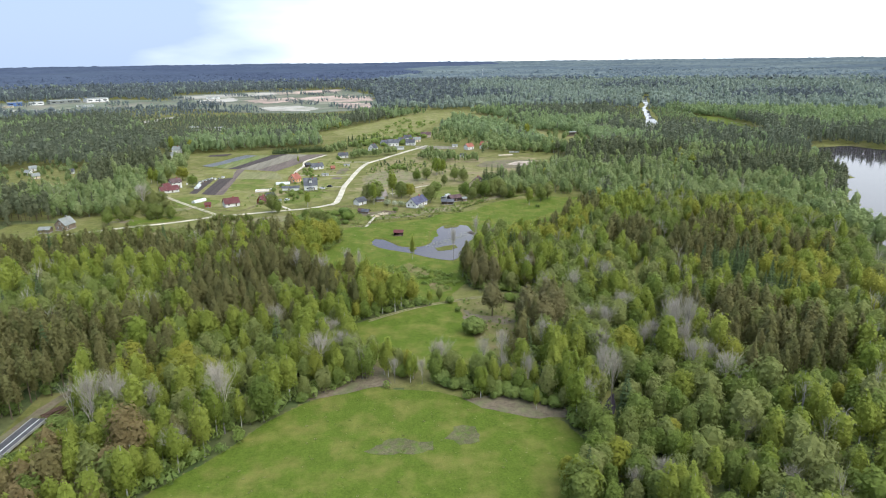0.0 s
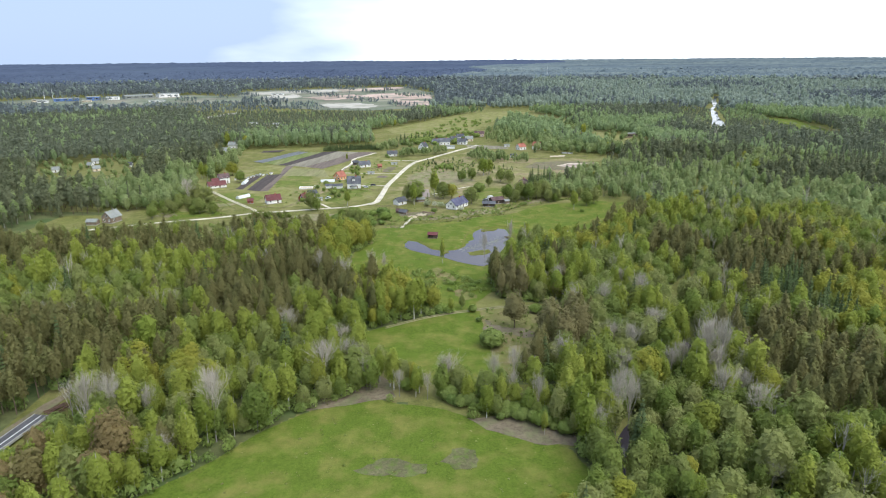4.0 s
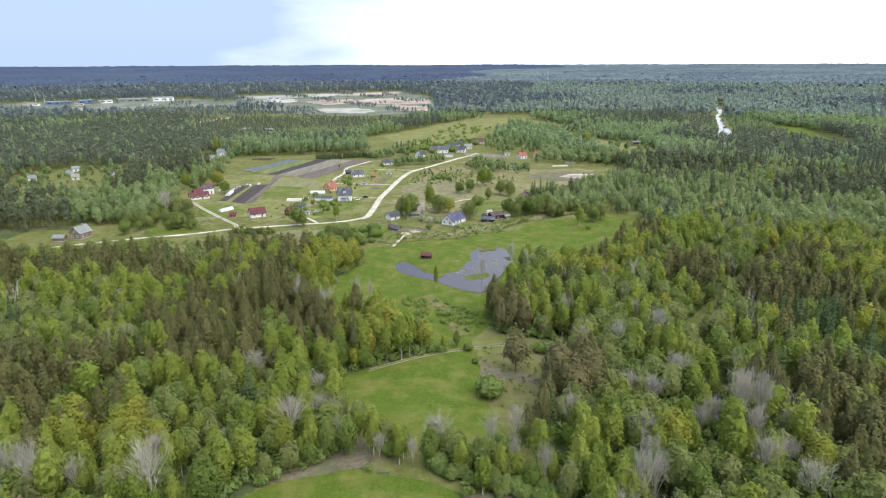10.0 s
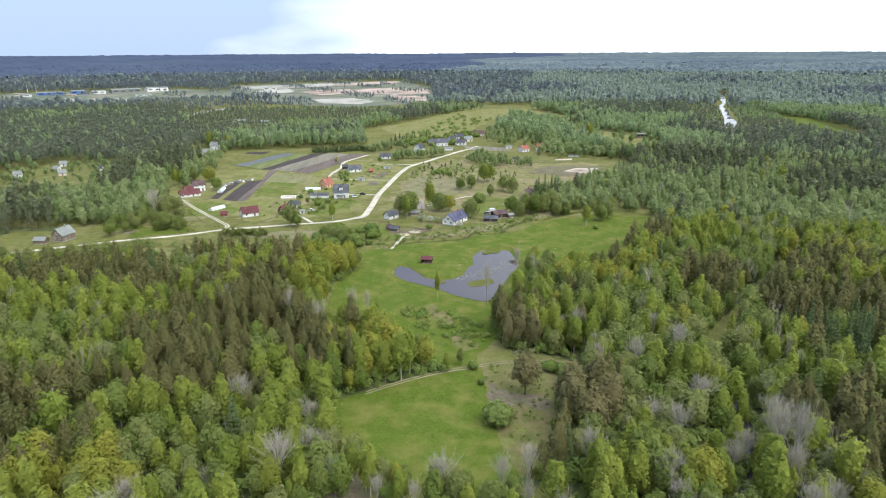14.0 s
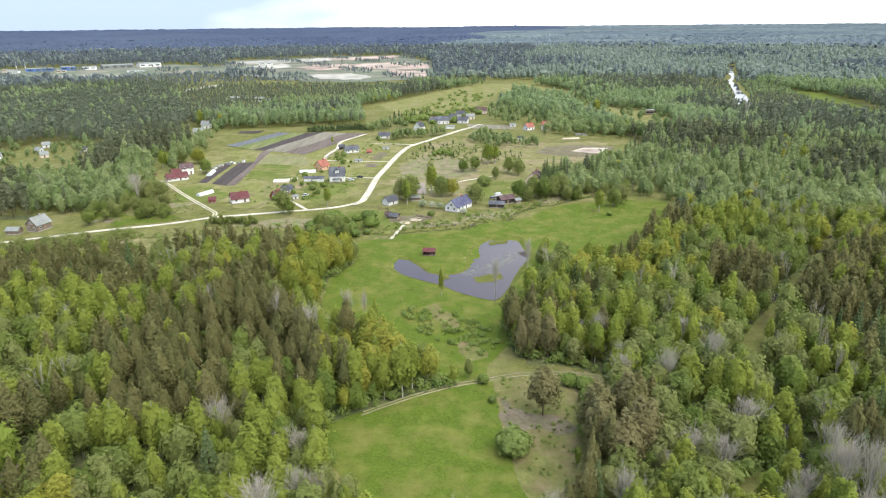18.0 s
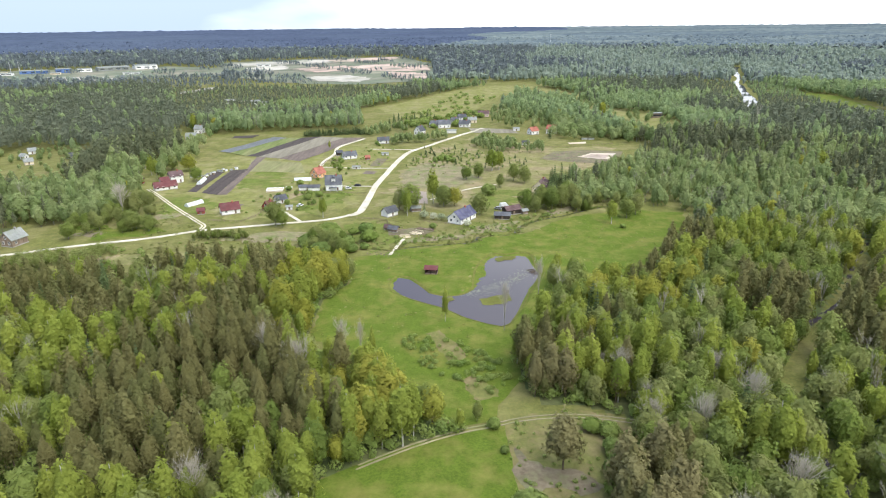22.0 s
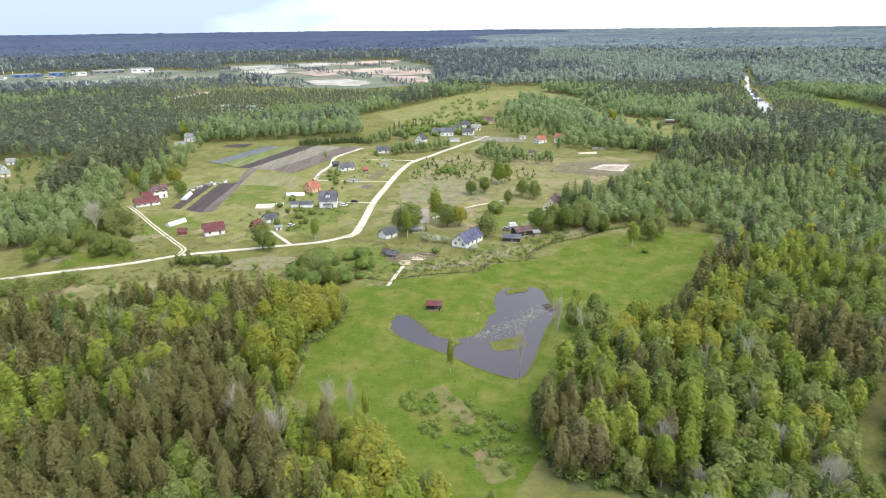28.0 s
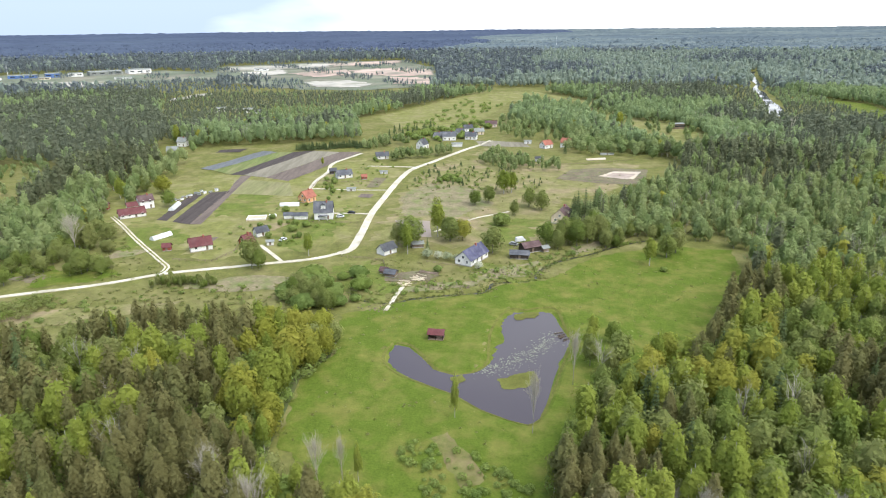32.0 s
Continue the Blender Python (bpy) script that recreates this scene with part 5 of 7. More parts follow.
        idx = np.arange(gx.size).reshape(gx.shape)
        q = np.stack([idx[:-1, :-1], idx[:-1, 1:], idx[1:, 1:], idx[1:, :-1]], -1).reshape(-1, 4)
        cx, cy = gx.ravel()[q].mean(1), gy.ravel()[q].mean(1)
        d = np.hypot(cx, cy - 80)
        ok = (d > r0) & (d < r1) & (np.abs(cx) < 160 + 0.8 * cy)
        for p in (SAND_FAR, FACTORY):
            ok &= ~inside(p, cx, cy)
        # both canopy colours carry painted haze
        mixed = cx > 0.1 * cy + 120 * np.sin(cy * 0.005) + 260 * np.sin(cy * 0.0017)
        for side, key, words in ((~mixed, "canopy", "dark conifer forest tinted haze-blue, reaching to the skyline"), (mixed, "canopy_mixed", "haze-tinted pale and dark bands of far mixed woods")):
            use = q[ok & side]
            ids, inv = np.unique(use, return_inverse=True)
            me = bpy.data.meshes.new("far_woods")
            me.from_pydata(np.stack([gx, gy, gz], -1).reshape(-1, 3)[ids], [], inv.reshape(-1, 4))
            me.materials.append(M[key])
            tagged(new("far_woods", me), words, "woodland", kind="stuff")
    # the woods go on round and behind the path
    x, y = scatter(-1200, 1200, -900, 700, 17, r)
    keep = wooded(x, y) & (np.abs(x) > 150 + 0.8 * np.clip(y - 10, 0, None)) | ((y < 40) & (np.hypot(x, y) > 25))
    keep &= wooded(x, y)
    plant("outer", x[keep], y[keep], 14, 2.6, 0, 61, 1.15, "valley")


def forest_floor():
    """The ground under the near woods is dark litter, not grass."""
    me = bpy.data.objects["ground"].data
    me.materials.append(M["floor"])
    n = len(me.polygons)
    idx = np.zeros(4 * n, np.int32); me.loops.foreach_get("vertex_index", idx)
    co = np.zeros(3 * len(me.vertices), np.float32); me.vertices.foreach_get("co", co)
    c = co.reshape(-1, 3)[idx.reshape(-1, 4)].mean(1)
    dark = wooded(c[:, 0], c[:, 1]) & (c[:, 1] < 420) & (c[:, 1] > 20) & (np.abs(c[:, 0]) < 260)
    me.polygons.foreach_set("material_index", dark.astype(np.int32))


forest_floor()
woods()

# ---------------------------------------------------------------- single trees
PROTO = {}
TREE_WORDS = {
    "openpine": ("pine", "bushy pine with brown-green branches down low"),
    "pine": ("pine", "tall Scots pine with a brown-green crown"), "spruce": ("spruce", "dark green spruce with a pointed top"),
    "birch": ("birch", "light green birch with a slim white stem"), "alder": ("alder", "rounded grey-green alder in full leaf"),
    "copper": ("maple", "reddish-brown maple in young leaf"), "ochre": ("oak", "yellow-green oak in young leaf"), "bare": ("bare_tree", "leafless grey tree with fine upright twigs"),
    "bush": ("bush", "low rounded bush with green leaves"), "blossom": ("fruit_tree", "small fruit tree in white blossom"),
}


def proto(kind, v, light=False):
    if (kind, v, light) not in PROTO:
        r = np.random.default_rng(900 + 17 * v + len(kind) * 101)
        n = {"bush": 1000, "blossom": 420, "bare": 900, "openpine": 2400, "spruce": 1300}.get(kind, 1900)
        sz = {"bush": 0.42, "blossom": 0.4, "spruce": 0.48, "openpine": 0.56, "pine": 0.42}.get(kind, 0.46)
        if light:
            n, sz = int(n * 0.24), sz * 1.75
        PROTO[kind, v, light] = (tri_mesh("crown", crown(kind, n, sz, r, light), LEAF[kind]), tri_mesh("trunk", stem(kind, 6, r), M[KINDS[kind][3]]))
    return PROTO[kind, v, light]


count = [0]


def tree(kind, x, y, h, wide=1.0, label="", group=""):
    """A tree of height h: trunk and crown."""
    h *= 1.35 if y < 330 and kind != "bush" else 1.22
    wide *= 0.74 if kind == "bare" else 0.98
    return set_tree(kind, x, y, h / KINDS[kind][0], wide, label, group)


def set_tree(kind, x, y, s, wide=1.0, label="", group=""):
    count[0] += 1
    c, t = proto(kind, count[0] % 5, y > 560)
    name, words = TREE_WORDS[kind]
    root = new(name, None)
    root.matrix_world = Matrix.LocRotScale((x, y, float(lie(x, y))), Euler((0, 0, count[0] * 1.7)), (s * wide, s * wide, s))
    tagged(root, label or words, {"bare": "tree", "bush": "bush"}.get(kind, "tree"), group)
    for nm, me in (("trunk", t), ("crown", c)):
        ob = new(nm, me); ob.parent = root
    return root


# the near woods, tree by tree
for kind, rows in WOODS_NEAR.items():
    for x, y, s, w in zip(*rows):
        set_tree(kind, float(x), float(y), float(s), float(w), "", f"near {WOOD_WORDS[kind]}")

# along the near meadow and between the two meadows
for kind, x, y, h, w, lb in (
    ("bare", 1, 184, 9.5, 1.5, "broad round leafless willow at the meadow's edge"),
    ("alder", -20, 196, 8.5, 0.8, "leaning round-topped alder by bare earth"), ("alder", -25, 200, 8.0, 0.7, "leaning round-topped alder by bare earth"),
    ("birch", -15, 187, 10.0, 1.0, ""), ("ochre", -9, 186, 8.5, 0.6, "slim yellow-green young tree at the meadow"), ("birch", -27, 186, 7, 0.8, ""), ("birch", -32, 183, 6.5, 0.8, ""),
    ("bare", 14, 184, 9.5, 0.9, ""), ("bare", 20, 186, 10.5, 0.8, ""), ("alder", 16, 181, 9.0, 0.8, ""), ("birch", 25, 181, 11.5, 1.1, ""),
    ("birch", 26, 164, 5.5, 0.8, "young birch on bare earth"), ("birch", 35, 166, 12.0, 0.9, "slim birch in pale young leaf"), ("alder", 30, 168, 9.0, 0.9, ""), ("ochre", 38, 184, 11.0, 0.8, "bright yellow-green birch in young leaf"),
    ("bush", 15.4, 216, 5.6, 1.15, "large round pale green bush alone in the meadow"),
    ("openpine", 24.5, 232, 11.2, 1.35, "lone pine with a dense brown-green crown"), ("openpine", 34.7, 214, 13.3, 1.1, ""), ("openpine", 38, 207, 13.4, 1.1, ""), ("openpine", 35.5, 222, 12.3, 1.2, ""), ("openpine", 44, 213, 13.7, 1.1, ""), ("openpine", 44, 226, 12.5, 1.3, ""),
    ("birch", 29.5, 211, 4.5, 0.8, "small pale young birch in thin grass"), ("openpine", 38, 230, 9, 1.0, ""), ("openpine", 30, 262, 12, 0.9, ""), ("openpine", 26, 263, 12.5, 0.9, ""), ("openpine", 22, 262, 11, 0.8, ""), ("birch", 21.5, 269, 7, 1.2, "bright green rounded young tree"), ("spruce", 25, 266, 8, 1.0, "greyish thin spruce beside the pines"), ("bush", 10, 248, 2.6, 1.0, ""), ("bush", 12, 238, 1.8, 0.9, ""), ("alder", 6, 251, 5.0, 0.8, ""),
    ("ochre", 37, 131, 9.5, 1.2, "bright yellow-green young oak"), ("ochre", 46.6, 146, 7.5, 0.75, "bright yellow-green slender tree"), ("ochre", 25.5, 131, 6.5, 1.0, "bright yellow-green young oak"), ("copper", -96, 137, 7.5, 0.9, ""), ("copper", -92, 139, 8, 0.8, ""), ("copper", -99.5, 139, 7, 0.9, ""), ("copper", -95, 144, 6.5, 0.9, ""), ("copper", -101, 150, 5, 0.9, ""), ("birch", -90, 141, 7, 0.8, ""), ("birch", -98, 147, 6, 0.8, ""), ("bare", 44, 163, 13, 0.9, ""), ("bare", 48, 166, 12, 0.9, ""), ("bare", 82, 193, 14.5, 1.0, ""), ("bare", 79, 196, 13.5, 1.0, ""),
    ("bare", -92, 164, 12.5, 1.2, ""), ("bare", -87, 166, 12, 1.0, ""), ("bare", -83, 163, 11.5, 1.2, ""), ("ochre", -72, 182, 12, 1.0, "bright yellow-green maple in young leaf"),
    ("ochre", -22, 263, 9.5, 1.5, "bright yellow-green oak at the meadow's edge"), ("ochre", -15.5, 260, 8.5, 1.4, "bright yellow oak beside the hollow"), ("ochre", -50, 332, 13, 1.3, "broad yellow-green oak at the wood's edge"), ("ochre", -57, 308, 12.5, 1.2, ""), ("ochre", -63, 358, 10, 1.3, ""), ("birch", -20, 246, 10, 1.1, ""), ("birch", -12, 250, 8, 1.0, ""), ("birch", -32, 240, 11, 0.9, ""), ("birch", -2.4, 309, 9.5, 0.55, "slender young birch beside the pond"), ("bare", 17, 302.5, 12.5, 0.6, "tall leafless tree on the pond's bank"), ("bare", 31, 325, 12, 0.6, "thin leafless tree by the pond"),
    ("bare", -52, 272, 13, 0.8, ""), ("bare", -32, 279, 11, 0.7, ""), ("birch", -24, 284, 8, 0.6, ""), ("bare", -27, 281, 10, 0.5, ""),
    ("birch", 39, 343, 9, 1.1, "pale green willow beside the pond"), ("birch", 42, 352, 8, 1.2, "pale green willow beside the pond"), ("alder", 38, 336, 9, 1.0, ""), ("alder", 48, 350, 7, 1.2, ""),
    ("ochre", 60, 335, 11, 1.1, ""), ("birch", 55, 329, 12, 0.9, "bright green slender birch"),
):
    tree(kind, x, y, h, w, lb)
rng2 = np.random.default_rng(77)
for i in range(30):
    t = i / 29
    tree("bush", 3 + 27 * t + rng2.normal() * 1.2, 179 - 12 * t + rng2.normal() * 1.3, rng2.uniform(1.8, 4.2), 0.9, "fresh green shrub at the meadow's edge", "shrubs between the meadows")

for i in range(40):
    t = (i + rng2.random()) / 40
    bx, by = np.interp(t, (0, 0.45, 1), (-32, 1, 36)), np.interp(t, (0, 0.45, 1), (189, 183, 165))
    k = ("birch", "alder", "birch", "alder", "bare", "bush")[i % 6]
    tree(k, bx + rng2.normal() * 2, by + 2 + rng2.normal() * 2.6, rng2.uniform(3, 4.5) if k == "bush" else rng2.uniform(5, 9.5), rng2.uniform(0.8, 1.2), "", "belt between the meadows")
for i in range(34):
    a, b = rng2.random(), rng2.random()
    tree("bush", 33 + 11 * a, 192 + 55 * b, rng2.uniform(1.2, 3.6), 1.1, "low shrub on thin grass beside the pines", "shrubs by the track")
# by the road, the farm and the village
for kind, x, y, h, w, lb in (
    ("birch", -67, 435, 10, 1.1, "rounded young lime beside the road"), ("alder", -88, 420, 12.5, 1.15, "broad dark green willow beside the lane"), ("alder", -84, 418, 8, 1.3, ""),
    ("birch", -10, 462, 16.5, 1.2, "tall poplar behind the farmhouse"), ("alder", -4, 455, 12, 1.5, ""), ("ochre", 2, 456, 10, 1.4, ""), ("birch", -23, 437, 13, 1.0, "bright green lime in front of the sheds"),
    ("alder", -22, 447, 13, 1.6, "broad dark green farmyard maple"), ("alder", -28, 450, 10, 1.3, ""), ("alder", 15, 438, 12, 1.35, "round olive-green tree beside the farmhouse"), ("alder", 40, 446, 11, 1.3, ""), ("alder", 48, 450, 12, 1.2, ""), ("alder", 54, 446, 11, 1.2, ""), ("alder", 60, 452, 11, 1.3, ""), ("alder", 66, 456, 12, 1.2, ""),
    ("birch", 80, 421, 11.5, 1.2, "light green rounded tree on the meadow"), ("alder", 90, 430, 10, 1.4, ""), ("alder", 96, 436, 10, 1.3, ""), ("bush", 84, 414, 2.0, 1.1, ""),
    ("birch", 28, 545, 14, 1.8, "broad light green willow in the pasture"), ("birch", 33, 548, 12, 1.5, ""), ("alder", 10, 520, 8, 1.5, ""), ("alder", 18, 524, 9, 1.4, ""), ("alder", 40, 515, 10, 1.3, ""), ("alder", 46, 508, 11, 1.3, ""), ("bush", 22, 480, 6, 1.1, "round green bush beside the field path"), ("alder", 30, 498, 8, 1.1, ""),
    ("bare", -175, 441, 14, 1.4, "big grey half-bare alder by the lane"), ("alder", -171, 446, 11, 1.3, ""), ("alder", -182, 440, 9, 1.4, ""),
    ("alder", -165, 520, 9, 1.5, ""), ("birch", -195, 530, 12, 1.2, ""), ("birch", -203, 540, 12, 1.2, ""), ("ochre", -182, 552, 10, 1.8, "broad bright green oak behind the farm"), ("alder", -196, 558, 11, 1.3, ""),
    ("birch", -245, 730, 16, 1.1, ""), ("alder", -255, 706, 9, 1.3, ""), ("birch", -98, 632, 6, 1.0, ""),
    ("spruce", 86, 672, 8, 1.2, ""), ("alder", 103, 532, 9, 1.3, ""), ("alder", 112, 540, 10, 1.4, ""), ("bush", -9, 415, 2.5, 1.2, ""), ("blossom", -9, 430, 3.4, 1.1, ""), ("blossom", -5, 428, 3.4, 1.2, ""), ("blossom", -1, 427, 2.8, 1.1, ""), ("blossom", -14, 431, 4.2, 1.0, ""), ("blossom", 8, 417, 3.0, 1.2, ""), ("spruce", -14, 435, 7, 1.1, ""),
):
    tree(kind, x, y, h, w, lb)
for i in range(12):
    a, b = rng2.random(), rng2.random()
    tree("spruce", 58 + 14 * a, 478 + 9 * b, rng2.uniform(10, 15.5), 0.95, "dark spruce in the group beside the pink house", "spruces by the pink house")
for i in range(52):
    t = i / 51
    tree("spruce", -132 + 59 * t, 697 + 14 * t + rng2.normal() * 3, rng2.uniform(4.2, 6), 1.9, "dark spruce in the hedge above the fields", "spruce hedge")
for i in range(44):
    t = i / 43
    tree("alder", -121 + 24 * t, 400.5 + 1.5 * math.sin(3 * t) + rng2.normal() * 1.9, rng2.uniform(2.4, 3.9), rng2.uniform(0.8, 1.2), "dense green willow bush below the lane", "willow bushes by the lane")


def sprinkle(kind, pts, n, h0, h1, wide, label, group):
    """Trees strewn over a piece of the plan."""
    r = np.random.default_rng(int(abs(pts[0][0]) * 31 + pts[0][1]))
    q = np.array(pts)
    got = 0
    while got < n:
        x, y = r.uniform(q[:, 0].min(), q[:, 0].max()), r.uniform(q[:, 1].min(), q[:, 1].max())
        if inside(pts, np.array([x]), np.array([y]))[0]:
            tree(kind, x, y, r.uniform(h0, h1), wide * r.uniform(0.8, 1.25), label, group)
            got += 1


def strew(name, kind, pts, n, h0, h1, label, category, leaf=0.55, wide=1.0):
    """Many small plants as one object."""
    r = np.random.default_rng(n * 7 + int(abs(pts[0][0])))
    q = np.array(pts)
    x, y = r.uniform(q[:, 0].min(), q[:, 0].max(), 12 * n), r.uniform(q[:, 1].min(), q[:, 1].max(), 12 * n)
    m = inside(pts, x, y)
    x, y = x[m][:n], y[m][:n]
    sc = r.uniform(h0, h1, len(x)) / KINDS[kind][0]
    tris, tint = place([crown(kind, 120, leaf, r, h1 > 5) for _ in range(5)], x, y, sc, r.random(len(x)) * 6.28, r, sc * wide * r.uniform(0.9, 1.5, len(x)))
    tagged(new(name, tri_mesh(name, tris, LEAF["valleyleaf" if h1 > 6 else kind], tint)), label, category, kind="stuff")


def tuft_field(words, pts, n, h0, h1):
    """Low tufts of grass and weed, as one object."""
    r = np.random.default_rng(n * 3 + int(abs(pts[0][0])))
    q = np.array(pts)
    x, y = r.uniform(q[:, 0].min(), q[:, 0].max(), 12 * n), r.uniform(q[:, 1].min(), q[:, 1].max(), 12 * n)
    m = inside(pts, x, y) & (depth_in(POND, x, y) < -1)
    x, y = x[m][:n], y[m][:n]
    sc = r.uniform(0.5 * h0, 0.65 * h1, len(x)) / KINDS["bush"][0]
    tris, tint = place([crown("bush", 26, 1.0, r) for _ in range(5)], x, y, sc, r.random(len(x)) * 6.28, r, sc * r.uniform(1.5, 3.4, len(x)))
    tagged(new("grass_tufts", tri_mesh("grass_tufts", tris, LEAF["tuft"], tint)), words, "tufts", kind="stuff")


def bank_growth():
    """Grass and weed that hang over the brook's banks."""
    r = np.random.default_rng(64)
    c = np.array(CREEK)
    i = r.integers(0, len(c), 420)
    x, y = c[i, 0] + r.normal(size=420) * 1.3, c[i, 1] + r.normal(size=420) * 1.5
    sc = r.uniform(0.25, 0.9, 420) / KINDS["bush"][0]
    tris, tint = place([crown("bush", 30, 0.9, r) for _ in range(5)], x, y, sc, r.random(420) * 6.28, r, sc * r.uniform(1.2, 2.4, 420))
    tagged(new("bank_growth", tri_mesh("bank_growth", tris, LEAF["tuft"], tint)), "grass and weeds hanging over the brook's banks", "weeds", kind="stuff")


bank_growth()


def join(kind, pts, n, h0, h1, wide, label, group):
    """A group of far trees as one object."""
    strew(group.replace(" ", "_"), kind, pts, n, h0 * 1.2, h1 * 1.2, label + "s" if label.startswith("young") else group + ", light green", "trees", 0.95, 1.15)


strew("hamlet_trees", "alder", HAMLET, 110, 3.5, 7, "garden trees among the summer cottages", "trees", 1.5)
join("birch", [(-52, 646), (-36, 648), (-4, 672), (2, 684), (-22, 668), (-50, 662)], 40, 6, 9, 1.2, "young birch beside the village road", "birch band")
join("birch", [(17, 646), (29, 676), (46, 645), (76, 622), (70, 600), (48, 612), (34, 606)], 64, 5, 9, 1.25, "young tree in the plantation", "plantation")
sprinkle("bush", [(-13, 576), (4, 572), (4, 592), (-9, 594)], 20, 1.6, 3.2, 1.0, "dark juniper bush in the pasture", "junipers")
strew("pasture_bushes", "bush", [(-33, 560), (40, 550), (60, 564), (21, 620), (-20, 630)], 80, 0.8, 2.4, "small dark bushes dotted over dry pasture", "bushes")
join("alder", [(95, 700), (150, 660), (165, 650), (170, 690), (120, 760), (100, 770)], 40, 8, 12, 1.2, "tree behind the sand ground", "trees behind the sand ground")
join("birch", [(60, 720), (110, 725), (130, 770), (80, 860), (45, 840), (40, 770)], 70, 8, 12, 1.3, "tree behind the upper village", "trees behind the village")
join("alder", [(88, 672), (100, 764), (164, 729), (150, 650), (128, 655)], 60, 8, 12, 1.4, "light green tree in the belt behind the sand ground", "belt behind the sand ground")
join("alder", [(-271, 717), (-250, 735), (-225, 740), (-205, 668), (-215, 650), (-245, 660)], 16, 4, 8, 1.4, "garden tree round the grey cottages", "trees round the grey cottages")
join("birch", [(-240, 640), (-205, 560), (-185, 500), (-192, 600), (-206, 655)], 46, 8, 13, 1.2, "light green birch at the wood's edge", "birches at the wood's edge")
sprinkle("spruce", [(-33, 560), (40, 550), (62, 570), (30, 630), (-22, 640)], 70, 1.4, 3.4, 1.6, "dark juniper dotted on the pasture", "pasture junipers")
sprinkle("bush", [(-73, 735), (-14, 800), (20, 860), (40, 840), (20, 765), (-20, 725)], 60, 2, 5, 1.3, "garden bush in the upper village", "upper village bushes")
join("birch", [(-76, 690), (-30, 720), (-40, 740), (-80, 720)], 24, 6, 10, 1.2, "young birch above the fields", "birches above the fields")
strew("moor_willows", "alder", [(133, 953), (256, 917), (214, 720), (150, 760), (110, 800)], 90, 4, 10, "round willows dotted on the moor", "trees", 1.5)
strew("willow_scrub", "bush", [(-17, 299), (-8, 298), (5.6, 291), (16, 281), (16.8, 272), (11, 263), (2.5, 267), (-4, 275), (-12, 283)], 130, 0.4, 1.9, "low grey-green willow scrub in the wet hollow", "scrub")
sprinkle("bush", [(-55, 376), (-34, 386), (-40, 412), (-64, 412), (-74, 394)], 40, 2, 5, 1.3, "grey-green willow bush by the brook", "brook bushes")
sprinkle("alder", [(-62, 372), (-44, 374), (-46, 392), (-66, 392)], 12, 6, 9, 1.2, "grey willow between wood and lane", "lane willows")
sprinkle("bush", [(-110, 440), (-84, 436), (-70, 470), (-70, 600), (-50, 640), (-60, 660), (-96, 560)], 36, 1.2, 3.4, 1.0, "garden shrub in the village", "garden shrubs")
sprinkle("alder", [(-245, 340), (-195, 335), (-165, 345), (-175, 372), (-190, 380), (-235, 366)], 16, 4, 7, 1.4, "rounded willow beside the lane", "willows by the lane")
sprinkle("alder", [(-196, 424), (-186, 400), (-150, 408), (-146, 425), (-172, 466), (-186, 476)], 46, 4, 9, 1.4, "rounded willow on rough grass", "rough-ground willows")
strew("bridge_scrub", "bush", [(-105, 172), (-96, 149), (-107, 134), (-114, 148), (-107, 156)], 45, 1.0, 3.6, "green and brown scrub beside the bridge", "scrub")
strew("verge_scrub", "bush", VERGE, 130, 0.35, 1.1, "low tufts and seedlings on thin grass", "tufts")
strew("meadow_bushes", "bush", [(-60, 760), (-40, 870), (20, 1080), (60, 1000), (20, 860), (-10, 770)], 90, 2, 5, "small trees dotted over the far meadow", "bushes")
strew("lane_scrub", "bush", [(-240, 330), (-150, 330), (-100, 356), (-60, 364), (-60, 400), (-110, 400), (-160, 388), (-235, 360)], 90, 0.6, 2.6, "rough scrub between wood and lane", "scrub")
strew("brook_scrub", "bush", [(-40, 384), (-10, 392), (30, 412), (60, 440), (90, 452), (70, 456), (24, 424), (-12, 402), (-40, 398)], 120, 0.6, 2.0, "low scrub along the brook", "scrub")
strew("garden_scrub", "bush", [(-126, 440), (-84, 436), (-56, 470), (-54, 560), (-40, 620), (-60, 660), (-96, 560), (-116, 470)], 130, 0.5, 1.8, "low shrubs in the village gardens", "bushes")
strew("lane_willows", "alder", [(-240, 350), (-200, 352), (-172, 362), (-154, 368), (-149, 379), (-155, 386), (-172, 380), (-205, 366), (-240, 356)], 210, 2.5, 5.0, "dense green willows below the lane", "scrub", 0.8, 1.5)
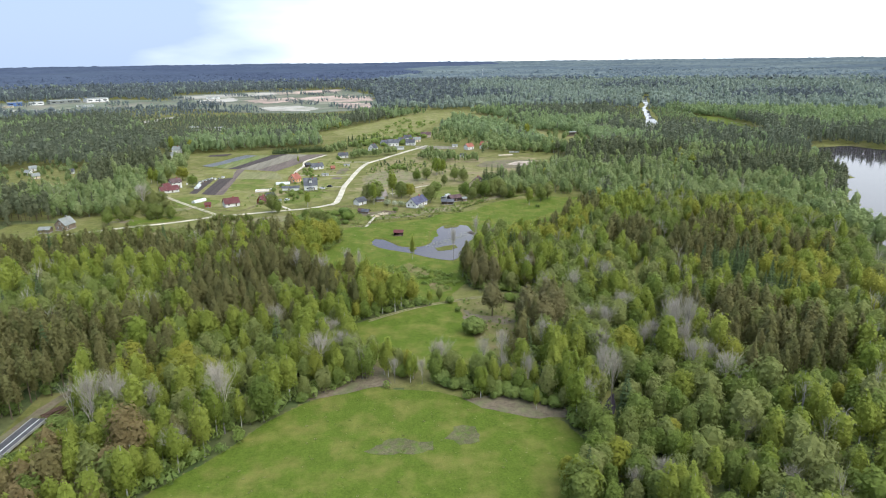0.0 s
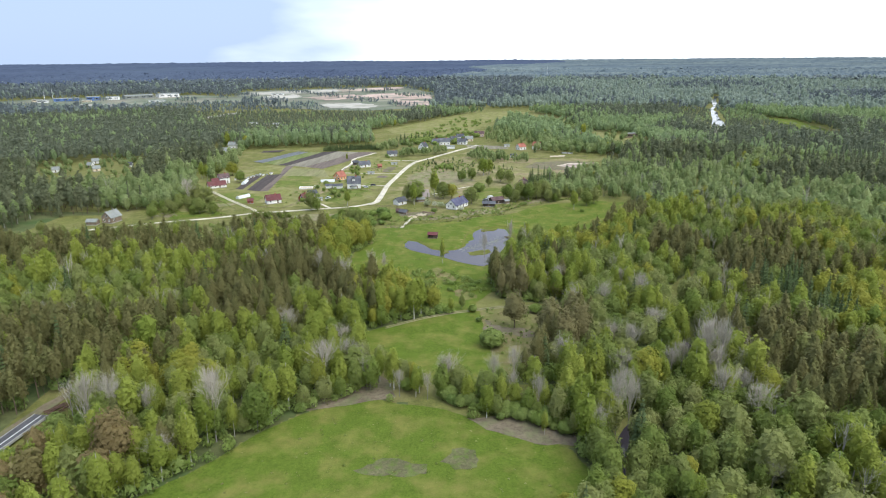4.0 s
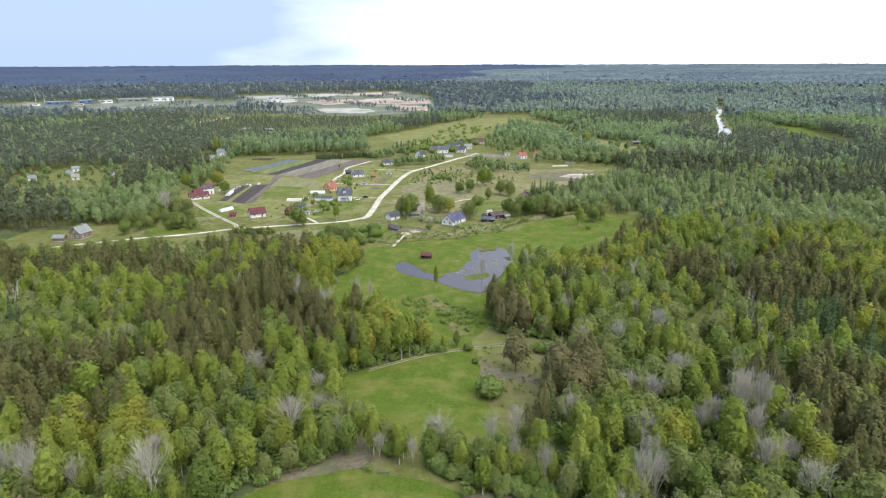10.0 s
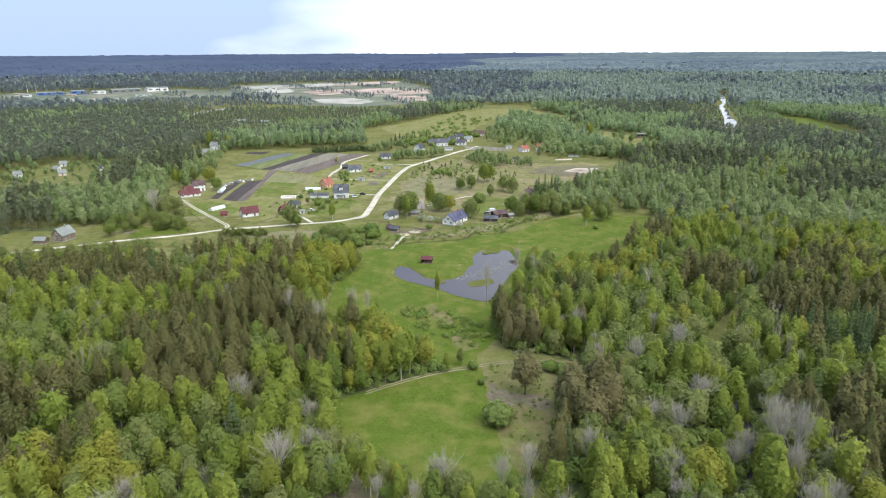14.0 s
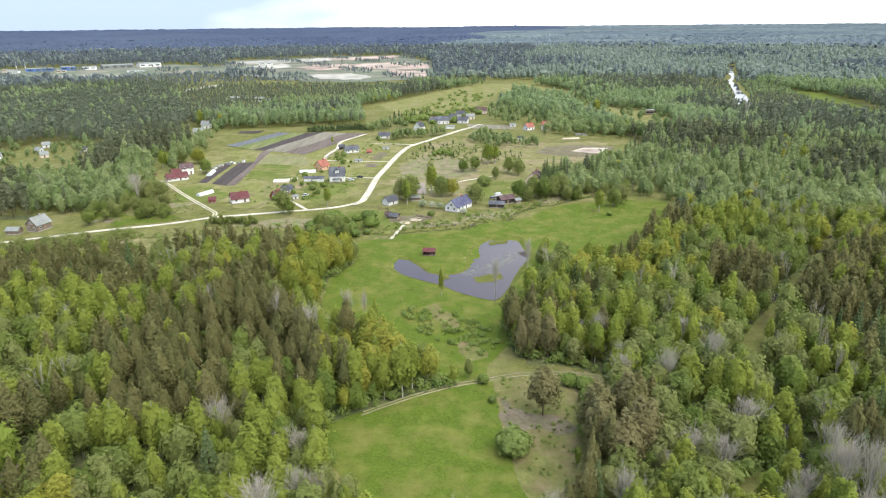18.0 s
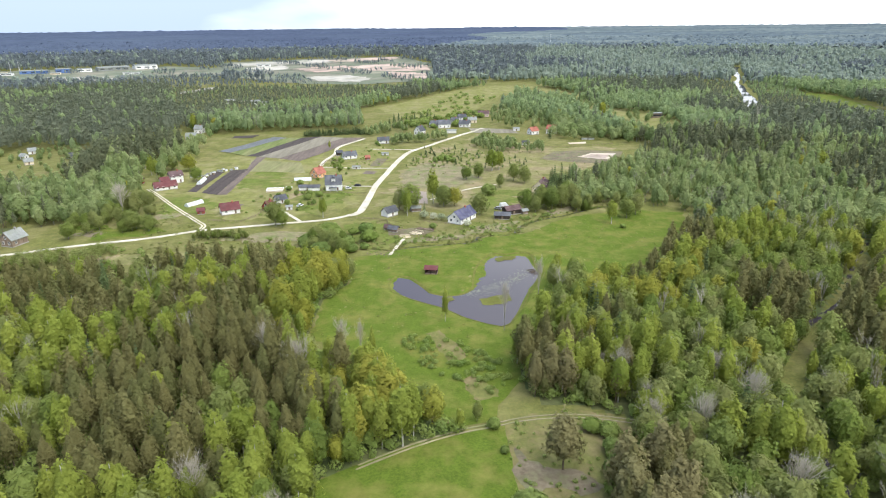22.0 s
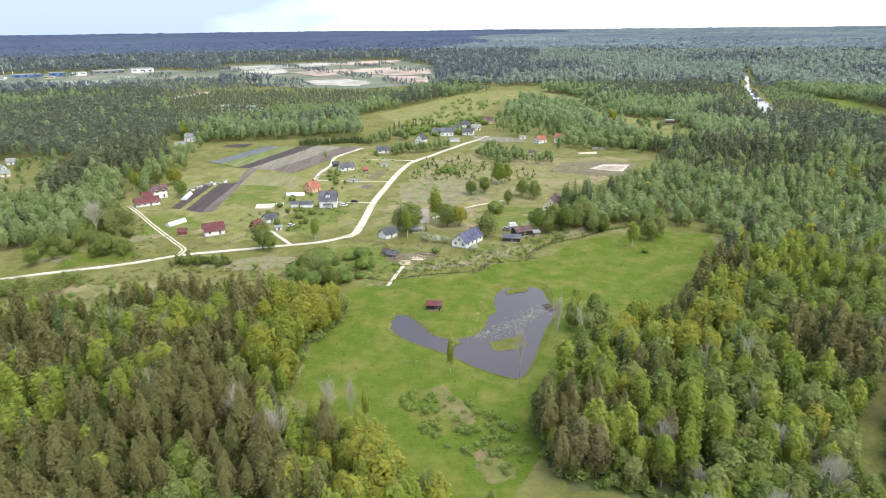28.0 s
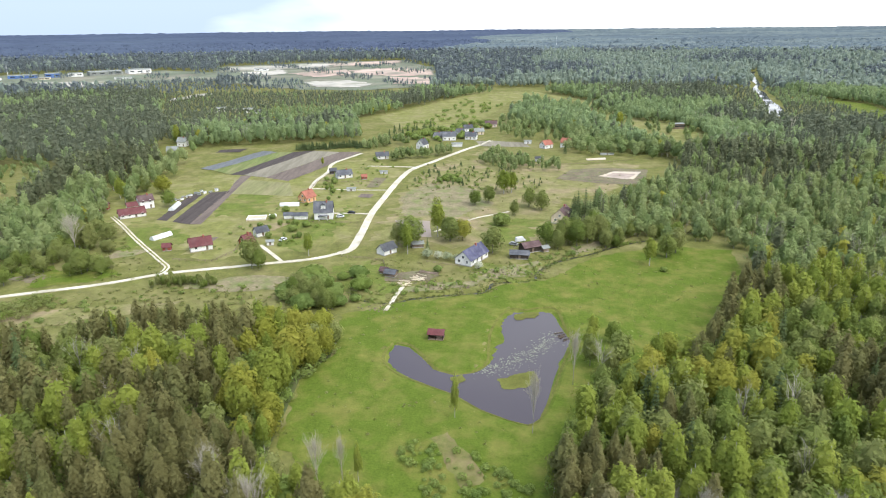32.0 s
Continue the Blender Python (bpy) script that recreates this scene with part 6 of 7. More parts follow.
for words, pts, n, h0, h1 in (
    ("coarse tufts about the farm", [(-50, 420), (-36, 432), (0, 420), (40, 440), (60, 452), (36, 408), (10, 400), (-26, 384), (-46, 390)], 420, 0.25, 0.9),
    ("coarse tufts on the pond meadow", [(-46, 300), (-40, 345), (-30, 382), (30, 402), (60, 430), (110, 440), (105, 392), (84, 362), (58, 328), (44, 342), (38, 378), (10, 380), (-28, 356), (-26, 330), (4, 312), (14, 300), (-14, 282)], 520, 0.2, 0.6),
    ("tufts on the dry pasture", [(-34, 460), (-30, 590), (-8, 640), (30, 690), (60, 640), (120, 590), (95, 552), (60, 530), (50, 490)], 360, 0.3, 1.0),
    ("tufts on the near meadow", [(-70, 130), (-40, 172), (-10, 178), (30, 156), (30, 136), (18, 110), (-50, 110)], 330, 0.15, 0.4),
    ("tufts below the lane", [(-200, 350), (-150, 362), (-100, 362), (-60, 372), (-66, 402), (-110, 402), (-160, 388)], 420, 0.3, 1.1),
    ("tufts beside the farm track", [(-190, 405), (-130, 405), (-118, 422), (-150, 450), (-180, 490), (-196, 470)], 320, 0.3, 1.0),
):
    tuft_field(words, pts, n, h0, h1)
sprinkle("spruce", [(-60, 720), (-40, 740), (-10, 800), (-30, 830), (-60, 790)], 22, 5, 8, 1.2, "young spruce above the village", "spruces above the village")
sprinkle("alder", [(40, 440), (60, 436), (84, 452), (110, 448), (96, 470), (60, 474)], 18, 6, 10, 1.3, "alder along the brook", "brook alders")

# ---------------------------------------------------------------- houses


def unit_box(name, sx, sy, sz, material):
    me = bpy.data.meshes.new(name)
    bm = slab(-sx / 2, -sy / 2, 0, sx / 2, sy / 2, sz)
    bm.to_mesh(me); bm.free()
    me.materials.append(material)
    return me


def frame_mesh():
    bm = bmesh.new()
    for a in ((-0.62, -0.05, 0, -0.5, 0.05, 1.4), (0.5, -0.05, 0, 0.62, 0.05, 1.4), (-0.5, -0.05, 0, 0.5, 0.05, 0.12), (-0.5, -0.05, 1.28, 0.5, 0.05, 1.4), (-0.03, -0.04, 0.12, 0.03, 0.04, 1.28)):
        box(bm, *a)
    me = bpy.data.meshes.new("window")
    bm.to_mesh(me); bm.free()
    me.materials.append(M["white"])
    return me


WINDOW, PANE = frame_mesh(), unit_box("pane", 1.0, 0.05, 1.16, M["glass"])
DOOR = unit_box("door", 1.0, 0.08, 2.05, M["wood"])


def house(name, label, x, y, rz, L, W, H, R, wall, roof, chimneys=1, windows=True, storeys=1, over=0.45, category="house", porch=False, doors=1, dormer=False):
    """A gabled building: plinth, walls, two roof slopes, ridge, windows, door and chimney; the ridge runs along its own x."""
    root = new(name, None)
    root.matrix_world = pose(x, y, float(lie(x, y)) - 0.05, 0, 0, rz)
    tagged(root, label, category)
    part("plinth", slab(-L / 2 - 0.08, -W / 2 - 0.08, -0.5, L / 2 + 0.08, W / 2 + 0.08, 0.4), M["plinth"], root)
    bm = bmesh.new()
    prof = [(-W / 2, 0.4), (W / 2, 0.4), (W / 2, H), (0, H + R - 0.02), (-W / 2, H)]
    a = [bm.verts.new((-L / 2, u, z)) for u, z in prof]
    b = [bm.verts.new((L / 2, u, z)) for u, z in prof]
    bm.faces.new(a[::-1]); bm.faces.new(b)
    for i in range(5):
        bm.faces.new((a[i], a[(i + 1) % 5], b[(i + 1) % 5], b[i]))
    bmesh.ops.recalc_face_normals(bm, faces=bm.faces[:])
    part("wall", bm, M[wall], root)
    k = over / (W / 2)
    for s in (-1, 1):
        bm = bmesh.new()
        e = [(0, H + R), (s * (W / 2 + over), H - R * k), (s * (W / 2 + over), H - R * k + 0.16), (0, H + R + 0.18)]
        p = [bm.verts.new((-L / 2 - over, u, z)) for u, z in e]
        q = [bm.verts.new((L / 2 + over, u, z)) for u, z in e]
        bm.faces.new(p[::-1]); bm.faces.new(q)
        for i in range(4):
            bm.faces.new((p[i], p[(i + 1) % 4], q[(i + 1) % 4], q[i]))
        bmesh.ops.recalc_face_normals(bm, faces=bm.faces[:])
        part("roof_slope", bm, M[roof], root)
    part("ridge_cap", slab(-L / 2 - over, -0.14, H + R + 0.1, L / 2 + over, 0.14, H + R + 0.24), M[roof], root)

    def opening(me, u, v, z, turn, pane=True):
        ob = new(me.name, me); ob.parent = root
        ob.matrix_local = pose(u, v, z, 0, 0, turn)
        if pane:
            g = new("pane", PANE); g.parent = ob
            g.matrix_local = pose(0, 0.01, 0.12)

    if windows:
        for fl in range(storeys):
            z = 1.2 + 2.7 * fl
            n = max(1, int(L / 3.2))
            for i in range(n):
                u = -L / 2 + L * (i + 0.5) / n
                for s in (-1, 1):
                    if s == -1 and fl == 0 and i == n // 2 and doors:
                        opening(DOOR, u, s * (W / 2 + 0.02), 0.4, 0, False)
                    else:
                        opening(WINDOW, u, s * (W / 2 + 0.01), z, 0 if s < 0 else 180)
            for s in (-1, 1):
                for v in ((-W / 4, W / 4) if W > 6 else (0,)):
                    opening(WINDOW, s * (L / 2 + 0.01), v, z, 90 * s)
        if R > 2.2:
            for s in (-1, 1):
                opening(WINDOW, s * (L / 2 + 0.01), 0, H + 0.15, 90 * s)
    elif doors:
        opening(DOOR, 0, -W / 2 - 0.02, 0.0, 0, False)
    for i in range(chimneys):
        u = L * (0.18 if i == 0 else -0.25)
        part("chimney", slab(u - 0.35, -0.55, H + R * 0.5, u + 0.35, 0.2, H + R + 1.0), M["tile"] if wall != "wood" else M["plinth"], root)
    if dormer:
        part("dormer", slab(-1.2, -W / 2 * 0.75, H + 0.1, 1.2, 0, H + R * 0.78), M[wall], root)
        bm = bmesh.new()
        v = [bm.verts.new(c) for c in ((-1.6, -W / 2 * 0.85, H + R * 0.72), (1.6, -W / 2 * 0.85, H + R * 0.72), (1.6, 0, H + R * 0.9), (-1.6, 0, H + R * 0.9), (0, -W / 2 * 0.85, H + R + 0.12), (0, 0, H + R + 0.14))]
        for f in ((0, 1, 4), (0, 4, 5, 3), (1, 2, 5, 4), (2, 3, 5), (0, 3, 2, 1)):
            bm.faces.new([v[i] for i in f])
        part("dormer_roof", bm, M[roof], root)
        opening(WINDOW, 0, -W / 2 * 0.75 - 0.02, H + 0.35, 0)
    if porch:
        part("porch_roof", slab(-2.2, -W / 2 - 2.4, 2.6, 2.2, -W / 2 + 0.05, 2.78), M[roof], root)
        for u in (-2, 2):
            part("porch_post", slab(u - 0.09, -W / 2 - 2.25, 0, u + 0.09, -W / 2 - 2.07, 2.6), M["white"], root)
    return root


HOUSES = (
    # the farm by the brook
    ("farmhouse", "long white farmhouse with a blue-grey roof", 5.5, 428, 58, 15, 7.6, 3.0, 3.4, "white", "blueslate", 1, True, 1),
    ("shed", "small white shed with a dark roof beside the road", -32.5, 438.5, 48, 7.5, 5, 2.6, 2.2, "white", "slate", 0, False, 1),
    ("shed", "low grey wooden shed in the farmyard", -28, 410, -20, 4.5, 3.2, 1.8, 1.1, "wood", "slate", 0, False, 1),
    ("shed", "tiny weathered shed in the farmyard", -31, 413, -20, 3, 2.6, 1.7, 1.0, "wood", "brown_roof", 0, False, 1),
    ("barn", "dark wooden barn with a brown roof", 32, 441, 25, 8.5, 5.5, 2.8, 1.5, "darkwood", "brown_roof", 0, False, 1),
    ("barn", "low dark barn with a grey roof", 26.5, 432, -8, 8, 4.5, 2.3, 1.1, "darkwood", "slate", 0, False, 1),
    ("shed", "small pale shed at the end of the barn", 38.5, 440, 25, 3, 3, 2.0, 0.7, "wood", "asbestos", 0, False, 1),
    ("shed", "small grey garden shed among trees", -19, 447, 10, 5, 3, 2.0, 0.8, "wood", "asbestos", 0, False, 1),
    # lane side
    ("house", "white cottage with a maroon roof", -119.5, 446, 28, 11, 8, 2.8, 3.0, "white", "rust", 1, True, 1),
    ("shed", "small red wooden shed beside the cottage", -134.5, 444.5, 10, 4, 3.4, 2.2, 1.2, "redwood", "rust", 0, False, 1),
    ("house", "small red wooden house with a steep roof", -99.5, 451, 60, 6, 5.4, 2.4, 2.8, "redwood", "rust", 1, True, 1),
    ("house", "small grey-roofed white house behind the red one", -97, 466, 40, 7, 5.5, 2.6, 2.0, "white", "slate", 0, True, 1),
    ("shed", "white garden shed by a drive", -88.5, 451, 15, 3.6, 2.6, 2.0, 0.5, "white", "asbestos", 0, False, 1),
    ("house", "white two-storey farmhouse with a dark roof", -178, 519, 40, 9, 7, 5.0, 2.6, "white", "brown_roof", 1, True, 2),
    ("house", "white wing with a reddish roof", -183, 513, 40, 6, 5, 3.2, 1.6, "white", "rust", 0, True, 1),
    ("barn", "long low white barn with a maroon roof", -177, 500, 36, 15, 6.5, 2.4, 2.6, "white", "rust", 0, True, 1),
    ("shed", "dark red wooden shed by the farm track", -200, 515, 10, 6, 4, 3.0, 1.2, "redwood", "brown_roof", 0, False, 1),
    ("house", "pale grey gabled house at the wood's edge", -237, 722, -10, 11, 8, 4.5, 4.0, "white", "asbestos", 1, True, 1),
    ("shed", "pale grey outbuilding below the gabled house", -232, 688, 10, 12, 8, 3.0, 3.4, "white", "asbestos", 0, True, 1),
    ("shed", "low brown outbuilding beside the wood", -252, 690, 5, 12, 5, 2.0, 1.2, "wood", "brown_roof", 0, False, 1),
    # the village
    ("house", "orange house with a red tile roof", -88, 531, 60, 9, 7.5, 3.4, 3.4, "peach", "tile", 1, True, 1),
    ("house", "large white house with a steep grey roof", -71.5, 496, 6, 11, 9.5, 4.4, 4.6, "white", "slate", 1, True, 1),
    ("garage", "low white garage with a grey roof", -83.5, 494, 5, 8, 5, 2.4, 1.0, "white", "slate", 0, False, 1),
    ("garage", "small white garage beside the large house", -90.5, 495, 10, 5, 4.5, 2.3, 0.9, "white", "slate", 0, False, 1),
    ("house", "white bungalow with a grey roof", -76.5, 594, 25, 14, 9, 2.8, 3.2, "white", "slate", 1, True, 1),
    ("garage", "dark garage behind the bungalow", -86, 606, 25, 6, 5, 2.6, 1.8, "darkwood", "slate", 0, False, 1),
    ("shed", "small red-roofed garden house", -62, 588, 20, 4.5, 3.5, 2.2, 1.4, "redwood", "tile", 0, False, 1),
    ("shed", "long low white shed on a lawn", -50.5, 605, 0, 7, 3, 1.8, 0.5, "white", "asbestos", 0, False, 1),
    ("shed", "small white shed beside the drive", -66, 557, 0, 6, 3, 1.8, 0.5, "white", "asbestos", 0, False, 1),
    ("house", "white house with a blue-grey roof among birches", -57, 658, 10, 13, 9, 2.8, 3.0, "white", "slate", 1, True, 1),
    ("house", "white house with a steep grey roof", -28, 703, 60, 11, 10, 4.0, 5.0, "white", "slate", 1, True, 1),
    ("house", "wide white house with a dark grey roof", -6, 743, 5, 16, 10, 4.0, 4.4, "white", "slate", 1, True, 1),
    ("house", "white house with a dark roof beside the road", 14, 746, -15, 14, 9, 3.4, 4.0, "white", "slate", 1, True, 1),
    ("garage", "low white garage behind a garden", 1, 708, 0, 12, 5, 2.8, 0.8, "white", "asbestos", 0, False, 1),
    ("house", "white house high in the village", 12, 796, 20, 12, 9, 3.6, 3.6, "white", "slate", 1, True, 1),
    ("house", "cream house with a pale roof", 22, 775, 10, 12, 8, 3.4, 3.2, "cream", "asbestos", 1, True, 1),
    ("house", "small white house above the road", 4, 770, 30, 10, 8, 3.6, 3.4, "white", "slate", 1, True, 1),
    ("house", "white house with a dark hipped roof by the road", -16, 748, 30, 10, 8, 3.4, 3.6, "white", "slate", 1, True, 1),
    ("house", "pink-walled house with a brown roof at the far end", 36, 822, 0, 16, 9, 3.6, 3.4, "pink", "brown_roof", 1, True, 1),
    ("house", "white house with a bright red roof", 75, 701, 35, 12, 9, 3.6, 3.6, "white", "tile", 1, True, 1),
    ("house", "tall white house with a red and grey roof", 92, 703, -30, 11, 9, 4.6, 4.0, "white", "tile", 1, True, 1),
    ("house", "white gabled house with a dark roof", 47, 646, 70, 9, 8, 3.6, 4.0, "white", "slate", 1, True, 1),
    ("garage", "small white garage with a dark roof", 62, 644, 5, 8, 5, 2.6, 1.2, "white", "slate", 0, True, 1),
    ("shed", "low white shed at the roadside", 62, 722, 0, 8, 5, 2.4, 1.0, "white", "asbestos", 0, False, 1),
    ("shed", "flat white platform shed at the field's end", 118, 668, 0, 14, 4, 1.2, 0.3, "white", "asbestos", 0, False, 1),
    ("house", "pinkish house with a steep maroon roof", 54, 487, 65, 11, 8.5, 3.4, 4.2, "cream", "brown_roof", 1, True, 1),
    # off the lane and in the hamlet
    ("house", "tall grey-roofed house beside the lane", -204, 395, 75, 8.5, 6.8, 3.6, 3.4, "wood", "asbestos", 1, True, 1),
    ("shed", "grey shed beside the lane", -212, 388, 0, 6, 4, 2.2, 1.2, "wood", "asbestos", 0, False, 1),
    ("house", "pale-roofed summer cottage among trees", -345, 575, 20, 8, 6, 2.8, 2.6, "white", "asbestos", 0, True, 1),
    ("house", "pale-roofed summer cottage among trees", -328, 600, -15, 7, 6, 2.8, 2.4, "white", "asbestos", 0, True, 1),
    ("house", "pale-roofed summer cottage among trees", -312, 580, 40, 8, 6, 2.8, 2.6, "cream", "asbestos", 0, True, 1),
    ("house", "pale-roofed summer cottage among trees", -293, 602, 5, 7, 5, 2.6, 2.4, "white", "slate", 0, True, 1),
    ("house", "pale-roofed summer cottage among trees", -335, 622, 30, 8, 6, 2.8, 2.6, "white", "asbestos", 0, True, 1),
)
for name, label, x, y, rz, L, W, H, R, wall, roof, ch, win, st in HOUSES:
    if y > 560:
        L, W, R = 0.72 * L, 0.72 * W, 0.8 * R
    elif y > 440 and x < -60:
        L, W = 0.87 * L, 0.87 * W
    cat = {"shed": "shed", "barn": "barn", "garage": "garage"}.get(name, "house")
    house(name, label, x, y, rz, L, W, H, R, wall, roof, ch, win, st, category=cat, doors=0 if name == "garage" else 1, dormer=label.startswith(("large white", "pinkish")), porch=label.startswith("large white"))


def tunnel(x, y, rz, L, label):
    """A plastic greenhouse tunnel: film skin, hoops and an end door."""
    root = new("greenhouse", None)
    root.matrix_world = pose(x, y, float(lie(x, y)), 0, 0, rz)
    tagged(root, label, "greenhouse")
    n, rad = 10, 1.6
    arc = [(rad * math.cos(math.pi * i / n), 2.0 * math.sin(math.pi * i / n)) for i in range(n + 1)]
    bm = bmesh.new()
    a = [bm.verts.new((-L / 2, u, z)) for u, z in arc]
    b = [bm.verts.new((L / 2, u, z)) for u, z in arc]
    for i in range(n):
        bm.faces.new((a[i], a[i + 1], b[i + 1], b[i]))
    bm.faces.new(a[::-1]); bm.faces.new(b)
    bmesh.ops.recalc_face_normals(bm, faces=bm.faces[:])
    part("film_skin", bm, M["film_white"], root)
    for k in range(int(L / 2) + 1):
        u = -L / 2 + 0.05 + (L - 0.1) * k / int(L / 2)
        bm = bmesh.new()
        for i in range(n):
            (y0, z0), (y1, z1) = arc[i], arc[i + 1]
            v = [bm.verts.new((u + d, yy * f, zz * f)) for d in (-0.04, 0.04) for yy, zz, f in ((y0, z0, 1.0), (y1, z1, 1.0), (y1, z1, 1.03), (y0, z0, 1.03))]
            for f in ((0, 1, 2, 3), (7, 6, 5, 4), (3, 2, 6, 7)):
                bm.faces.new([v[j] for j in f])
        part("hoop", bm, M["metal"], root)
    part("door", slab(L / 2, -0.5, 0, L / 2 + 0.06, 0.5, 1.8), M["wood"], root)


tunnel(-145.5, 463.5, 62, 11, "long white plastic greenhouse on the grass")
tunnel(-161, 518, 96, 14, "white plastic greenhouse between tilled plots")
tunnel(-96, 521, 5, 11, "grey-white plastic greenhouse beside the orange house")


def car(x, y, rz, label, paint, van=False):
    root = new("van" if van else "car", None)
    root.matrix_world = pose(x, y, float(lie(x, y)) + 0.1, 0, 0, rz)
    tagged(root, label, "van" if van else "car")
    L, W = (5.0, 2.0) if van else (4.3, 1.75)
    bm = slab(-L / 2, -W / 2, 0.3, L / 2, W / 2, 0.95)
    bmesh.ops.bevel(bm, geom=bm.edges[:], offset=0.14, segments=2, affect="EDGES")
    part("body", bm, paint, root)
    x0, x1, top = (-L / 2 + 0.1, L / 2 - 1.0, 2.2) if van else (-L / 2 + 0.6, L / 2 - 1.1, 1.45)
    bm = bmesh.new()
    lo = [bm.verts.new(c) for c in ((x0, -W / 2 + 0.08, 0.94), (x1 + 0.4, -W / 2 + 0.08, 0.94), (x1 + 0.4, W / 2 - 0.08, 0.94), (x0, W / 2 - 0.08, 0.94))]
    hi = [bm.verts.new(c) for c in ((x0 + 0.3, -W / 2 + 0.2, top), (x1 - 0.3, -W / 2 + 0.2, top), (x1 - 0.3, W / 2 - 0.2, top), (x0 + 0.3, W / 2 - 0.2, top))]
    bm.faces.new(hi)
    for i in range(4):
        bm.faces.new((lo[i], lo[(i + 1) % 4], hi[(i + 1) % 4], hi[i]))
    bmesh.ops.recalc_face_normals(bm, faces=bm.faces[:])
    part("cabin", bm, paint if van else M["glass"], root)
    part("roof", slab(x0 + 0.3, -W / 2 + 0.2, top + 0.002, x1 - 0.3, W / 2 - 0.2, top + 0.05), paint, root)
    part("windscreen", slab(x1 + 0.02, -W / 2 + 0.25, 1.1, x1 + 0.2, W / 2 - 0.25, top - 0.25), M["glass"], root)
    for sx in (-L * 0.31, L * 0.31):
        for sy in (-W / 2, W / 2):
            bm = bmesh.new()
            bmesh.ops.create_cone(bm, cap_ends=True, segments=14, radius1=0.33, radius2=0.33, depth=0.22, matrix=pose(sx, sy, 0.28, 90))
            wh = part("wheel", bm, M["rubber"], root)
            bm = bmesh.new()
            bmesh.ops.create_cone(bm, cap_ends=True, segments=10, radius1=0.19, radius2=0.19, depth=0.25, matrix=pose(sx, sy, 0.28, 90))
            part("rim", bm, M["metal"], wh)


car(29, 454, 20, "pale old van parked behind the barns", M["carpaint"], True)
car(25.5, 449, -30, "silver car parked behind the barns", M["metal"])
car(-63, 496, 10, "white car in front of the large house", M["carpaint"])
car(-84, 457, 60, "white car at the end of a drive", M["carpaint"])
car(-58, 503.5, -5, "dark car on the drive", M["rubber"])


def pavilion(x, y, rz):
    """An open shelter with a maroon roof on posts, half boarded in, with a bench inside."""
    root = new("pavilion", None)
    root.matrix_world = pose(x, y, float(lie(x, y)), 0, 0, rz)
    tagged(root, "small open pavilion with a maroon roof by the pond", "pavilion")
    L, W = 4.6, 3.4
    for u in (-L / 2, 0, L / 2):
        for v in (-W / 2, W / 2):
            part("post", slab(u - 0.08, v - 0.08, -0.2, u + 0.08, v + 0.08, 2.1), M["darkwood"], root)
    part("floor", slab(-L / 2 - 0.2, -W / 2 - 0.2, 0.0, L / 2 + 0.2, W / 2 + 0.2, 0.2), M["wood"], root)
    part("rear_wall", slab(-L / 2, W / 2 - 0.05, 0.2, L / 2, W / 2 + 0.03, 2.1), M["darkwood"], root)
    for u in (-L / 2, L / 2):
        part("side_wall", slab(u - 0.04, -W / 2, 0.2, u + 0.04, W / 2 - 0.06, 1.1 if u > 0 else 2.0), M["darkwood"], root)
    for s in (-1, 1):
        bm = bmesh.new()
        e = [(0, 3.2), (s * (W / 2 + 0.6), 2.02), (s * (W / 2 + 0.6), 2.12), (0, 3.32)]
        p = [bm.verts.new((-L / 2 - 0.5, a, b)) for a, b in e]
        q = [bm.verts.new((L / 2 + 0.5, a, b)) for a, b in e]
        bm.faces.new(p[::-1]); bm.faces.new(q)
        for i in range(4):
            bm.faces.new((p[i], p[(i + 1) % 4], q[(i + 1) % 4], q[i]))
        bmesh.ops.recalc_face_normals(bm, faces=bm.faces[:])
        part("roof_slope", bm, M["rust"], root)
    part("bench", slab(-1.6, 0.9, 0.2, 1.6, 1.4, 0.65), M["wood"], root)
    part("table", slab(-1.0, -0.4, 0.85, 1.0, 0.4, 0.92), M["wood"], root)


pavilion(-8.2, 354.5, -8)


def timber(name, label, x, y, rz, n, L, material, category, spread=1.2):
    root = new(name, None)
    root.matrix_world = pose(x, y, float(lie(x, y)) + 0.1, 0, 0, rz)
    tagged(root, label, category)
    r = np.random.default_rng(int(abs(x * 7 + y)))
    for i in range(n):
        bm = bmesh.new()
        rad = r.uniform(0.1, 0.2)
        bmesh.ops.create_cone(bm, cap_ends=True, segments=8, radius1=rad, radius2=rad * 0.85, depth=L * r.uniform(0.7, 1.1), matrix=pose(r.normal() * 0.3, r.normal() * spread, 0.1 + 0.16 * (i % 3), 0, 90, r.normal() * 12))
        part("log", bm, material, root)


timber("timber_pile", "long pile of pale sawn timber in the yard", -17, 406, -25, 12, 6, M["cream"], "timber", 1.4)
timber("timber_pile", "stack of brown logs beside the yard", -13, 413, -22, 10, 9, M["wood"], "timber", 0.7)
timber("timber_pile", "scattered boards on worn earth", -22, 401, 15, 6, 5, M["cream"], "timber", 1.0)
timber("timber_pile", "dark heap of old timber at the bridge's end", -108, 176, 70, 16, 6, M["rust_iron"], "timber", 1.5)
timber("fallen_log", "dark fallen trunk among birches", -83, 152, 50, 1, 7, M["bark"], "log", 0.1)
timber("fallen_log", "pale fallen trunk beside the stream", 66, 199, -40, 2, 9, M["wood"], "log", 0.4)
timber("fallen_log", "dark brushwood heap on the pond's bank", 33.5, 356, 30, 12, 4, M["bark"], "brushwood", 1.2)


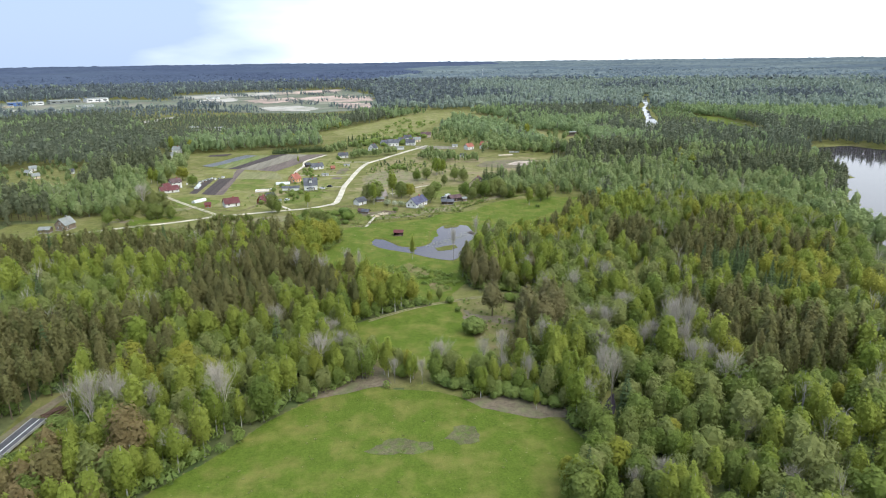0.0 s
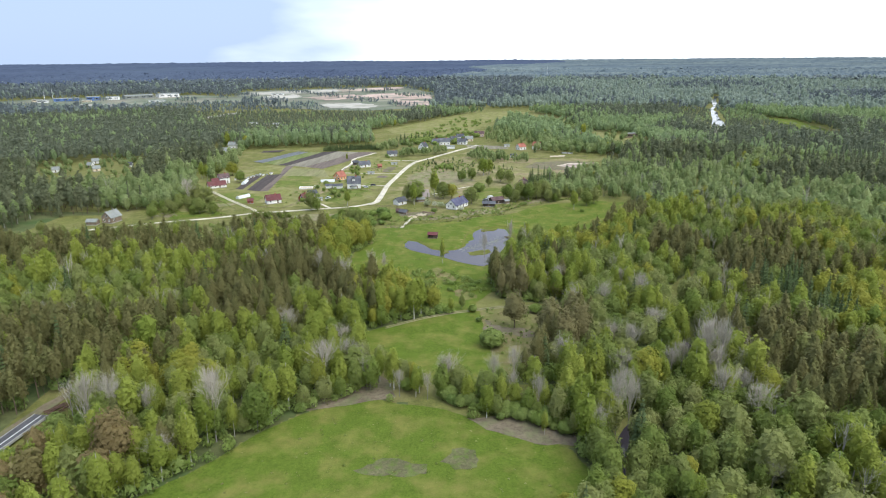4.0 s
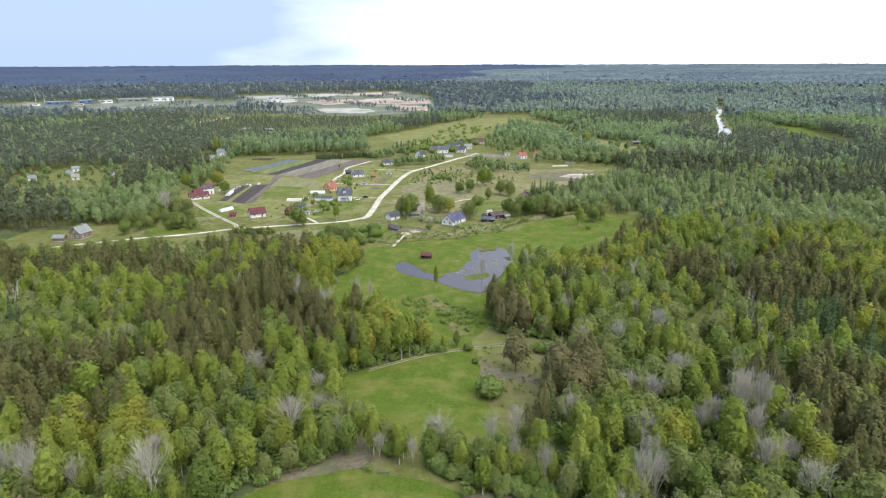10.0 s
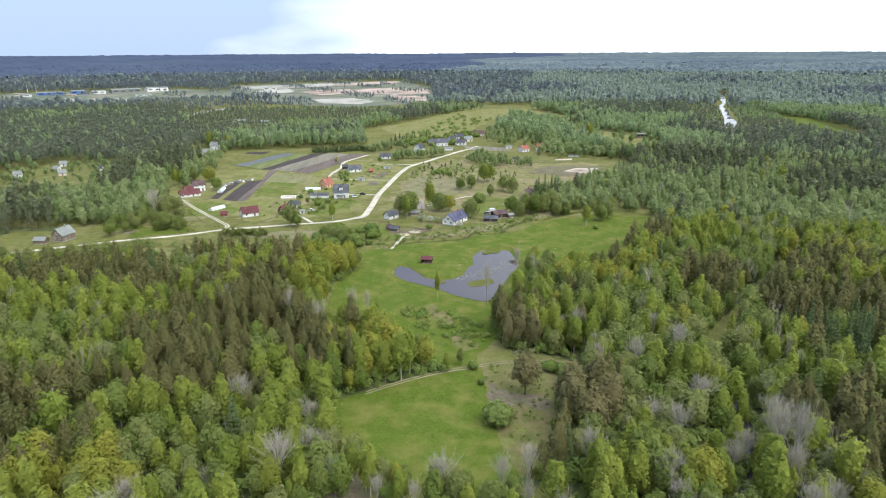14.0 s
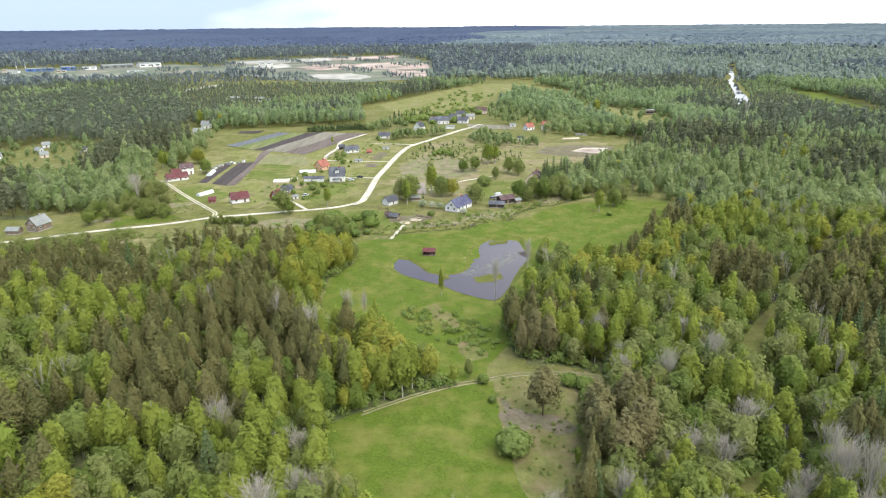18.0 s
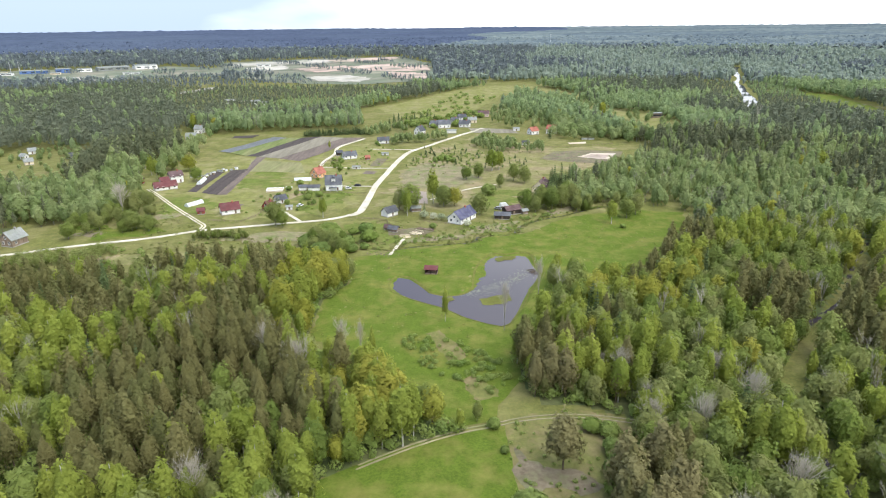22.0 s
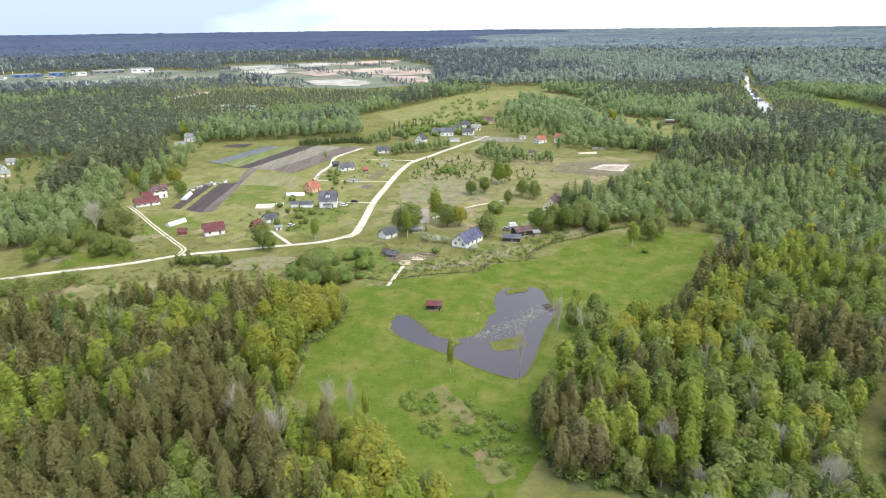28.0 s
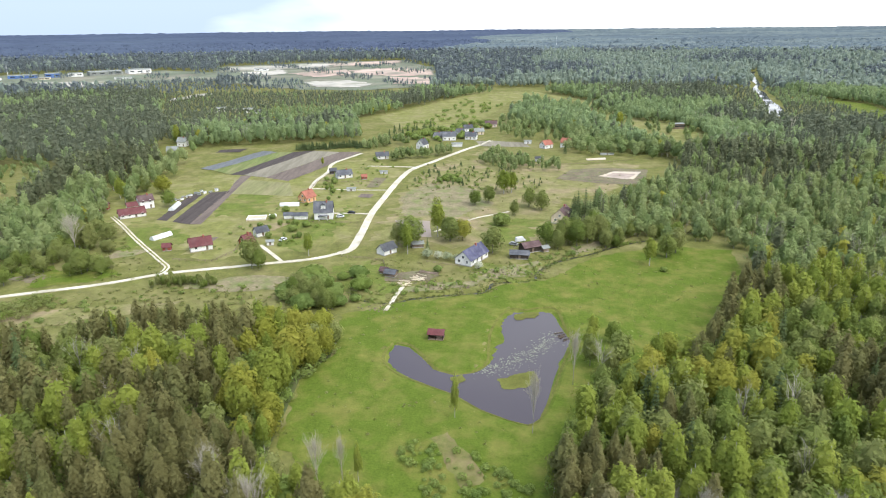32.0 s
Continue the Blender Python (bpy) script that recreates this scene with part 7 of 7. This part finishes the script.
def old_bridge():
    root = new("bridge", None)
    root.matrix_world = pose(-111, 163, 0, 0, 0, -8)
    tagged(root, "short concrete bridge deck with a worn white line", "bridge")
    part("deck", slab(-2.1, -8.5, 0.75, 2.1, 8.5, 1.3), M["plinth"], root)
    part("road_surface", slab(-1.95, -8.4, 1.3, 1.95, 8.4, 1.36), M["asphalt"], root)
    part("painted_line", slab(0.1, -8.4, 1.36, 0.4, 8.0, 1.372), M["paint"], root)
    for v in (-7.8, 7.8):
        part("abutment", slab(-1.95, v - 0.6, -0.6, 1.95, v + 0.6, 0.75), M["plinth"], root)
    for s in (-2.02, 2.02):
        part("kerb", slab(s - 0.1, -8.45, 1.3, s + 0.1, 8.45, 1.5), M["plinth"], root)


old_bridge()


def foundation():
    root = new("house_foundation", None)
    root.matrix_world = pose(-107.5, 495, 0.1, 0, 0, 8)
    tagged(root, "pale concrete house foundation on the grass", "foundation")
    part("base_slab", slab(-5, -3.6, -0.2, 5, 3.6, 0.5), M["sand"], root)
    for a in ((-5, -3.6, 0.5, 5, -3.3, 0.9), (-5, 3.3, 0.5, 5, 3.6, 0.9), (-5, -3.3, 0.5, -4.7, 3.3, 0.9), (4.7, -3.3, 0.5, 5, 3.3, 0.9)):
        part("low_wall", slab(*a), M["white"], root)
    part("block_stack", slab(6, 2, -0.1, 10, 4, 1.0), M["white"], root)


foundation()

# weed floating on the pond
def weed():
    r = np.random.default_rng(5)
    n = 520
    t = r.random(n)
    x = np.interp(t, (0, 0.35, 0.7, 1), (31, 23, 13, 5)) + r.normal(size=n) * 1.7
    y = np.interp(t, (0, 0.35, 0.7, 1), (357, 346, 338, 334)) + r.normal(size=n) * 2.2
    m = depth_in(POND, x, y) > 0.8
    x, y = x[m], y[m]
    z0 = POND_LEVEL + 0.015
    a = r.random(len(x)) * 6.28
    s = r.uniform(0.1, 0.42, len(x))
    tris = np.stack([np.stack([x + s * np.cos(a + k), y + s * np.sin(a + k), np.full(len(x), z0) + 0.004 * r.random(len(x))], -1) for k in (0, 2.1, 4.2)], 1)
    tagged(new("pond_weed", tri_mesh("pond_weed", tris, M["lily"])), "pale weed floating on the dark pond", "pond weed", kind="stuff")


weed()

# ---------------------------------------------------------------- far buildings
def hall(x, y, rz, L, W, H, material, label, name="factory_hall"):
    root = new(name, None)
    root.matrix_world = pose(x, y, float(lie(x, y)), 0, 0, rz)
    tagged(root, label, "factory")
    part("wall", slab(-L / 2, -W / 2, -1, L / 2, W / 2, H), M[material], root)
    bm = bmesh.new()
    e = [(-W / 2 - 0.6, H), (W / 2 + 0.6, H), (0, H + W * 0.08)]
    p = [bm.verts.new((-L / 2 - 0.6, a, b)) for a, b in e]
    q = [bm.verts.new((L / 2 + 0.6, a, b)) for a, b in e]
    bm.faces.new(p[::-1]); bm.faces.new(q)
    for i in range(3):
        bm.faces.new((p[i], p[(i + 1) % 3], q[(i + 1) % 3], q[i]))
    bmesh.ops.recalc_face_normals(bm, faces=bm.faces[:])
    part("roof", bm, M["asbestos"], root)
    for i in range(max(2, int(L / 14))):
        u = -L / 2 + L * (i + 0.5) / max(2, int(L / 14))
        part("window_band", slab(u - 4, -W / 2 - 0.1, H * 0.45, u + 4, -W / 2 + 0.05, H * 0.7), M["glass"], root)


for x, y, rz, L, W, H, m, lb in (
    (-838, 1450, 25, 48, 20, 6, "bluepaint", "long blue factory hall far off"), (-790, 1468, 30, 26, 18, 8, "bluepaint", "tall blue factory hall far off"), (-757, 1490, 35, 26, 16, 7, "white", "white factory hall far off"),
    (-718, 1530, 40, 62, 26, 7, "asbestos", "long pale factory hall far off"), (-668, 1572, 40, 46, 26, 8, "white", "long white factory hall far off"), (-780, 1425, 20, 18, 10, 4, "cream", "cream workshop before far halls"),
    (-860, 1400, 10, 20, 12, 5, "white", "white workshop beside far halls"), (-890, 1430, 10, 18, 11, 5, "cream", "pale workshop beside far halls"), (-630, 1430, 15, 34, 9, 4, "white", "low white store beside far halls"), (-420, 1620, 10, 30, 12, 5, "white", "white shed beside sand workings"),
    (-10, 1880, 5, 60, 14, 6, "white", "long white shed in far woods"), (110, 1960, 0, 26, 16, 9, "white", "white barn in far woods"), (-287, 968, 20, 14, 9, 5, "white", "pale shed in a far clearing"), (-268, 962, -10, 12, 8, 4, "cream", "pale shed in a far clearing"), (-250, 957, 15, 12, 8, 5, "white", "pale shed in a far clearing"),
    (-235, 948, 0, 9, 7, 4, "white", "pale shed in a far clearing"), (215, 800, 10, 12, 8, 5, "wood", "grey barn among far trees"), (930, 2650, 0, 70, 25, 12, "white", "white works near the skyline"), (1010, 2680, 5, 40, 25, 10, "white", "white works near the skyline"), (420, 2400, 0, 30, 16, 8, "white", "white farm building far off"),
):
    hall(x, y, rz, L, W, H, m, lb)


def mast(x, y, h, label):
    root = new("mast", None)
    root.matrix_world = pose(x, y, float(lie(x, y)))
    tagged(root, label, "mast")
    for i in range(4):
        z0, z1 = h * i / 4, h * (i + 1) / 4
        bm = bmesh.new()
        bmesh.ops.create_cone(bm, cap_ends=True, segments=8, radius1=0.9 - 0.18 * i, radius2=0.72 - 0.18 * i, depth=z1 - z0, matrix=pose(0, 0, (z0 + z1) / 2))
        part("section", bm, M["white" if i % 2 else "metal"], root)


mast(347, 2440, 40, "tall white lattice mast beyond the woods")
mast(-880, 1470, 24, "thin pale factory chimney far off")
mast(-905, 1480, 21, "thin pale factory chimney far off")


# ---------------------------------------------------------------- fences and yard things
def fence(pts, label, h=1.1, gap=2.6):
    """A post-and-rail fence along a line."""
    root = new("fence", None)
    root.matrix_world = pose(pts[0][0], pts[0][1], 0)
    tagged(root, label, "fence")
    o = Vector((pts[0][0], pts[0][1]))
    for a, b in zip(pts, pts[1:]):
        a, b = Vector(a), Vector(b)
        n = max(1, int((b - a).length / gap))
        for k in range(n + (b == Vector(pts[-1]))):
            p = a.lerp(b, k / n)
            z = float(lie(p.x, p.y))
            q = p - o
            part("post", slab(q.x - 0.06, q.y - 0.06, z - 0.3, q.x + 0.06, q.y + 0.06, z + h), M["wood"], root)
        d = (b - a).normalized()
        s = Vector((-d.y, d.x)) * 0.025
        for lift in (0.45, 0.9):
            bm = bmesh.new()
            v = []
            for p in (a, b):
                z = float(lie(p.x, p.y)) + lift * h
                for sg, dz in ((-1, 0), (1, 0), (1, 0.1), (-1, 0.1)):
                    v.append(bm.verts.new((p.x - o.x + s.x * sg, p.y - o.y + s.y * sg, z + dz)))
            for f in ((0, 1, 2, 3), (7, 6, 5, 4), (0, 4, 5, 1), (1, 5, 6, 2), (2, 6, 7, 3), (3, 7, 4, 0)):
                bm.faces.new([v[i] for i in f])
            part("rail", bm, M["wood"], root)


fence([(-52, 432), (-40, 430), (-33, 427)], "grey wooden fence beside the farm lane")
fence([(-33, 427), (-31, 418), (-24, 414)], "grey wooden fence round the farmyard")
fence([(-126, 430), (-108, 428), (-102, 440), (-104, 458)], "dark wooden garden fence of the cottage")
fence([(-92, 560), (-92, 582), (-62, 578), (-44, 575)], "thin wooden fence round the bungalow garden")
fence([(-78, 506), (-78, 486), (-50, 484)], "thin wooden fence round the large house")
fence([(-14, 426), (0, 420)], "low wooden fence before the farmhouse")
fence([(40, 625), (70, 628), (96, 632), (134, 646)], "long wooden fence along the sand ground")


def crate(x, y, rz, w, h, m, label):
    root = new("crate", None)
    root.matrix_world = pose(x, y, float(lie(x, y)), 0, 0, rz)
    tagged(root, label, "crate", "crates behind the farm")
    part("box", slab(-w / 2, -w * 0.4, -0.1, w / 2, w * 0.4, h), M[m], root)
    part("lid", slab(-w / 2 - 0.06, -w * 0.4 - 0.06, h, w / 2 + 0.06, w * 0.4 + 0.06, h + 0.1), M["asbestos"], root)


for i in range(26):
    t = i / 25
    crate(-172 + 22 * t + rng2.normal() * 1.2, 530 + 30 * t + rng2.normal() * 2.5, rng2.uniform(0, 90), rng2.uniform(0.8, 2.2), rng2.uniform(0.7, 1.6), ("white", "asbestos", "wood", "white")[i % 4], "pale crate in a row behind the farm")


def stones():
    """Pale stones and rubble along the brook and in the yards."""
    r = np.random.default_rng(8)
    tris = []
    for cx, cy, sx, sy, n in ((20, 414, 12, 5, 90), (-5, 398, 12, 2.5, 70), (-30, 379, 6, 4, 50), (-16, 405, 6, 4, 50), (28, 446, 6, 4, 30)):
        for _ in range(n):
            x, y = cx + r.normal() * sx / 2, cy + r.normal() * sy / 2
            z, s = float(lie(x, y)), r.uniform(0.15, 0.5)
            v = np.array([(-1, -1, -0.3), (1, -0.8, -0.3), (0.9, 1, -0.3), (-0.8, 0.9, -0.3), (0, 0, 0.9)]) * s * r.uniform(0.7, 1.3, (5, 3)) + (x, y, z + 0.1)
            tris += [(v[a], v[b], v[4]) for a, b in ((0, 1), (1, 2), (2, 3), (3, 0))]
    tagged(new("rubble", tri_mesh("rubble", np.array(tris), M["earth"])), "pale stones and rubble along the brook", "rubble", kind="stuff")


stones()
